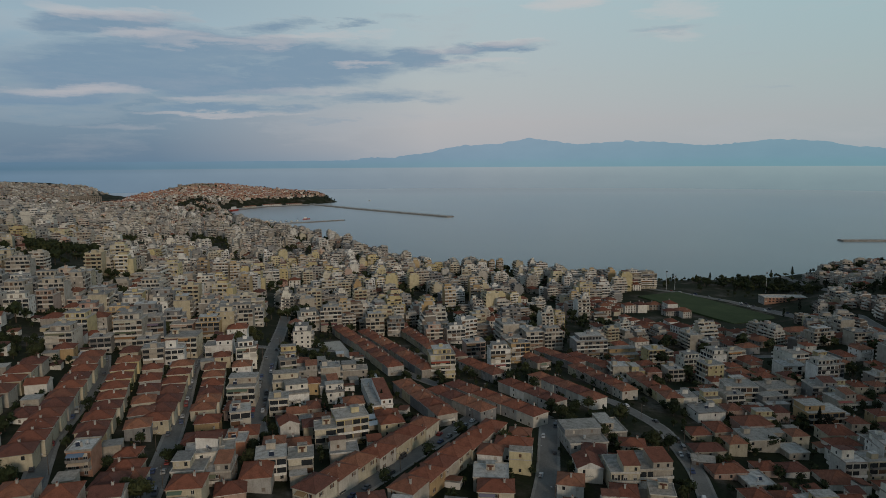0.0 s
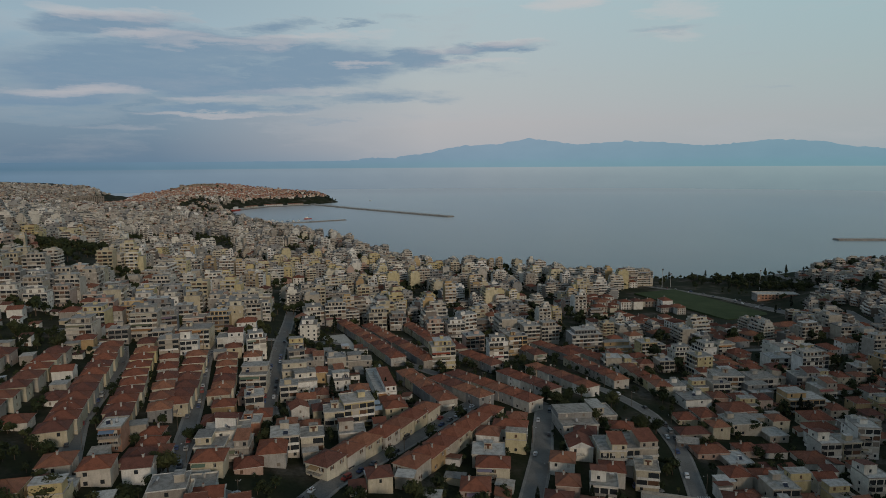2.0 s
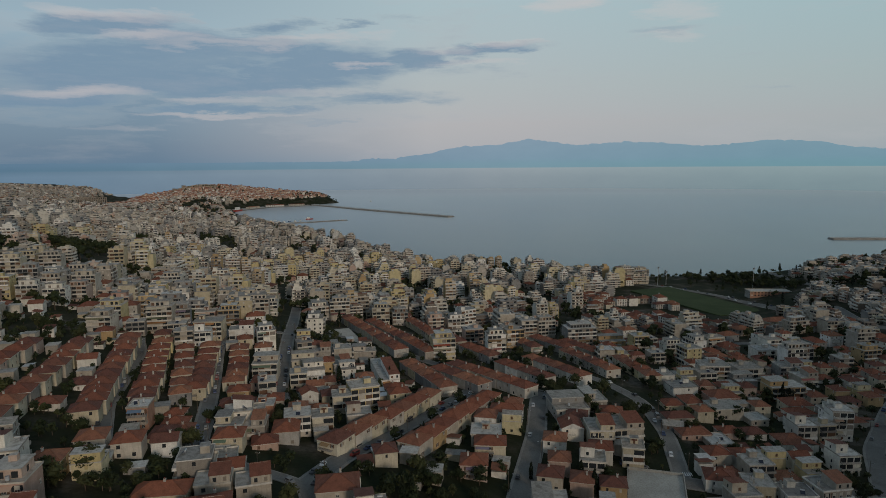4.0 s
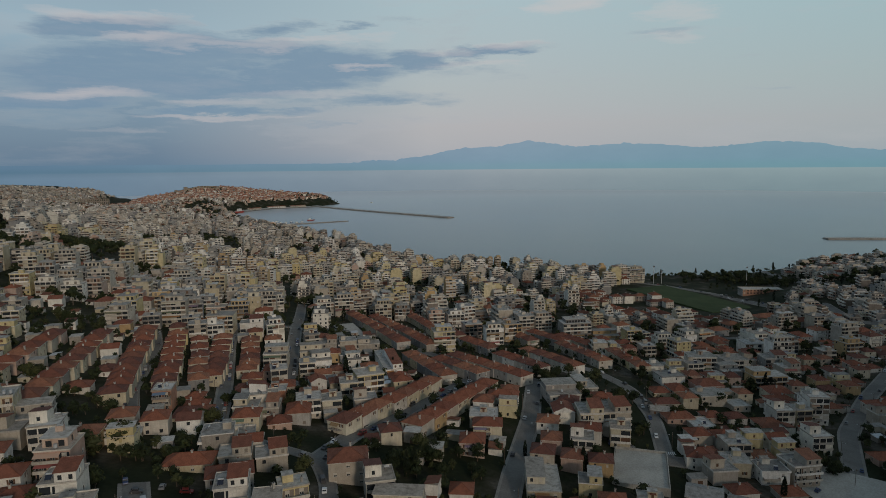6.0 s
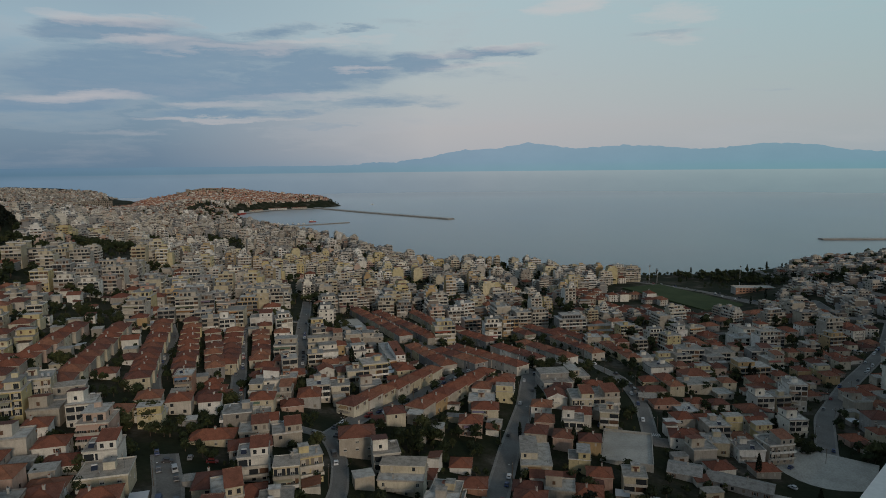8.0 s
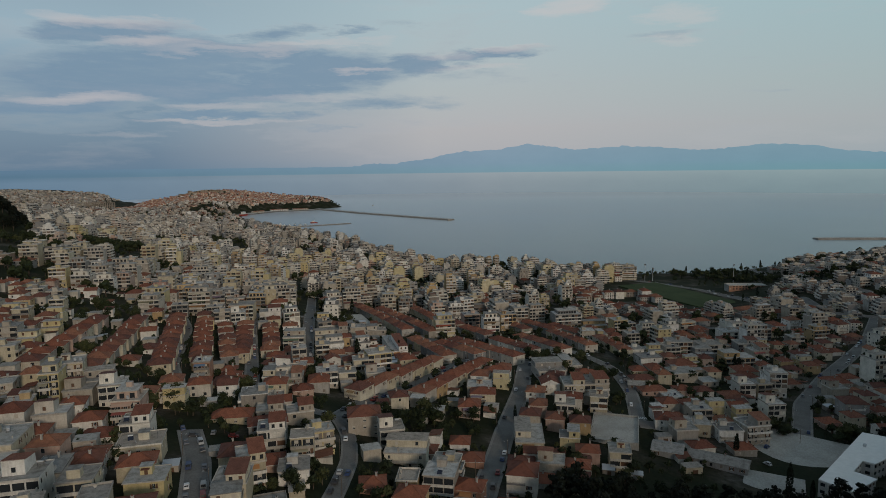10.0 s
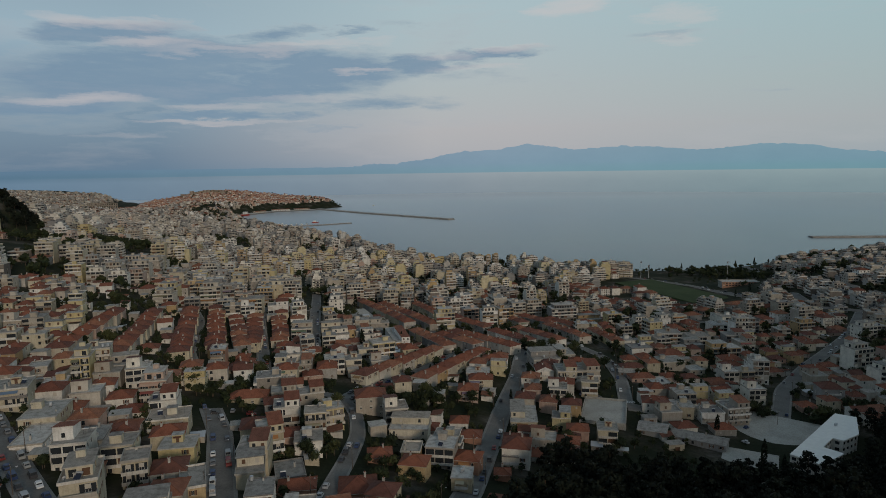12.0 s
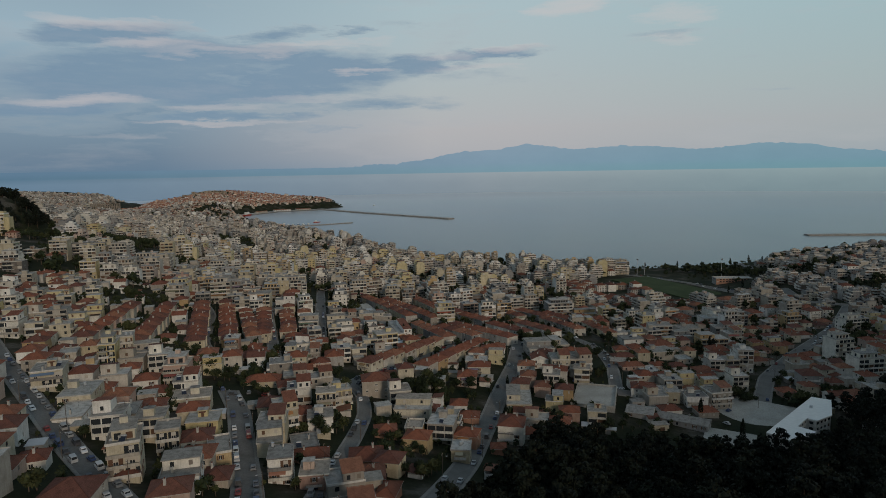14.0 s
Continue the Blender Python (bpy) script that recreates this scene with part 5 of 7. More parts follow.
house(-51, 100, 10.0, 10, 11, 2, 'flat', 'white')
house(-51, 114, 8.0, 8, 10, 4, 'flat', 'cream')
house(-48, 132, 8.9, 8, 21, 3, 'flat', 'yellow')
house(-41, 39, 8.7, 10, 7, 2, 'flat', 'pink')
house(-47, 63, 11.5, 8, 9, 1, 'hip', 'brick')
house(-84, 182, 18.0, 11, 13, 1, 'flat', 'white')
house(-89, 153, 16.6, 10, 7, 1, 'hip', 'cream')
house(-71, 141, 15.0, 9, 18, 2, 'hip', 'grey')
house(-35, 163, 14.0, 12, 9, 3, 'hip', 'beige')
house(-15, 138, 16.4, 13, -5, 2, 'flat', 'cream')
house(-25, 104, 9.0, 9, 7, 1, 'hip', 'brick')
house(-29, 71, 12.0, 12, 7, 1, 'hip', 'brick')
house(-26, 52, 10.6, 11, 7, 1, 'hip', 'brick')
house(-18, 36, 6.1, 10, -10, 1, 'hip', 'brick')
house(-13, 108, 7.1, 9, -5, 2, 'flat', 'ochre')
house(13, 205, 10.7, 11, -5, 2, 'hip', 'pink')
house(21, 224, 13.2, 10, -5, 2, 'hip', 'cream')
house(7, 165, 8.6, 9, -5, 1, 'hip', 'white')
house(11, 148, 11.0, 9, -5, 1, 'hip', 'brick')
house(9, 110, 9.9, 9, -16, 2, 'hip', 'brick')
house(6, 89, 7.2, 9, -7, 2, 'flat', 'cream')
house(39, 176, 12.6, 22, -5, 2, 'flat', 'cream')
house(30, 127, 11.3, 12, -12, 3, 'hip', 'white')
house(22, 106, 6.0, 6, -5, 1, 'hip', 'brick')
house(106, 183, 13.7, 12, -24, 1, 'gable', 'grey')
house(126, 174, 26.0, 10, -32, 1, 'gable', 'grey')
house(116, 213, 12.0, 11, -14, 2, 'hip', 'white')
house(131, 211, 11.0, 11, -8, 2, 'flat', 'cream')
house(144, 205, 12.0, 11, -2, 2, 'flat', 'white')
house(157, 206, 12.5, 12, 8, 3, 'flat', 'beige')
house(197, 298, 14.2, 10, 7, 2, 'hip', 'white')
house(207, 279, 10.4, 10, -7, 5, 'flat', 'white')
house(252, 291, 15.4, 12, -2, 2, 'hip', 'beige')
house(232, 243, 12.6, 12, -7, 3, 'hip', 'grey')
house(292, 310, 16.1, 12, 13, 5, 'flat', 'white')
house(282, 265, 18.2, 12, 7, 4, 'flat', 'white')


# ---- places kept free of houses ----


def keep_free(x0, y0, x1, y1, r):
    n = max(1, int(math.hypot(x1 - x0, y1 - y0) / (r * 0.7)))
    for k in range(n + 1):
        TAKEN.append((x0 + (x1 - x0) * k / n, y0 + (y1 - y0) * k / n, r))


keep_free(298, 850, 355, 705, 42)      # football pitch
keep_free(330, 915, 420, 885, 30)
keep_free(388, 850, 440, 880, 28)
keep_free(398, 830, 408, 720, 14)
keep_free(-150, 560, -190, 700, 4)     # lanes of the middle town
keep_free(-190, 700, -120, 960, 5)
keep_free(20, 560, -30, 800, 4)
keep_free(-420, 620, 120, 760, 4)
keep_free(-400, 860, 150, 900, 4)
keep_free(-330, 560, -480, 1000, 4)
keep_free(140, 560, 110, 900, 5)
keep_free(-480, 1000, -700, 1700, 6)
keep_free(-300, 1000, -620, 1560, 5)
keep_free(400, 920, 440, 820, 40)      # park by the shore
keep_free(470, 930, 450, 780, 30)
keep_free(310, 945, 540, 965, 36)
keep_free(262, 840, 330, 735, 26)
keep_free(90, 180, 92, 205, 17)        # school court
keep_free(145, 150, 190, 195, 24)      # school yard
keep_free(175, 145, 205, 180, 16)
keep_free(40, 60, 110, 130, 36)        # pine wood
keep_free(18, 45, 45, 100, 10)
keep_free(60, 20, 300, 60, 60)
keep_free(190, 110, 300, 160, 40)
keep_free(-235, 330, -250, 380, 22)    # small park
keep_free(222, 150, 275, 190, 20)
keep_free(240, 690, 330, 655, 38)
keep_free(-500, 1230, -480, 1330, 40)
keep_free(-560, 680, -580, 700, 58)    # wooded knoll
keep_free(-640, 690, -690, 790, 75)
keep_free(-500, 628, -560, 640, 26)
keep_free(-420, 500, -470, 545, 20)
GARDENS = [(-17, 85), (-13, 71), (-1, 60), (-19, 102), (-18, 174), (-11, 166), (-2, 187), (15, 172), (-69, 188), (-84, 121), (-77, 125), (-74, 62), (-57, 76), (-89, 115), (-85, 129), (-112, 140), (-98, 9),
           (-257, 343), (-239, 328), (-225, 321), (-222, 334), (-228, 348), (-262, 359), (-230, 305), (-246, 340), (-240, 352), (-116, 146), (-108, 144), (-102, 144), (-158, 196), (-158, 201), (-106, 159), (-66, 181), (196, 238), (209, 253), (194, 322), (94, 244), (98, 233), (151, 383), (143, 260), (173, 213), (186, 225),
           (-65, 30), (206, 244), (185, 225), (150, 259), (191, 322), (171, 408), (165, 349)]
for x, y in GARDENS:
    TAKEN.append((x, y, 5.0))
keep_free(-15, 175, 5, 200, 14)        # gardens
keep_free(120, 330, 150, 400, 9)
keep_free(-58, 392, -82, 455, 11)
keep_free(75, 325, 90, 315, 10)
keep_free(98, 262, 100, 300, 7)


CELL = 24.0
GRID = {}


def note(x, y, r):
    k = int(r // CELL) + 1
    for i in range(int(x // CELL) - k, int(x // CELL) + k + 1):
        for j in range(int(y // CELL) - k, int(y // CELL) + k + 1):
            GRID.setdefault((i, j), []).append((x, y, r))


for d in TAKEN + PLACED:
    note(*d)


def is_free(x, y, r):
    for a, b, c in GRID.get((int(x // CELL), int(y // CELL)), ()):
        if (a - x) ** 2 + (b - y) ** 2 < (r + c) ** 2:
            return False
    for i in (-1, 0, 1):
        for j in (-1, 0, 1):
            for a, b, c in GRID.get((int(x // CELL) + i, int(y // CELL) + j), ()):
                if (a - x) ** 2 + (b - y) ** 2 < (r + c) ** 2:
                    return False
    return True


def models(specs, detail, group):
    out = []
    for w, d, n, roof, col in specs:
        ob = build_house(w, d, n, roof, col, rng, detail, group, "cottage" if n < 3 and w < 12 else None)
        out.append([ob, w, d, False])
    return out


def put_model(pool, x, y, rot):
    m = rng.choice(pool)
    ob, w, d, used = m
    if used:
        ob = repeat(ob)
    m[3] = True
    ob.matrix_world = pose(x, y, settle(x, y, w, d, rot), 0, 0, rot)
    return w, d


SMALL = models([(9, 9, 2, "hip", "cream"), (10, 9, 2, "hip", "white"), (11, 9, 1, "hip", "beige"), (9, 8, 2, "gable", "white"), (10, 10, 2, "hip", "white"),
                (11, 10, 2, "flat", "beige"), (9, 10, 3, "flat", "cream"), (10, 9, 1, "hip", "pink"), (10, 11, 3, "flat", "white"), (9, 9, 2, "flat", "yellow"),
                (11, 9, 2, "hip", "cream"), (10, 10, 2, "hip", "beige"), (11, 11, 3, "flat", "beige"), (9, 10, 2, "hip", "pink"), (10, 9, 2, "hip", "ochre"), (11, 9, 1, "hip", "white")], 1, "small houses on the slope")
BLOCKS = models([(16, 12, 5, "flat", "beige"), (17, 12, 6, "flat", "beige"), (14, 12, 4, "flat", "grey"), (16, 12, 6, "flat", "cream"), (15, 12, 5, "flat", "cream"),
                 (12, 12, 6, "flat", "cream"), (15, 12, 3, "flat", "brown"), (14, 12, 3, "flat", "pink"), (18, 12, 5, "flat", "grey"), (13, 12, 5, "flat", "yellow"),
                 (15, 12, 4, "flat", "ochre"), (15, 12, 4, "flat", "white"), (14, 12, 4, "flat", "pink"), (14, 12, 5, "flat", "beige")], 1, "apartment blocks in the town")
REDS = models([(14, 11, 2, "hip", "beige"), (16, 11, 2, "hip", "grey"), (12, 10, 2, "hip", "cream"), (13, 11, 3, "hip", "white"), (12, 10, 1, "hip", "pink")], 1, "red-roofed houses in the town")
MID_SPECS = [(15, 12, 5, "flat", "beige"), (17, 12, 6, "flat", "cream"), (13, 11, 4, "flat", "grey"), (16, 12, 7, "flat", "beige"), (14, 12, 5, "flat", "white"),
             (12, 12, 7, "flat", "yellow"), (15, 11, 3, "flat", "beige"), (13, 11, 4, "flat", "pink"), (19, 12, 6, "flat", "grey"), (12, 11, 6, "flat", "cream"),
             (14, 12, 5, "flat", "brown"), (16, 11, 6, "flat", "white"), (14, 12, 5, "flat", "pink"), (13, 12, 6, "flat", "white"), (12, 11, 2, "flat", "beige"),
             (12, 12, 8, "flat", "white"), (14, 11, 3, "flat", "brown"), (13, 11, 2, "hip", "beige"), (20, 12, 5, "flat", "beige"), (12, 11, 3, "hip", "white"), (11, 11, 8, "flat", "ochre"),
             (13, 12, 4, "flat", "grey"), (15, 12, 7, "flat", "yellow"), (12, 10, 2, "hip", "pink"), (14, 12, 6, "flat", "beige")]
HILL_SPECS = [(12, 10, 2, "flat", "grey"), (13, 11, 3, "flat", "beige"), (13, 11, 4, "flat", "grey"), (14, 11, 4, "flat", "beige"), (12, 10, 3, "flat", "brown"), (12, 11, 3, "flat", "pink"), (12, 10, 3, "flat", "grey"), (13, 10, 3, "flat", "brown"), (13, 10, 2, "flat", "cream"), (14, 11, 4, "flat", "beige")]
RED_SPECS = [(14, 11, 2, "hip", "beige"), (16, 11, 2, "hip", "grey"), (12, 10, 2, "hip", "cream"), (13, 11, 3, "hip", "white")]
TALL_SPECS = [(14, 13, 6, "flat", "beige"), (15, 13, 5, "flat", "grey"), (13, 12, 4, "flat", "cream"), (15, 13, 7, "flat", "white"), (14, 12, 5, "flat", "pink"),
              (12, 12, 6, "flat", "beige"), (14, 12, 4, "flat", "grey"), (15, 13, 7, "flat", "grey"), (13, 11, 3, "flat", "brown"), (16, 13, 3, "flat", "beige"), (13, 12, 6, "flat", "white"), (12, 11, 3, "flat", "grey"), (14, 11, 8, "flat", "beige"), (12, 11, 2, "hip", "pink"), (13, 12, 3, "hip", "beige"), (16, 13, 6, "flat", "grey"), (13, 12, 4, "flat", "peach")]
LOW_SPECS = [(13, 11, 3, "flat", "beige"), (12, 11, 4, "flat", "grey"), (14, 11, 2, "hip", "pink"), (12, 11, 3, "flat", "peach"), (13, 11, 3, "hip", "beige"), (14, 12, 4, "flat", "white"), (12, 10, 2, "hip", "peach")]
MID_FAR = [(far_shape(*q, 10 + i), q[0], q[1]) for i, q in enumerate(MID_SPECS)]
HILL_FAR = [(far_shape(*q, 170 + i), q[0], q[1]) for i, q in enumerate(HILL_SPECS)]
RED_FAR = [(far_shape(*q, 40 + i), q[0], q[1]) for i, q in enumerate(RED_SPECS)]
TALL_FAR = [(far_shape(*q, 70 + i, fine=False), q[0], q[1]) for i, q in enumerate(TALL_SPECS)]
LOW_FAR = [(far_shape(*q, 210 + i, fine=False), q[0], q[1]) for i, q in enumerate(LOW_SPECS)]
QUARTERS = {}
GAPS = []          # tree places in the empty lots of the far quarters


def red_quarter(x, y):
    """The quarter of long red-roofed terraces, which has no other blocks."""
    return 300 < y < 505 and -88 + (510 - y) * 0.36 < x < 132 - (y - 350) * 0.30


def fill(angle, x0, y0, x1, y1, sx, sy, inside, choose, lane=6, quarter=None, swing=0.0):
    """Blocks of lots on a turned grid: houses stand wall to wall along the streets, in pairs of rows back to back."""
    c, s = math.cos(radians(angle)), math.sin(radians(angle))
    cx, cy = (x0 + x1) / 2, (y0 + y1) / 2
    n = int(max(x1 - x0, y1 - y0) / min(sx, sy) * 0.75)
    for j in range(-n, n + 1):
        off = rng.uniform(0, sx)
        for i in range(-n, n + 1):
            u = i * sx + ((i + j // 2 * 3) // lane) * 8.5 + off + rng.uniform(-0.8, 0.8)
            v = j * sy + (j // 2) * 6.5 + rng.uniform(-1.0, 1.0)
            v += swing * 14 * math.sin(u / 120 + j // 2 * 0.15)
            x, y = cx + c * u - s * v, cy + s * u + c * v
            if not (x0 < x < x1 and y0 < y < y1) or not inside(x, y) or red_quarter(x, y):
                continue
            pool, r = choose(x, y)
            if pool is not None and y > 420 and noise.noise((x / 75, y / 75, 4.2)) > (0.26 if quarter else 0.36) - (0.20 if x < -230 and y < 800 else 0.0) and not (180 < x < 450 and 560 < y < 740):
                pool = None
            if pool is None and (quarter or y > 385) and is_free(x, y, 3.0) and not (180 < x < 450 and 560 < y < 860) and inland(x, y) > 12:
                GAPS.extend((x + rng.uniform(-7, 7), y + rng.uniform(-7, 7)) for _ in range(2 if y < 1100 else 1))
            if pool is None or not is_free(x, y, r):
                continue
            if inland(x, y) < 26:
                continue
            turn = angle + swing * math.degrees(math.atan(14 / 120 * math.cos(u / 120 + j // 2 * 0.15))) + (180 if j % 2 else 0) + (rng.gauss(0, 7) if quarter else rng.uniform(-3, 3))
            if rng.random() < (0.38 if quarter else 0.12):
                turn += 90
            if quarter:
                sh, w, d = rng.choice(pool)
                QUARTERS.setdefault(quarter, []).append((sh, x, y, settle(x, y, w, d, turn), turn, rng.uniform(0.80, 1.16), rng.random()))
            else:
                put_model(pool, x, y, turn)
            note(x, y, r)


def seen_from_above(x, y, m=40):
    return abs(x) < 0.70 * (y + 152) + m


def near_choice(x, y):
    if rng.random() < 0.14:
        return None, 0
    return SMALL, 4.7


def mid_choice(x, y):
    k = rng.random()
    if k < 0.14 + (0.08 if y > 530 else 0):
        return None, 0
    if 170 < x < 450 and 590 < y < 800:
        return REDS, 5.6
    if x > 120 and y < 640 and k > 0.72:
        return SMALL, 5.6
    red = 0.40 if (60 < x < 380 and y < 640) else 0.10
    if k < 0.14 + red:
        return REDS, 5.6
    return BLOCKS, 6.6


def far_mid(x, y):
    pool, r = mid_choice(x, y)
    return {id(BLOCKS): MID_FAR, id(REDS): RED_FAR, id(SMALL): HILL_FAR}.get(id(pool)), r + 0.2


def far_hill(x, y):
    k = rng.random()
    return (None, 0) if k < 0.10 else ((RED_FAR, 5.4) if k < 0.24 else (HILL_FAR, 5.4))


def far_tall(x, y):
    if rng.random() < 0.25:
        return None, 0
    low = (y - 1700) / 500
    return (LOW_FAR, 5.8) if rng.random() < low else (TALL_FAR, 6.4)


fill(14, -330, 0, -20, 400, 12.0, 13.0, lambda x, y: seen_from_above(x, y, 15), near_choice)
fill(-12, -20, 40, 100, 300, 12.5, 13.0, lambda x, y: seen_from_above(x, y, 15), near_choice)
fill(4, 90, 170, 460, 430, 13.0, 13.5, lambda x, y: seen_from_above(x, y, 15) and x < 330 + y * 0.3, near_choice)
fill(11, -400, 380, 360, 530, 17.5, 15.0, lambda x, y: seen_from_above(x, y, 15), mid_choice)
fill(11, -560, 530, 380, 1090, 15.0, 13.8, lambda x, y: seen_from_above(x, y), far_mid, 5, "middle", 1.0)
fill(-8, 360, 400, 900, 1000, 14.0, 14.5, lambda x, y: seen_from_above(x, y, 60), far_hill, 4, "hill", 1.0)
fill(24, -1500, 1080, 150, 1650, 16.5, 15.5, lambda x, y: seen_from_above(x, y, 60), far_tall, 6, "harbour", 1.0)
fill(35, -1900, 1640, -200, 2750, 18.0, 18.0, lambda x, y: seen_from_above(x, y, 60), far_tall, 6, "harbour", 1.0)
fill(20, -1200, 560, -400, 1100, 16.0, 15.0, lambda x, y: seen_from_above(x, y, 60), far_tall, 5, "upper", 1.0)
for key, label in (("middle", "dense beige and white apartment blocks with balconies in the town"), ("hill", "mixed flat and red-roofed houses on the hill above the shore"),
                   ("harbour", "far pale apartment blocks crowding down to the harbour"), ("upper", "apartment blocks on the upper slope")):
    tagged(new("town_buildings", stamp("town_buildings", QUARTERS[key])), label, "buildings", kind="stuff")

# ---- school with its white roof, yard and court ----


def ground_patch(name, x, y, w, d, rot, mat, lift, label, category, z=None):
    """A levelled surface with a low edge."""
    c, s = math.cos(radians(rot)), math.sin(radians(rot))
    if z is None:
        z = np.median([height_fast(x + c * a - s * b, y + s * a + c * b) for a in (-w / 2, 0, w / 2) for b in (-d / 2, 0, d / 2)])
    sh = Shape()
    sh.box(-w / 2, -d / 2, -8, w / 2, d / 2, lift, mat)
    ob = new(name, sh.mesh(name))
    ob.matrix_world = pose(x, y, z, 0, 0, rot)
    tagged(ob, label, category, kind="structure")
    return z + lift


def school():
    x, y, rot = 178.8, 167.3, 43.6
    z = 48.0
    ring = [(-33, 0), (-35, -13), (-16, -16.5), (-15, -8), (-1, -8), (-1, -12.5), (12, -15.5), (35, -9), (33, 0)]
    s = Shape()
    n, h = 3, 3 * 3.3
    for i in range(len(ring)):
        p, q = ring[i], ring[(i + 1) % len(ring)]
        l = math.hypot(q[0] - p[0], q[1] - p[1])
        facade(s, p, q, 0.25, n, int(l / 3.0), WALLS["white"], 0.2, 1.9, 1.5, 0.95)
    top = 0.25 + n * STOREY
    ob = thing("school_building", s.mesh("school_building"), pose(x, y, z, 0, 0, rot), "long white three-storey school building with a bright flat roof", "school")
    r = Shape()
    r.face([(a * 1.01, b * 1.03, top - 0.1) for a, b in reversed(ring)], CONCRETE)
    for i in range(len(ring)):
        p, q = ring[i], ring[(i + 1) % len(ring)]
        r.face(((p[0] * 1.01, p[1] * 1.03, top - 0.1), (q[0] * 1.01, q[1] * 1.03, top - 0.1), (q[0] * 1.01, q[1] * 1.03, top + 0.5), (p[0] * 1.01, p[1] * 1.03, top + 0.5)), WHITE_SHEET)
    r.face([(a * 1.01, b * 1.03, top + 0.5) for a, b in ring], WHITE_SHEET)
    part("roof", r.mesh("roof"), ob, label="bright white membrane roof")
    v = Shape()
    v.box(-0.7, -0.6, 0, 0.7, 0.6, 1.2, METAL)
    part("roof_vent", v.mesh("roof_vent"), ob, 16, -5, top + 0.5)


school()
ground_patch("pavement", 169, 186, 38, 60, -38, YARD, 0.3, "grey school playground of worn concrete", "playground", 47.8)
ground_patch("pavement", 139, 149, 24, 34, -28, YARD, 0.3, "grey paved forecourt between the school and its sheds", "forecourt", 50.2)
COURT_Z = ground_patch("pavement", 86, 202, 22, 34, -17, YARD, 1.5, "pale empty sports court with a low wall", "sports court")

ground_patch("pavement", -72, 432, 17, 52, 22, YARD, 0.4, "pale empty gravel lot between the houses", "empty lot")


def court_wall():
    s = Shape()
    for x0, y0, x1, y1 in ((-11.5, -17.5, 11.5, -17.1), (-11.5, 17.1, 11.5, 17.5), (-11.5, -17.1, -11.1, 17.1), (11.1, -17.1, 11.5, 17.1)):
        s.box(x0, y0, -6, x1, y1, 1.1, CONCRETE)
    thing("boundary_wall", s.mesh("boundary_wall"), pose(86, 202, COURT_Z, 0, 0, -17), "pale rendered wall round the sports court", "wall")


court_wall()

# zebra crossing by the court
for k in range(6):
    s = Shape()
    s.box(-0.25, -1.6, 0, 0.25, 1.6, 0.012, PAINT_LINE)
    x, y = 103.3 + k * 1.0, 222 + k * 0.1
    ob = new("crossing_stripe", s.mesh("crossing_stripe"))
    ob.matrix_world = pose(x, y, height_fast(x, y) + 0.37, 0, 0, -5)
    tagged(ob, "worn white zebra crossing stripe on asphalt", "road marking", "zebra crossing")

# ---- football pitch and park by the shore ----
ground_patch("ground", 326, 775, 68, 162, 22, TURF, 0.6, "dull green football pitch behind low walls", "pitch", 9.0)


def pavilion():
    s = Shape()
    facade(s, (-26, -9), (26, -9), 0.2, 2, 12, WALLS["brick"], 0.2, 2.4, 1.6, 0.8)
    facade(s, (26, -9), (26, 9), 0.2, 2, 4, WALLS["grey"], 0.2)
    facade(s, (26, 9), (-26, 9), 0.2, 2, 12, WALLS["grey"], 0.2)
    facade(s, (-26, 9), (-26, -9), 0.2, 2, 4, WALLS["grey"], 0.2)
    ob = thing("pavilion", s.mesh("pavilion"), pose(430, 786, settle(430, 786, 40, 18, -4), 0, 0, -4), "long dark red two-storey pavilion with a flat roof", "building")
    part("roof", flat_roof(52, 18, 0.2 + 2 * STOREY), ob)


pavilion()


def shore_block(x, y, w, d, rot, n, colour):
    ob = build_house(w, d, n, "flat", colour, rng, 1, "blocks by the shore")
    ob.matrix_world = pose(x, y, settle(x, y, w, d, rot), 0, 0, rot)


def floodlight(x, y, h):
    p, l = Shape(), Shape()
    p.tube((0, 0, -1), (0, 0, h), 0.35, 0.18, METAL, 8)
    l.box(-2.2, -0.3, h - 1.2, 2.2, 0.1, h + 0.8, METAL)
    for k in range(4):
        l.box(-2.0 + k * 1.05, -0.42, h - 1.0, -1.15 + k * 1.05, -0.3, h - 0.2, GLASS)
        l.box(-2.0 + k * 1.05, -0.42, h - 0.1, -1.15 + k * 1.05, -0.3, h + 0.65, GLASS)
    ob = thing("floodlight_mast", p.mesh("floodlight_mast"), pose(x, y, height_fast(x, y), 0, 0, 35), "tall grey floodlight mast beside the football pitch", "floodlight", "floodlights of the pitch")
    part("lamp_bank", l.mesh("lamp_bank"), ob)


for x, y, h in ((322, 895, 27), (336, 900, 20), (446, 859, 28)):
    floodlight(x, y, h)
shore_block(276, 905, 20, 16, 5, 8, "white")
shore_block(300, 915, 24, 15, 5, 7, "cream")
shore_block(215, 955, 46, 22, 20, 3, "grey")

# ---- harbour, breakwaters and boats ----


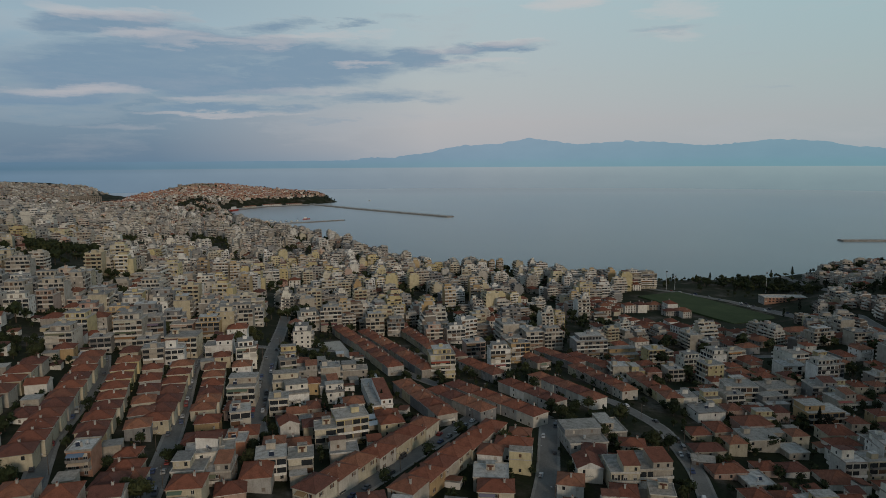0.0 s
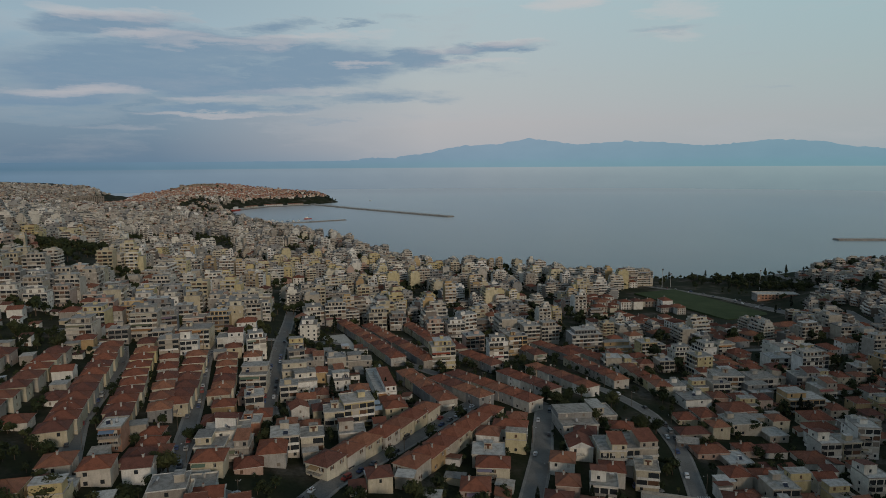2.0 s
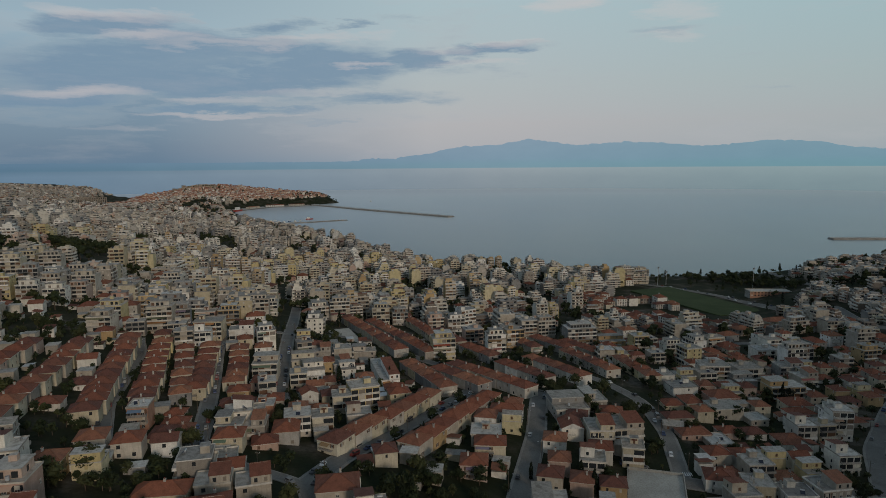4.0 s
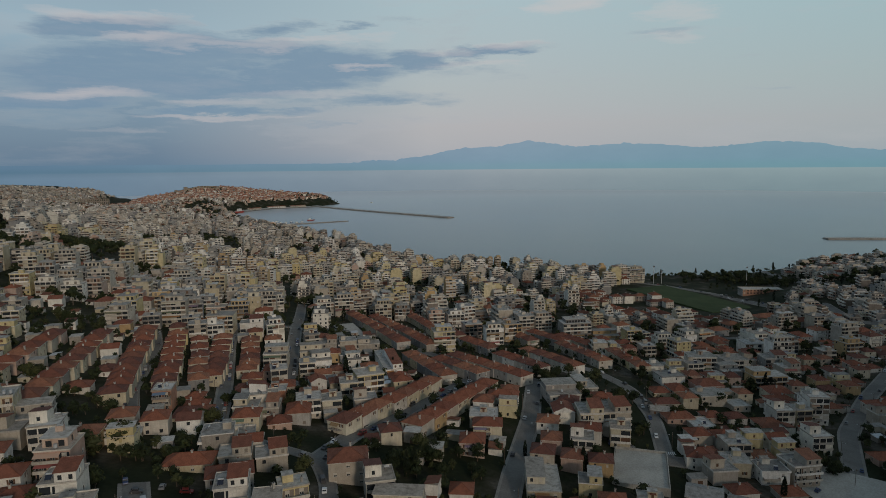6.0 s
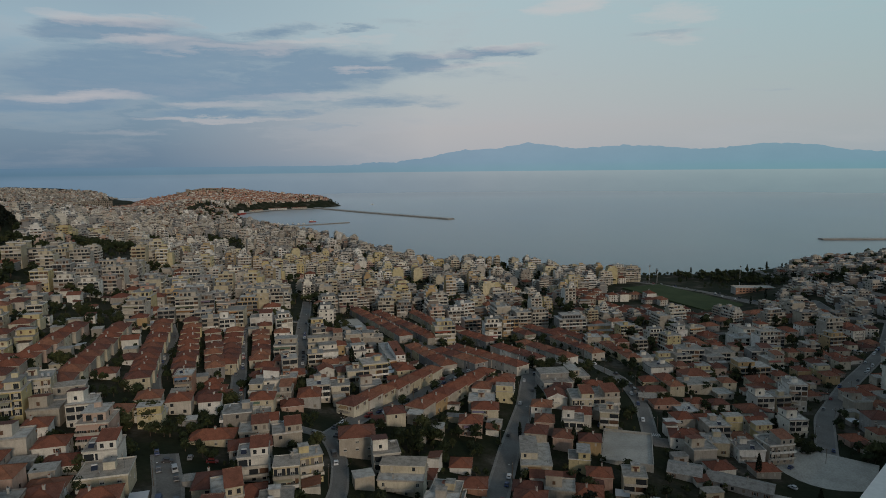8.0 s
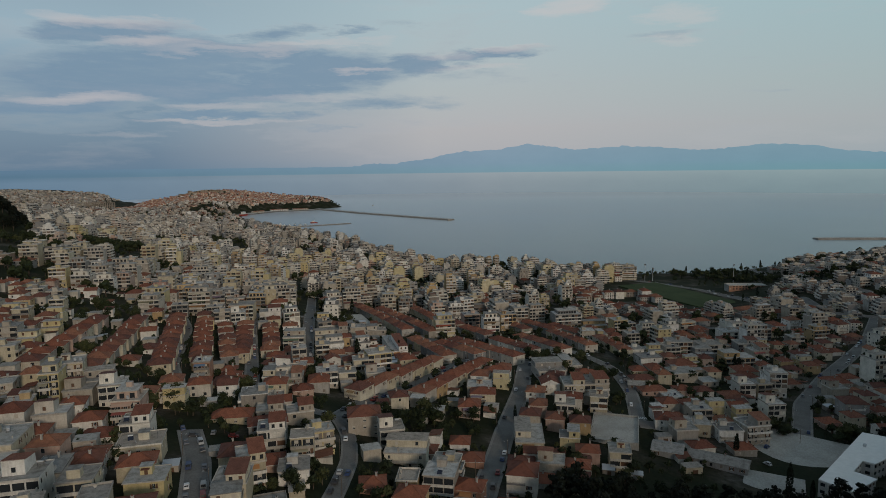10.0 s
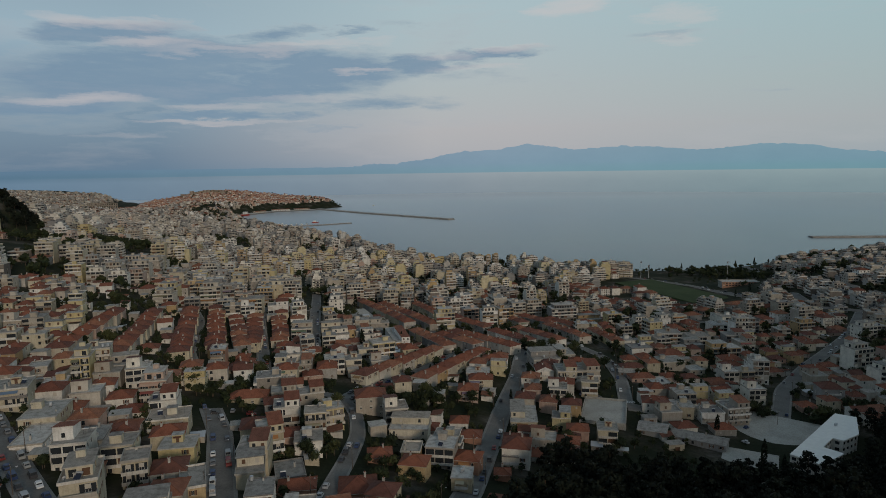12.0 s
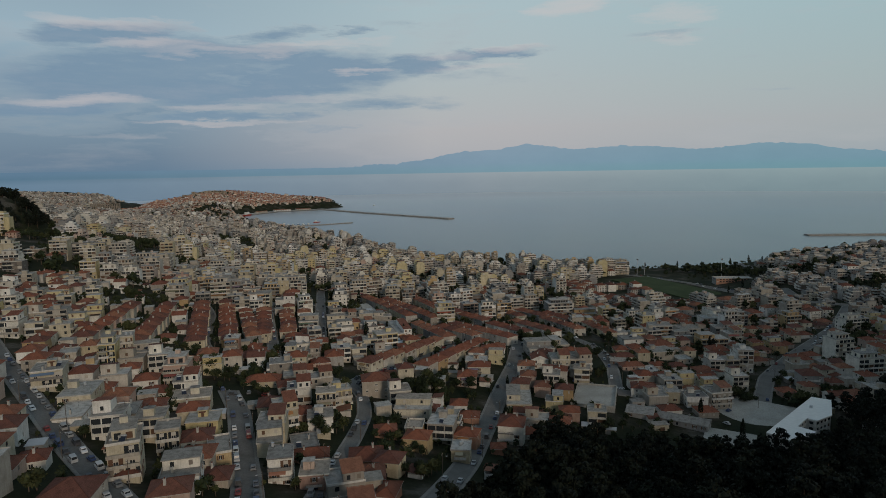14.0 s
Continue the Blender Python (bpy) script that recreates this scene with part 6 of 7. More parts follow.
def mole(name, line, width, height, label):
    s = Shape()
    pts = [Vector((*p, 0)) for p in line]
    r = random.Random(len(line) + int(line[0][0]))
    for p, q in zip(pts[:-1], pts[1:]):
        l = (q - p).length
        u = (q - p).normalized()
        nrm = Vector((-u.y, u.x, 0))
        k = max(1, int(l / 12))
        for i in range(k):
            a, b = p + u * (l * i / k), p + u * (l * (i + 1) / k)
            h = Vector((0, 0, height))
            w0, w1 = nrm * width * 0.5, nrm * width * 0.85
            j = [nrm * r.uniform(-1.2, 1.2) for _ in range(2)]
            s.face((a - w0 + h, b - w0 + h, b + w0 + h, a + w0 + h), QUAY)
            s.face((a - w1 - h + j[0], b - w1 - h + j[1], b - w0 + h, a - w0 + h), ROCK)
            s.face((a + w0 + h, b + w0 + h, b + w1 - h + j[1], a + w1 - h + j[0]), ROCK)
        for e, sg in ((p, -1), (q, 1)):
            h = Vector((0, 0, height))
            f = [e - nrm * width * 0.85 - h + u * sg * 4, e + nrm * width * 0.85 - h + u * sg * 4, e + nrm * width * 0.5 + h, e - nrm * width * 0.5 + h]
            s.face(f if sg > 0 else f[::-1], ROCK)
    thing(name, s.mesh(name), Matrix.Identity(4), label, "breakwater")


mole("breakwater", [(-585, 2915), (-330, 2600), (35, 2195)], 26, 4.5, "long stone harbour breakwater reaching into the sea")
mole("breakwater", [(935, 1480), (1300, 1452), (1700, 1430)], 20, 3.6, "low rock breakwater off the shore")
mole("pier", [(-520, 1990), (-420, 2035), (-318, 2105)], 14, 2.6, "concrete pier with a rounded end")
mole("quay", [(-845, 2600), (-770, 2795), (-600, 2890)], 60, 3.0, "broad concrete quay under the old town")


def warehouse(x, y, w, d, rot, colour):
    s = Shape()
    h = 7.0
    facade(s, (-w / 2, -d / 2), (w / 2, -d / 2), 0.2, 2, int(w / 8), WALLS[colour], 0.2, 2.6, 1.8, 0.6)
    facade(s, (w / 2, -d / 2), (w / 2, d / 2), 0.2, 2, 1, WALLS[colour])
    facade(s, (w / 2, d / 2), (-w / 2, d / 2), 0.2, 2, 0, WALLS[colour])
    facade(s, (-w / 2, d / 2), (-w / 2, -d / 2), 0.2, 2, 1, WALLS[colour])
    ob = thing("warehouse", s.mesh("warehouse"), pose(x, y, 3.0, 0, 0, rot), "long pale harbour shed with a low roof on the quay", "warehouse", "harbour sheds")
    me, _ = sloped_roof(w, d, 0.2 + 2 * STOREY, "gable", 2.2)
    r = part("roof", me, ob)


for x, y, w, rot in ((-800, 2690, 70, 66), (-735, 2800, 80, 30), (-650, 2850, 70, 28)):
    warehouse(x, y, w, 16, rot, rng.choice(("beige", "white")))


def boat(x, y, l, rot, hull, name="fishing_boat", label="small fishing boat with a white cabin on the water"):
    s = Shape()
    w, h = l * 0.28, l * 0.12
    ring = [(-l / 2, -w / 2), (l * 0.2, -w / 2), (l / 2, 0), (l * 0.2, w / 2), (-l / 2, w / 2)]
    low = [(a * 0.9, b * 0.7) for a, b in ring]
    for i in range(5):
        j = (i + 1) % 5
        s.face(((*low[i], -0.5), (*low[j], -0.5), (*ring[j], h), (*ring[i], h)), hull)
    s.face([(*p, h) for p in ring], SHUTTER_PALE)
    ob = thing(name, s.mesh(name), pose(x, y, 0, 0, 0, rot), label, "boat", "boats in the harbour")
    c = Shape()
    c.box(-l * 0.3, -w * 0.3, h, l * 0.05, w * 0.3, h + l * 0.16, FRAME_WHITE)
    part("cabin", c.mesh("cabin"), ob)
    m = Shape()
    m.tube((l * 0.1, 0, h), (l * 0.1, 0, h + l * 0.5), 0.12, 0.06, RAIL, 5)
    part("mast", m.mesh("mast"), ob)


HULL_RED = plain("red_hull", (0.32, 0.045, 0.03), 0.5)
HULL_BLUE = plain("blue_hull", (0.06, 0.12, 0.22), 0.5)
# First red hull stands in for a red-orange glint on the water.
for x, y, l, rot, hull in ((-450, 2150, 26, 20, HULL_RED), (-545, 2030, 16, 60, FRAME_WHITE), (-500, 2010, 14, 50, HULL_BLUE), (-475, 2045, 18, 70, FRAME_WHITE),
                           (-560, 2075, 15, 40, FRAME_WHITE), (-600, 2115, 15, 35, HULL_BLUE), (-640, 2160, 16, 30, FRAME_WHITE), (-820, 2560, 60, 75, HULL_RED),
                           (290, 1040, 12, 10, HULL_BLUE), (-350, 3180, 14, 0, FRAME_WHITE), (-530, 2055, 15, 65, FRAME_WHITE), (-515, 2062, 13, 65, FRAME_WHITE), (-498, 2068, 15, 68, HULL_BLUE), (-482, 2076, 13, 62, FRAME_WHITE),
                           (-466, 2084, 14, 66, FRAME_WHITE), (-575, 2050, 14, 55, FRAME_WHITE), (-590, 2064, 13, 52, HULL_BLUE), (-605, 2078, 15, 55, FRAME_WHITE), (-555, 2100, 14, 50, FRAME_WHITE)):
    boat(x, y, l, rot, hull)

# ---- old town on its headland ----
# Peach and pink walls also carry the headland's warm glow in their colour.
OLD_SPECS = [(9, 8, 2, "hip", "peach"), (8, 8, 3, "hip", "pink"), (10, 9, 2, "hip", "peach"), (9, 9, 3, "hip", "white"), (11, 8, 2, "hip", "peach"), (8, 9, 3, "hip", "peach"), (10, 9, 2, "hip", "white"), (9, 8, 2, "hip", "pink")]
OLD = [far_shape(*q, 120 + i, SUNLIT_TILES, False) for i, q in enumerate(OLD_SPECS)]
old = []
r8 = random.Random(8)
for i in range(2600):
    x, y = r8.uniform(-1500, -480), r8.uniform(2760, 3300)
    if (x + 1190) ** 2 / 125 ** 2 + (y - 3080) ** 2 / 60 ** 2 < 1 or inland(x, y) < 45:
        continue
    if x > -700 and r8.random() < 0.7:
        continue
    if all((x - q[1]) ** 2 + (y - q[2]) ** 2 > 110 for q in old):
        old.append((r8.choice(OLD), x, y, settle(x, y, 10, 9, 0), r8.uniform(-40, 40), r8.uniform(1.0, 1.4), r8.random()))
for i in range(1500):
    x, y = r8.uniform(-2500, -1700), r8.uniform(2850, 3600)
    if inland(x, y) > 40 and all((x - q[1]) ** 2 + (y - q[2]) ** 2 > 230 for q in old):
        old.append((r8.choice(LOW_FAR + HILL_FAR)[0], x, y, settle(x, y, 16, 13, 0), r8.uniform(-40, 40), 1.0, r8.random()))
tagged(new("old_town_houses", stamp("old_town_houses", old)), "crowded red-roofed houses of the old town on its headland", "houses", kind="stuff")


def fortress():
    ring = []
    for k in range(20):
        a = 2 * math.pi * k / 20
        ring.append((-1190 + 112 * math.cos(a), 3080 + 50 * math.sin(a)))
    s = Shape()
    for p, q in zip(ring, ring[1:] + ring[:1]):
        z0, z1 = height_fast(*p), height_fast(*q)
        s.face(((*p, z0 - 6), (*q, z1 - 6), (*q, z1 + 11), (*p, z0 + 11)), STONE)
        p2, q2 = [(-1190 + (a + 1190) * 0.97, 3080 + (b - 3080) * 0.95) for a, b in (p, q)]
        s.face(((*p, z0 + 11), (*q, z1 + 11), (*q2, z1 + 11), (*p2, z0 + 11)), STONE)
        s.face(((*q2, z1 - 6), (*p2, z0 - 6), (*p2, z0 + 11), (*q2, z1 + 11)), STONE)
    ob = thing("fortress", s.mesh("fortress"), Matrix.Identity(4), "old stone fortress wall with towers on the headland top", "fortress")
    for k, (tx, ty, r, h) in enumerate(((-1235, 3055, 10, 17), (-1085, 3060, 9, 17), (-1295, 3085, 8, 15), (-1150, 3035, 7, 15))):
        t = Shape()
        t.tube((0, 0, -6), (0, 0, h), r, r * 0.94, STONE, 12)
        t.tube((0, 0, h), (0, 0, h + 2), r * 1.05, r * 1.05, STONE, 12)
        part("tower", t.mesh("tower"), ob, tx, ty, height_fast(tx, ty))


fortress()


def aqueduct(x, y, rot, bays):
    """Two tiers of round arches, each pier and arch with its thickness."""
    s, step, t = Shape(), 9.0, 2.2
    for tier, (z0, z1, pier) in enumerate(((-8, 14, 1.6), (14, 25, 1.2))):
        for k in range(bays):
            a, b = (k - bays / 2) * step, (k + 1 - bays / 2) * step
            c, r = (a + b) / 2, step / 2 - pier
            s.box(a - pier, -t, z0, a + pier, t, z1, STONE)
            spring = z1 - r - 1.2
            arc = [(c + r * math.cos(math.pi * i / 8), spring + r * math.sin(math.pi * i / 8)) for i in range(9)]
            for (x0, q0), (x1, q1) in zip(arc[:-1], arc[1:]):
                s.face(((x1, -t, q1), (x0, -t, q0), (x0, -t, z1), (x1, -t, z1)), STONE)
                s.face(((x0, t, q0), (x1, t, q1), (x1, t, z1), (x0, t, z1)), STONE)
                s.face(((x0, -t, q0), (x1, -t, q1), (x1, t, q1), (x0, t, q0)), STONE)
        s.box(bays / 2 * step - pier, -t, z0, bays / 2 * step + pier, t, z1, STONE)
        s.box(-bays / 2 * step - pier, -t * 1.1, z1, bays / 2 * step + pier, t * 1.1, z1 + 0.6, STONE)
    thing("aqueduct", s.mesh("aqueduct"), pose(x, y, height_fast(x, y) + 2, 0, 0, rot), "old stone aqueduct with two tiers of arches", "aqueduct")


aqueduct(-1600, 2900, -8, 17)

# ---- trees ----


def crown_points(r, lobes, n):
    pts = []
    for _ in range(n):
        cx, cy, cz, rr, fl = r.choice(lobes)
        a, b = r.uniform(0, 2 * math.pi), math.acos(r.uniform(-1, 1))
        q = rr * r.uniform(0.72, 1.06)
        pts.append((cx + q * math.sin(b) * math.cos(a), cy + q * math.sin(b) * math.sin(a), cz + q * math.cos(b) * fl))
    return pts


def leaf(s, p, size, r, mat):
    u = Vector((r.gauss(0, 1), r.gauss(0, 1), r.gauss(0, 0.7))).normalized()
    v = u.orthogonal().normalized()
    w = u.cross(v)
    a = r.uniform(0, 6.28)
    v, w = (v * math.cos(a) + w * math.sin(a)) * size, (w * math.cos(a) - v * math.sin(a)) * size * 0.7
    p = Vector(p)
    s.face((p - v, p + w * 0.8 + u * size * 0.2, p + v, p - w), mat)


def core(s, x, y, z, r_, flat, r, mat):
    """The dense inside of one lobe of a crown, a rough lump under the leaves."""
    ring = [(math.cos(k * 1.2566), math.sin(k * 1.2566)) for k in range(5)]
    low = [(x + r_ * c * r.uniform(0.7, 1.0), y + r_ * q * r.uniform(0.7, 1.0), z + r_ * flat * r.uniform(-0.4, 0.2)) for c, q in ring]
    for k in range(5):
        s.face((low[k], low[(k + 1) % 5], (x, y, z + r_ * flat)), mat)
        s.face((low[(k + 1) % 5], low[k], (x, y, z - r_ * flat * 0.8)), mat)


def broad_tree(seed, h, mat, n, size, arms=7):
    r = random.Random(seed)
    t, c = Shape(), Shape()
    t.tube((0, 0, -0.6), (0.1, 0, h * 0.38), 0.035 * h * 0.8, 0.022 * h, TRUNK, 7)
    lobes = []
    for k in range(arms):
        a, q = k * 6.3 / arms + r.uniform(-0.3, 0.3), h * r.uniform(0.12, 0.25)
        z = h * r.uniform(0.40, 0.76)
        t.tube((0.1, 0, h * r.uniform(0.25, 0.36)), (q * math.cos(a), q * math.sin(a), z), 0.014 * h, 0.005 * h, TRUNK, 5)
        lobes.append((q * math.cos(a), q * math.sin(a), z, h * r.uniform(0.16, 0.25), r.uniform(0.7, 0.95)))
    lobes.append((0, 0, h * 0.76, h * 0.22, 0.8))
    for x, y, z, q, fl in lobes:
        core(c, x, y, z, q * 0.86, fl, r, mat)
    for p in crown_points(r, lobes, n):
        leaf(c, p, size * r.uniform(0.7, 1.3), r, mat)
    return t, c


def pine_tree(seed, h, n, size):
    r = random.Random(seed)
    t, c = Shape(), Shape()
    lean = r.uniform(-0.5, 0.5)
    t.tube((0, 0, -0.8), (lean, 0, h * 0.9), 0.022 * h, 0.008 * h, TRUNK, 7)
    lobes = []
    for k in range(11):
        f = 0.38 + 0.58 * k / 10
        a, q = k * 2.4 + r.uniform(-0.4, 0.4), h * (0.27 * (1.06 - f) + 0.05) * r.uniform(0.8, 1.5)
        z = h * f
        t.tube((lean * f, 0, z - 0.3), (q * math.cos(a), q * math.sin(a), z), 0.007 * h, 0.003 * h, TRUNK, 4)
        lobes.append((q * math.cos(a), q * math.sin(a), z, h * r.uniform(0.09, 0.15), 0.55))
        core(c, *lobes[-1][:3], lobes[-1][3] * 0.85, 0.55, r, LEAF_PINE)
    for p in crown_points(r, lobes, n):
        leaf(c, p, size * r.uniform(0.7, 1.3), r, LEAF_PINE)
    return t, c


def cypress_tree(seed, h, n, size):
    r = random.Random(seed)
    t, c = Shape(), Shape()
    t.tube((0, 0, -0.6), (0, 0, h * 0.3), 0.02 * h, 0.014 * h, TRUNK, 6)
    for _ in range(n):
        f = r.uniform(0.05, 1.0)
        rad = h * 0.095 * (math.sin(math.pi * min(1, f * 0.9 + 0.12)) ** 0.7) * r.uniform(0.75, 1.12)
        a = r.uniform(0, 6.283)
        leaf(c, (rad * math.cos(a), rad * math.sin(a), h * f), size, r, LEAF_CYPRESS)
    return t, c


BROAD = [broad_tree(1, 8, LEAF_BROAD, 520, 0.36), broad_tree(2, 6.5, LEAF_BROAD, 440, 0.31), broad_tree(3, 9.5, LEAF_SPRING, 540, 0.38), broad_tree(4, 5, LEAF_BROAD, 360, 0.27), broad_tree(5, 7, LEAF_BROAD, 420, 0.32)]
PINES = [pine_tree(11, 13, 420, 0.56), pine_tree(12, 11, 380, 0.52), pine_tree(13, 15, 460, 0.6), pine_tree(14, 9, 320, 0.48)]
CYPRESS = [cypress_tree(21, 14, 620, 0.5), cypress_tree(22, 11, 520, 0.45)]
TREE_MESH = {}


def tree(kind, x, y, scale=1.0, label="", category="tree", group="garden trees"):
    name = {"broad": "tree", "pine": "pine_tree", "cypress": "cypress"}[kind]
    pool = {"broad": BROAD, "pine": PINES, "cypress": CYPRESS}[kind]
    i = rng.randrange(len(pool))
    if (kind, i) not in TREE_MESH:
        TREE_MESH[kind, i] = (pool[i][0].mesh(name + "_trunk"), pool[i][1].mesh(name + "_crown"))
    a, b = TREE_MESH[kind, i]
    text = {"broad": "leafy dark green garden tree with a rounded crown", "pine": "tall dark green pine with a ragged crown", "cypress": "slim tall dark cypress"}[kind]
    ob = thing(name, a, pose(x, y, height_fast(x, y), 0, 0, rng.uniform(0, 360)) @ Matrix.Diagonal((scale, scale, scale, 1)), label or text, category, group)
    c = new("crown", b)
    c.parent = ob
    return ob


def joined(t, c, limbs=12):
    s = Shape()
    for q in (t, c):
        for f, m in list(zip(q.f, q.m))[:limbs if q is t else None]:
            s.face([q.v[i] for i in f], q.mats[m])
    return s


FAR_TREES = [joined(*broad_tree(31, 8, LEAF_BROAD, 40, 1.1, 4), 6), joined(*broad_tree(32, 6, LEAF_BROAD, 36, 0.95, 4), 6), joined(*broad_tree(33, 9, LEAF_BROAD, 44, 1.2, 4), 6), joined(*broad_tree(34, 7, LEAF_SPRING, 36, 1.0, 4), 6), joined(*cypress_tree(35, 12, 70, 1.1), 6)]
PINE_JOINED = [joined(*p) for p in PINES]
PINE_LOW = [joined(*pine_tree(51, 13, 80, 1.2)), joined(*pine_tree(52, 11, 70, 1.1)), joined(*broad_tree(53, 9, LEAF_PINE, 60, 1.1))]
BUSH = [joined(*broad_tree(41, 3.2, LEAF_BROAD, 36, 0.36, 4)), joined(*broad_tree(42, 2.6, LEAF_SPRING, 30, 0.32, 4)), joined(*broad_tree(43, 4.0, LEAF_BROAD, 44, 0.42, 4))]

# pine wood on the slope under the drone
wood = []
r5 = random.Random(5)
for _ in range(7000):
    x, y = r5.uniform(0, 290), r5.uniform(0, 215)
    if x > 0.7 * (y + 150) + 12:
        continue
    edge = y - (128 - 0.28 * max(0, x - 60) + 8 * math.sin(x / 14))
    if x < 14 + (y - 50) * 0.42 or edge > 0:
        if not (x > 206 and y < 196 and x > 222 - (y - 100) * 0.1) and not (x > 130 and (x - 184) - (y - 161) > 23):
            continue
    if any((x - a) ** 2 + (y - b) ** 2 < (c + 2) ** 2 for a, b, c in PLACED):
        continue
    if any((x - p[0]) ** 2 + (y - p[1]) ** 2 < 36 for pts, w in ROADS for p in pts[::2]):
        continue
    c45, dx, dy = 0.7071, x - 184, y - 161
    if (abs((dx + dy) * c45) < 40 and abs((dy - dx) * c45) < 14) or ((x - 150) ** 2 + (y - 178) ** 2 < 900) or ((x - 140) ** 2 + (y - 152) ** 2 < 420):
        continue
    if all((x - q[1]) ** 2 + (y - q[2]) ** 2 > 27 for q in wood):
        wood.append((r5.choice(PINE_JOINED), x, y, height_fast(x, y), r5.uniform(0, 360), r5.uniform(0.75, 1.15), r5.random()))
tagged(new("pine_wood", stamp("pine_wood", wood)), "dark green pine wood on the hillside", "pines", kind="stuff")

# wooded hill, park and ridge trees far off
far_wood = []
r6 = random.Random(6)
for _ in range(640):
    x, y = r6.uniform(-740, -490), r6.uniform(615, 850)
    if x > -496 - max(0.78 * (y - 680), 0.3 * (680 - y)) + 8 * math.sin(y / 11):
        continue
    far_wood.append((r6.choice(PINE_LOW), x, y, height_fast(x, y), r6.uniform(0, 360), r6.uniform(0.8, 1.3), r6.random()))
tagged(new("hill_wood", stamp("hill_wood", far_wood)), "dark wooded knoll above the apartment blocks", "trees", kind="stuff")


def scatter(n, x0, y0, x1, y1, pool, s0, s1, gap, seed, test=None):
    r = random.Random(seed)
    out = []
    for _ in range(n):
        x, y = r.uniform(x0, x1), r.uniform(y0, y1)
        if inland(x, y) < 6 or (test and not test(x, y)):
            continue
        if any((x - p[0]) ** 2 + (y - p[1]) ** 2 < (w / 2 + 0.8) ** 2 for pts, w in ROADS for p in pts[::2] if abs(p[0] - x) < 8):
            continue
        if gap and not is_free_wall(x, y, gap):
            continue
        out.append((r.choice(pool), x, y, height_fast(x, y), r.uniform(0, 360), r.uniform(s0, s1), r.random()))
    return out


def is_free_wall(x, y, r):
    """Free of houses, by their middle circles only."""
    i, j = int(x // CELL), int(y // CELL)
    for a in (-1, 0, 1):
        for b in (-1, 0, 1):
            for px, py, pr in GRID.get((i + a, j + b), ()):
                if pr < 9.9 and (px - x) ** 2 + (py - y) ** 2 < (pr + r) ** 2:
                    return False
    return True


r_p = random.Random(77)
park = scatter(300, 385, 800, 490, 975, FAR_TREES[:4], 0.7, 1.3, 0, 61, lambda x, y: x > 400 + (930 - y) * 0.55 and not (398 < x < 464 and 766 < y < 802))
park += scatter(70, 230, 965, 560, 1000, FAR_TREES[:4], 0.5, 0.9, 0, 62)
park += [(r_p.choice(FAR_TREES[:4]), 312 + k * 10.5 + r_p.uniform(-2.5, 2.5), 972 + r_p.uniform(-2, 2), height_fast(312 + k * 10.5, 972), r_p.uniform(0, 360), r_p.uniform(0.45, 0.75), r_p.random()) for k in range(22)]      # promenade trees
park += scatter(120, -545, 1200, -440, 1370, FAR_TREES[:4], 0.9, 1.4, 0, 63)
park += scatter(60, 455, 560, 520, 900, FAR_TREES[:4], 0.7, 1.2, 0, 64)
park += scatter(500, -560, 470, 380, 1080, FAR_TREES, 0.7, 1.2, 1.5, 65, lambda x, y: seen_from_above(x, y, 0) and not (180 < x < 450 and 560 < y < 860))
park += scatter(420, 380, 420, 800, 980, FAR_TREES, 0.7, 1.2, 1.0, 66, lambda x, y: seen_from_above(x, y, 0))
park += scatter(300, -1900, 1080, 100, 2700, FAR_TREES[:4], 0.9, 1.5, 0, 67, lambda x, y: seen_from_above(x, y, 0))
park += scatter(150, -720, 2860, -490, 3330, FAR_TREES[:4], 0.8, 1.5, 0, 73)
park += scatter(50, -1330, 3000, -1060, 3160, FAR_TREES[:4], 0.9, 1.6, 0, 74, lambda x, y: ((x + 1190) / 140) ** 2 + ((y - 3080) / 80) ** 2 < 1)
park += scatter(150, -1480, 2800, -480, 3350, FAR_TREES[:4], 0.7, 1.5, 0, 68, lambda x, y: x > -720 or y < 2850 or ((x + 1190) / 140) ** 2 + ((y - 3080) / 80) ** 2 < 1 or abs(x * 7.3 % 40) < 12)
r9 = random.Random(9)
park += [(r9.choice(FAR_TREES[:4]), x, y, height_fast(x, y), r9.uniform(0, 360), r9.uniform(0.9, 1.7), r9.random()) for x, y in GAPS]
GARDEN_SPOTS = [(x + r9.gauss(0, 5.5), y + r9.gauss(0, 5.5)) for x, y in GARDENS for _ in range(11)]
NEAR_TREES = [joined(*broad_tree(36, 8, LEAF_BROAD, 190, 0.50)), joined(*broad_tree(37, 6, LEAF_BROAD, 150, 0.42)), joined(*broad_tree(38, 7, LEAF_SPRING, 160, 0.46)), joined(*broad_tree(39, 5, LEAF_BROAD, 130, 0.38))]
park += [(r9.choice(NEAR_TREES), x, y, height_fast(x, y), r9.uniform(0, 360), r9.uniform(0.55, 1.0), r9.random()) for x, y in GARDEN_SPOTS if is_free_wall(x, y, 0.6)]
park += scatter(1150, -330, 20, 420, 480, NEAR_TREES, 0.6, 1.15, 1.2, 69, lambda x, y: seen_from_above(x, y, 0) and not (125 < x < 215 and 140 < y < 215) and not (70 < x < 104 and 180 < y < 224) and (x > -60 or noise.noise((x / 40, y / 40, 1.7)) > 0.1))
tagged(new("town_trees", stamp("town_trees", park)), "dark green trees between the far houses and in the park", "trees", kind="stuff")

gardens = scatter(2600, -330, 0, 420, 480, BUSH, 0.6, 1.5, 0.4, 71, lambda x, y: seen_from_above(x, y, 0) and y > 10 and not (135 < x < 205 and 150 < y < 212) and not (72 < x < 102 and 182 < y < 222))
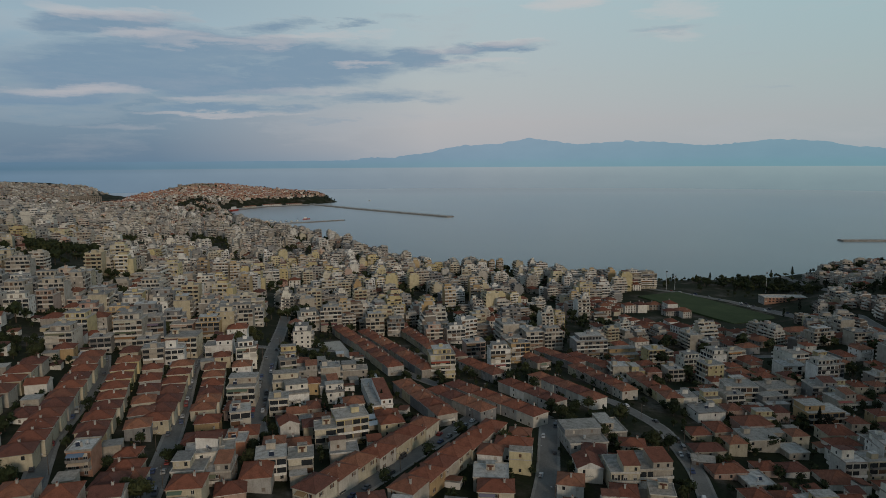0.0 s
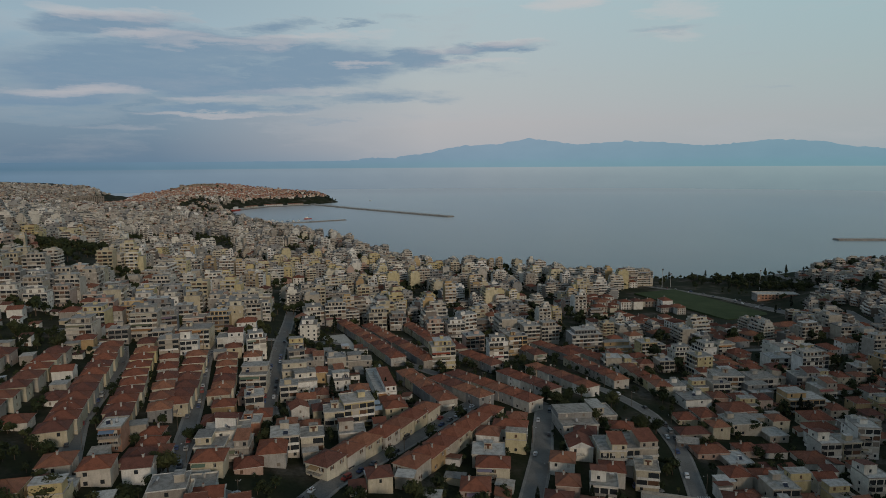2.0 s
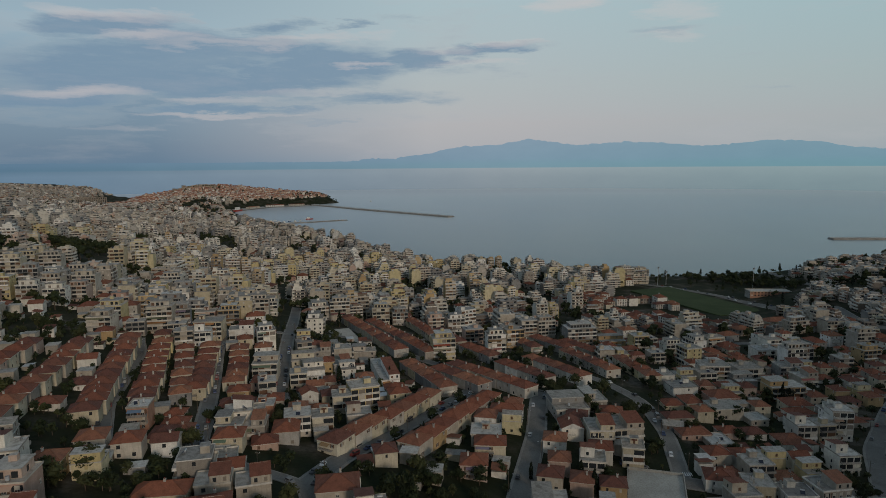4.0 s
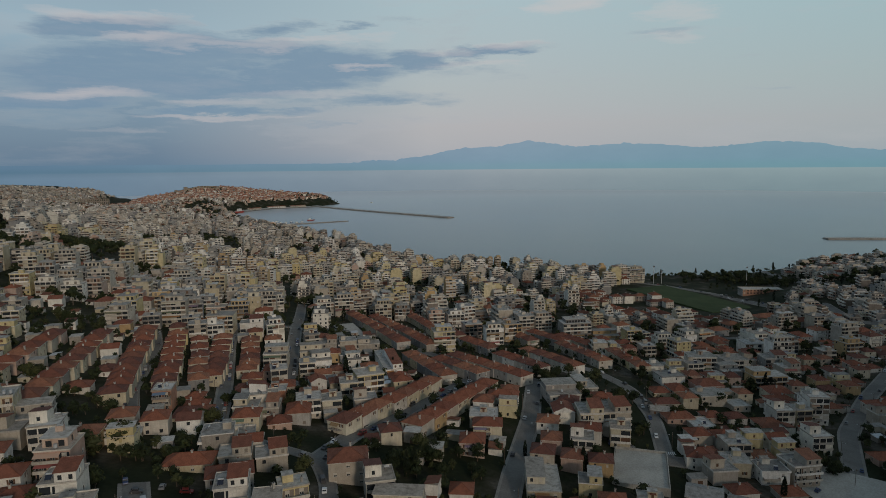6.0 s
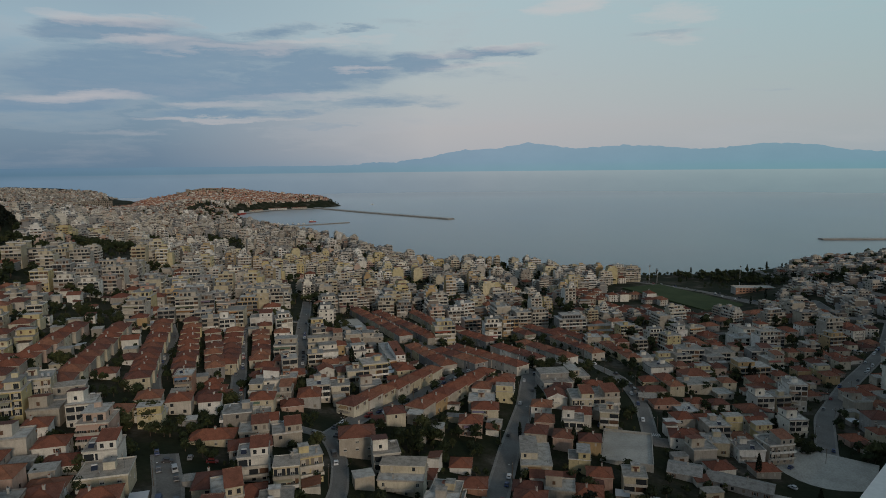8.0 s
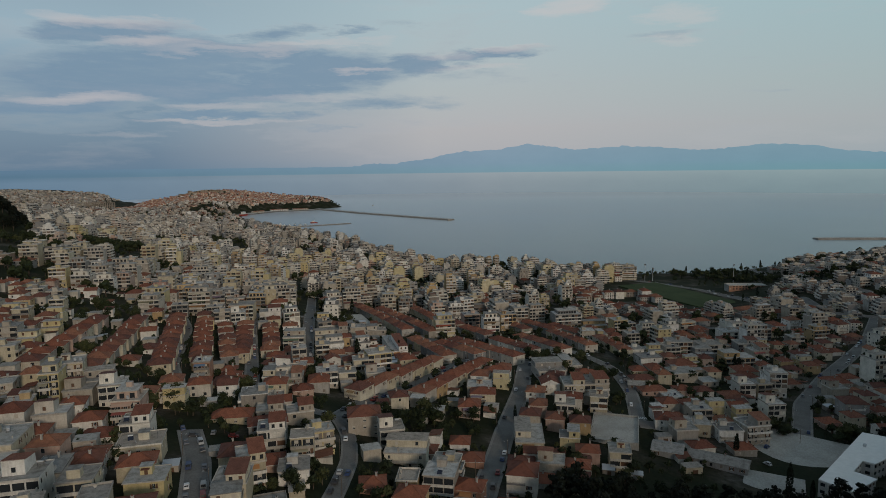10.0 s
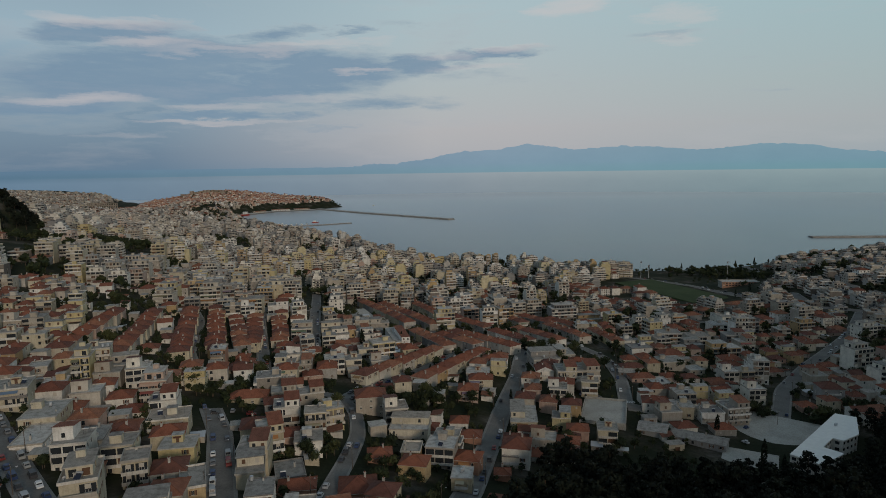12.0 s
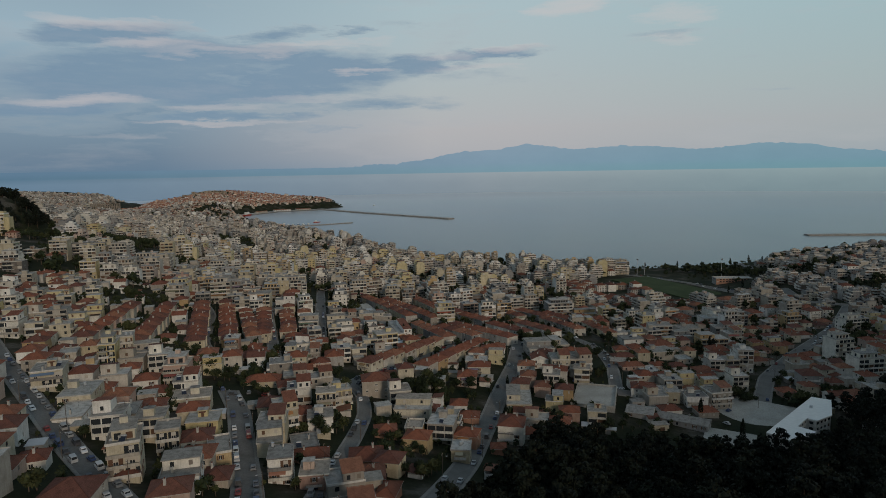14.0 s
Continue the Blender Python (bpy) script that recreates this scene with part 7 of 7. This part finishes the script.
tagged(new("garden_shrubs", stamp("garden_shrubs", gardens)), "dark shrubs and hedges in yards and gardens", "shrubs", kind="stuff")

# garden trees near by, each its own
r7 = random.Random(7)
for q in scatter(600, -330, 10, 420, 450, BUSH, 0.7, 1.15, 1.8, 72, lambda x, y: seen_from_above(x, y, -10) and not (125 < x < 215 and 140 < y < 215) and not (70 < x < 104 and 180 < y < 224)):
    tree("broad", q[1], q[2], q[5])
for x, y, n, spread in ((-92, 440, 5, 8), (-88, 400, 4, 6), (-240, 350, 9, 14), (-8, 190, 10, 12), (5, 200, 6, 9), (130, 340, 7, 10), (128, 372, 7, 10), (98, 285, 7, 9), (60, 318, 5, 8), (150, 300, 5, 8),
                        (205, 210, 10, 10), (235, 225, 7, 9), (-100, 225, 5, 8), (-95, 195, 4, 6), (175, 222, 7, 10), (-120, 155, 4, 7), (55, 150, 6, 8), (62, 205, 5, 6)):
    for _ in range(n):
        tree("broad", x + r7.gauss(0, spread * 0.5), y + r7.gauss(0, spread * 0.5), r7.uniform(0.8, 1.25))
for x, y, k in ((-30, 318, 1.0), (-28, 324, 0.8), (-56, 300, 1.1), (-50, 305, 0.9), (-8, 232, 0.8), (-14, 172, 1.0), (-11, 176, 0.85), (56, 204, 1.0), (60, 198, 0.8), (140, 186, 1.0), (205, 330, 1.1),
                (36, 205, 0.7), (146, 150, 0.9), (150, 140, 0.8), (75, 620, 1.2), (80, 624, 1.0), (110, 640, 1.3), (115, 650, 1.1), (520, 690, 1.0)):
    tree("cypress", x, y, k, group="cypresses among the houses")
for x, y, k in ((128, 128, 0.9), (136, 132, 0.8), (150, 122, 1.0), (162, 128, 1.0), (205, 322, 0.9), (200, 318, 0.8)):
    tree("pine", x, y, k, group="pines by the school")

# ---- parked cars ----


def car_shapes(l, w, h, van):
    b, g, f, r, wh = Shape(), Shape(), Shape(), Shape(), Shape()
    z0, z1 = 0.28, 0.28 + (h - 0.28) * 0.5
    body = [(-l / 2, z0), (-l / 2 + 0.05, z1 - 0.08), (-l / 2 + 0.25, z1), (l / 2 - 0.9, z1), (l / 2 - 0.1, z1 - 0.18), (l / 2, z0 + 0.15), (l / 2 - 0.05, z0)]
    roof = [(-l / 2 + (0.12 if van else 0.35), z1), (-l / 2 + (0.2 if van else 0.75), h), (l * (0.26 if van else 0.10), h), (l / 2 - (0.95 if van else 1.25), z1)]
    for prof, shape, half, mat in ((body, b, w / 2, CAR_PAINT), (roof, b, w / 2 - 0.12, CAR_PAINT)):
        n = len(prof)
        shape.face([(x, -half, z) for x, z in prof][::-1] if prof is body else [(x, -half, z) for x, z in prof][::-1], mat)
        shape.face([(x, half, z) for x, z in prof], mat)
        for i in range(n):
            (xa, za), (xb, zb) = prof[i], prof[(i + 1) % n]
            shape.face(((xa, -half, za), (xa, half, za), (xb, half, zb), (xb, -half, zb)), mat)
    k = w / 2 - 0.11
    (ax, az), (bx, bz), (cx, cz), (dx, dz) = roof
    g.face([(ax + 0.15, 0, az + 0.05), (bx + 0.08, 0, bz - 0.12), (cx - 0.05, 0, cz - 0.12), (dx - 0.2, 0, dz + 0.05)], GLASS)
    e = 0.015
    f.face(((cx + e, -k + 0.1, cz - 0.06), (cx + e, k - 0.1, cz - 0.06), (dx + e, k - 0.1, dz + 0.06), (dx + e, -k + 0.1, dz + 0.06)), GLASS)
    r.face(((ax - e, -k + 0.1, az + 0.06), (ax - e, k - 0.1, az + 0.06), (bx - e, k - 0.1, bz - 0.06), (bx - e, -k + 0.1, bz - 0.06)), GLASS)
    wh.tube((0, -0.1, 0), (0, 0.1, 0), 0.31, 0.31, TYRE, 10)
    wh.tube((0, 0.1, 0), (0, -0.1, 0), 0.2, 0.2, METAL, 8)
    return b.mesh("car_body"), (g.mesh("car_side_window"), f.mesh("car_windscreen"), r.mesh("car_rear_window")), wh.mesh("car_wheel"), l, w


CARS = [car_shapes(4.2, 1.72, 1.46, False), car_shapes(3.8, 1.65, 1.5, False), car_shapes(4.7, 1.85, 2.0, True)]


def car(x, y, rot):
    body, glass, wheel, l, w = CARS[rng.choice((0, 0, 1, 1, 2))]
    c, s = math.cos(radians(rot)), math.sin(radians(rot))
    za, zb = height_fast(x + c * 1.3, y + s * 1.3), height_fast(x - c * 1.3, y - s * 1.3)
    pitch = math.degrees(math.atan2(za - zb, 2.6))
    ob = thing("car", body, pose(x, y, max((za + zb) / 2, height_fast(x, y)) + 0.37, 0, -pitch, rot), "small parked car with dark windows by the kerb", "car", "parked cars")
    part("windscreen", glass[1], ob)
    part("rear_window", glass[2], ob)
    for b in (-1, 1):
        part("side_window", glass[0], ob, 0, b * (w / 2 - 0.105), 0)
    for a in (-1, 1):
        for b in (-1, 1):
            part("wheel", wheel, ob, a * l * 0.31, b * (w / 2 - 0.1), 0.31)


rcar = random.Random(12)
WANT = {0: 0.5, 1: 0.6, 2: 0.6, 3: 0.7, 4: 0.9, 5: 0.5, 6: 0.35, 7: 1.5, 8: 1.5, 9: 0.8, 10: 0.35, 11: 1.1}
for i, (pts, width) in enumerate(ROADS):
    if i not in WANT:
        continue
    run = 0.0
    for p, q in zip(pts[:-1], pts[1:]):
        run += math.hypot(q[0] - p[0], q[1] - p[1])
        if run < 5.6 or q[1] > 420 and not (i == 11 and 690 < q[1] < 900 and rcar.random() < 0.5):
            continue
        run = 0.0
        a = math.degrees(math.atan2(q[1] - p[1], q[0] - p[0]))
        nx_, ny_ = -(q[1] - p[1]), q[0] - p[0]
        l = math.hypot(nx_, ny_)
        for side in (-1, 1):
            if rcar.random() < WANT[i] * 0.5:
                o = side * (width / 2 - 1.05)
                car(q[0] + nx_ / l * o, q[1] + ny_ / l * o, a + rcar.choice((0, 180)) + rcar.uniform(-3, 3))
for x, y, rot in ((72, 226, 10), (80, 225, 5), (88, 224, 8), (-96, 128, 20), (-90, 133, 100), (-82, 132, 15), (160, 196, 40), (150, 176, 120)):
    car(x, y, rot)

# ---- poles ----


def pole_shapes():
    p, a, l = Shape(), Shape(), Shape()
    p.tube((0, 0, -1), (0, 0, 9.0), 0.13, 0.09, TIMBER_POLE, 7)
    a.box(-0.9, -0.06, 8.3, 0.9, 0.06, 8.42, TIMBER_POLE)
    for x in (-0.8, -0.3, 0.3, 0.8):
        a.tube((x, 0, 8.42), (x, 0, 8.6), 0.04, 0.03, FRAME_WHITE, 5)
    l.tube((0, 0, 7.4), (0, -1.3, 7.9), 0.035, 0.035, RAIL, 5)
    l.box(-0.12, -1.75, 7.82, 0.12, -1.2, 7.95, METAL)
    return p.mesh("pole_shaft"), a.mesh("pole_arm"), l.mesh("pole_lamp")


POLE = pole_shapes()
for i, (pts, width) in enumerate(ROADS[:12]):
    for k in range(3, len(pts) - 1, 8):
        (x0, y0), (x1, y1) = pts[k], pts[k + 1]
        if y0 > 420:
            continue
        l = math.hypot(x1 - x0, y1 - y0)
        o = (width / 2 + 0.8) * (1 if (k // 8) % 2 else -1)
        x, y = x0 - (y1 - y0) / l * o, y0 + (x1 - x0) / l * o
        ob = thing("utility_pole", POLE[0], pose(x, y, height_fast(x, y), 0, 0, math.degrees(math.atan2(y1 - y0, x1 - x0)) + (0 if o > 0 else 180)), "weathered timber utility pole at the street edge", "pole", "poles along the streets")
        part("crossarm", POLE[1], ob)
        part("street_light", POLE[2], ob, label="small grey lamp on a bent arm")

# ---- low sheds and annexes in the yards ----


def shed_mesh(w, d, h, colour, cover, lean):
    s = Shape()
    s.box(-w / 2, -d / 2, -3, w / 2, d / 2, h, WALLS[colour], ROOF_SLAB, False)
    s.face(((-w * 0.1, -d / 2 - 0.02, 0.1), (w * 0.22, -d / 2 - 0.02, 0.1), (w * 0.22, -d / 2 - 0.02, 2.1), (-w * 0.1, -d / 2 - 0.02, 2.1)), SHUTTER_BROWN)
    r = Shape()
    o = 0.25
    lo, hi = h + 0.05, h + 0.05 + lean
    a, b, c, e = (-w / 2 - o, -d / 2 - o, lo), (w / 2 + o, -d / 2 - o, lo), (w / 2 + o, d / 2 + o, hi), (-w / 2 - o, d / 2 + o, hi)
    up_ = lambda q: (q[0], q[1], q[2] + 0.14)
    r.face((up_(a), up_(b), up_(c), up_(e)), cover)
    r.face((e, c, b, a), cover)
    for p, q in ((a, b), (b, c), (c, e), (e, a)):
        r.face((p, q, up_(q), up_(p)), cover)
    return s.mesh("shed"), r.mesh("shed_roof")


SHEDS = [(w, d, *shed_mesh(w, d, h, col, cov, lean)) for w, d, h, col, cov, lean in
         ((6, 5, 2.8, "white", TILES, 0.9), (7, 5, 3.0, "grey", ROOF_SLAB, 0.05), (5, 4.5, 2.6, "beige", METAL, 0.4), (8, 5, 3.2, "cream", ROOF_SLAB, 0.05), (6, 6, 3.0, "white", TILES, 1.1), (7, 6, 5.6, "beige", ROOF_SLAB, 0.05), (6, 5, 5.8, "white", TILES, 1.0))]
rs = random.Random(31)
made = 0
for _ in range(2600):
    x, y = rs.uniform(-330, 330), rs.uniform(15, 420)
    if made >= 190 or not seen_from_above(x, y, 0) or red_quarter(x, y) or (x > 20 and y < 150) or (120 < x < 215 and y < 215) or (72 < x < 104 and 180 < y < 224):
        continue
    if not is_free_wall(x, y, 2.6) or any((x - p[0]) ** 2 + (y - p[1]) ** 2 < (w / 2 + 4.2) ** 2 for pts, w in ROADS for p in pts if abs(p[0] - x) < 10):
        continue
    w, d, body, roof = rs.choice(SHEDS)
    rot = (14 if x < -20 else -12 if x < 90 else 4) + rs.choice((0, 90, 180, 270)) + rs.uniform(-4, 4)
    ob = thing("shed", body, pose(x, y, min(height_fast(x + a, y + b) for a in (-2, 2) for b in (-2, 2)), 0, 0, rot), "low plastered outbuilding in a yard between the houses", "shed", "sheds in the yards")
    part("roof", roof, ob)
    note(x, y, 3.0)
    made += 1
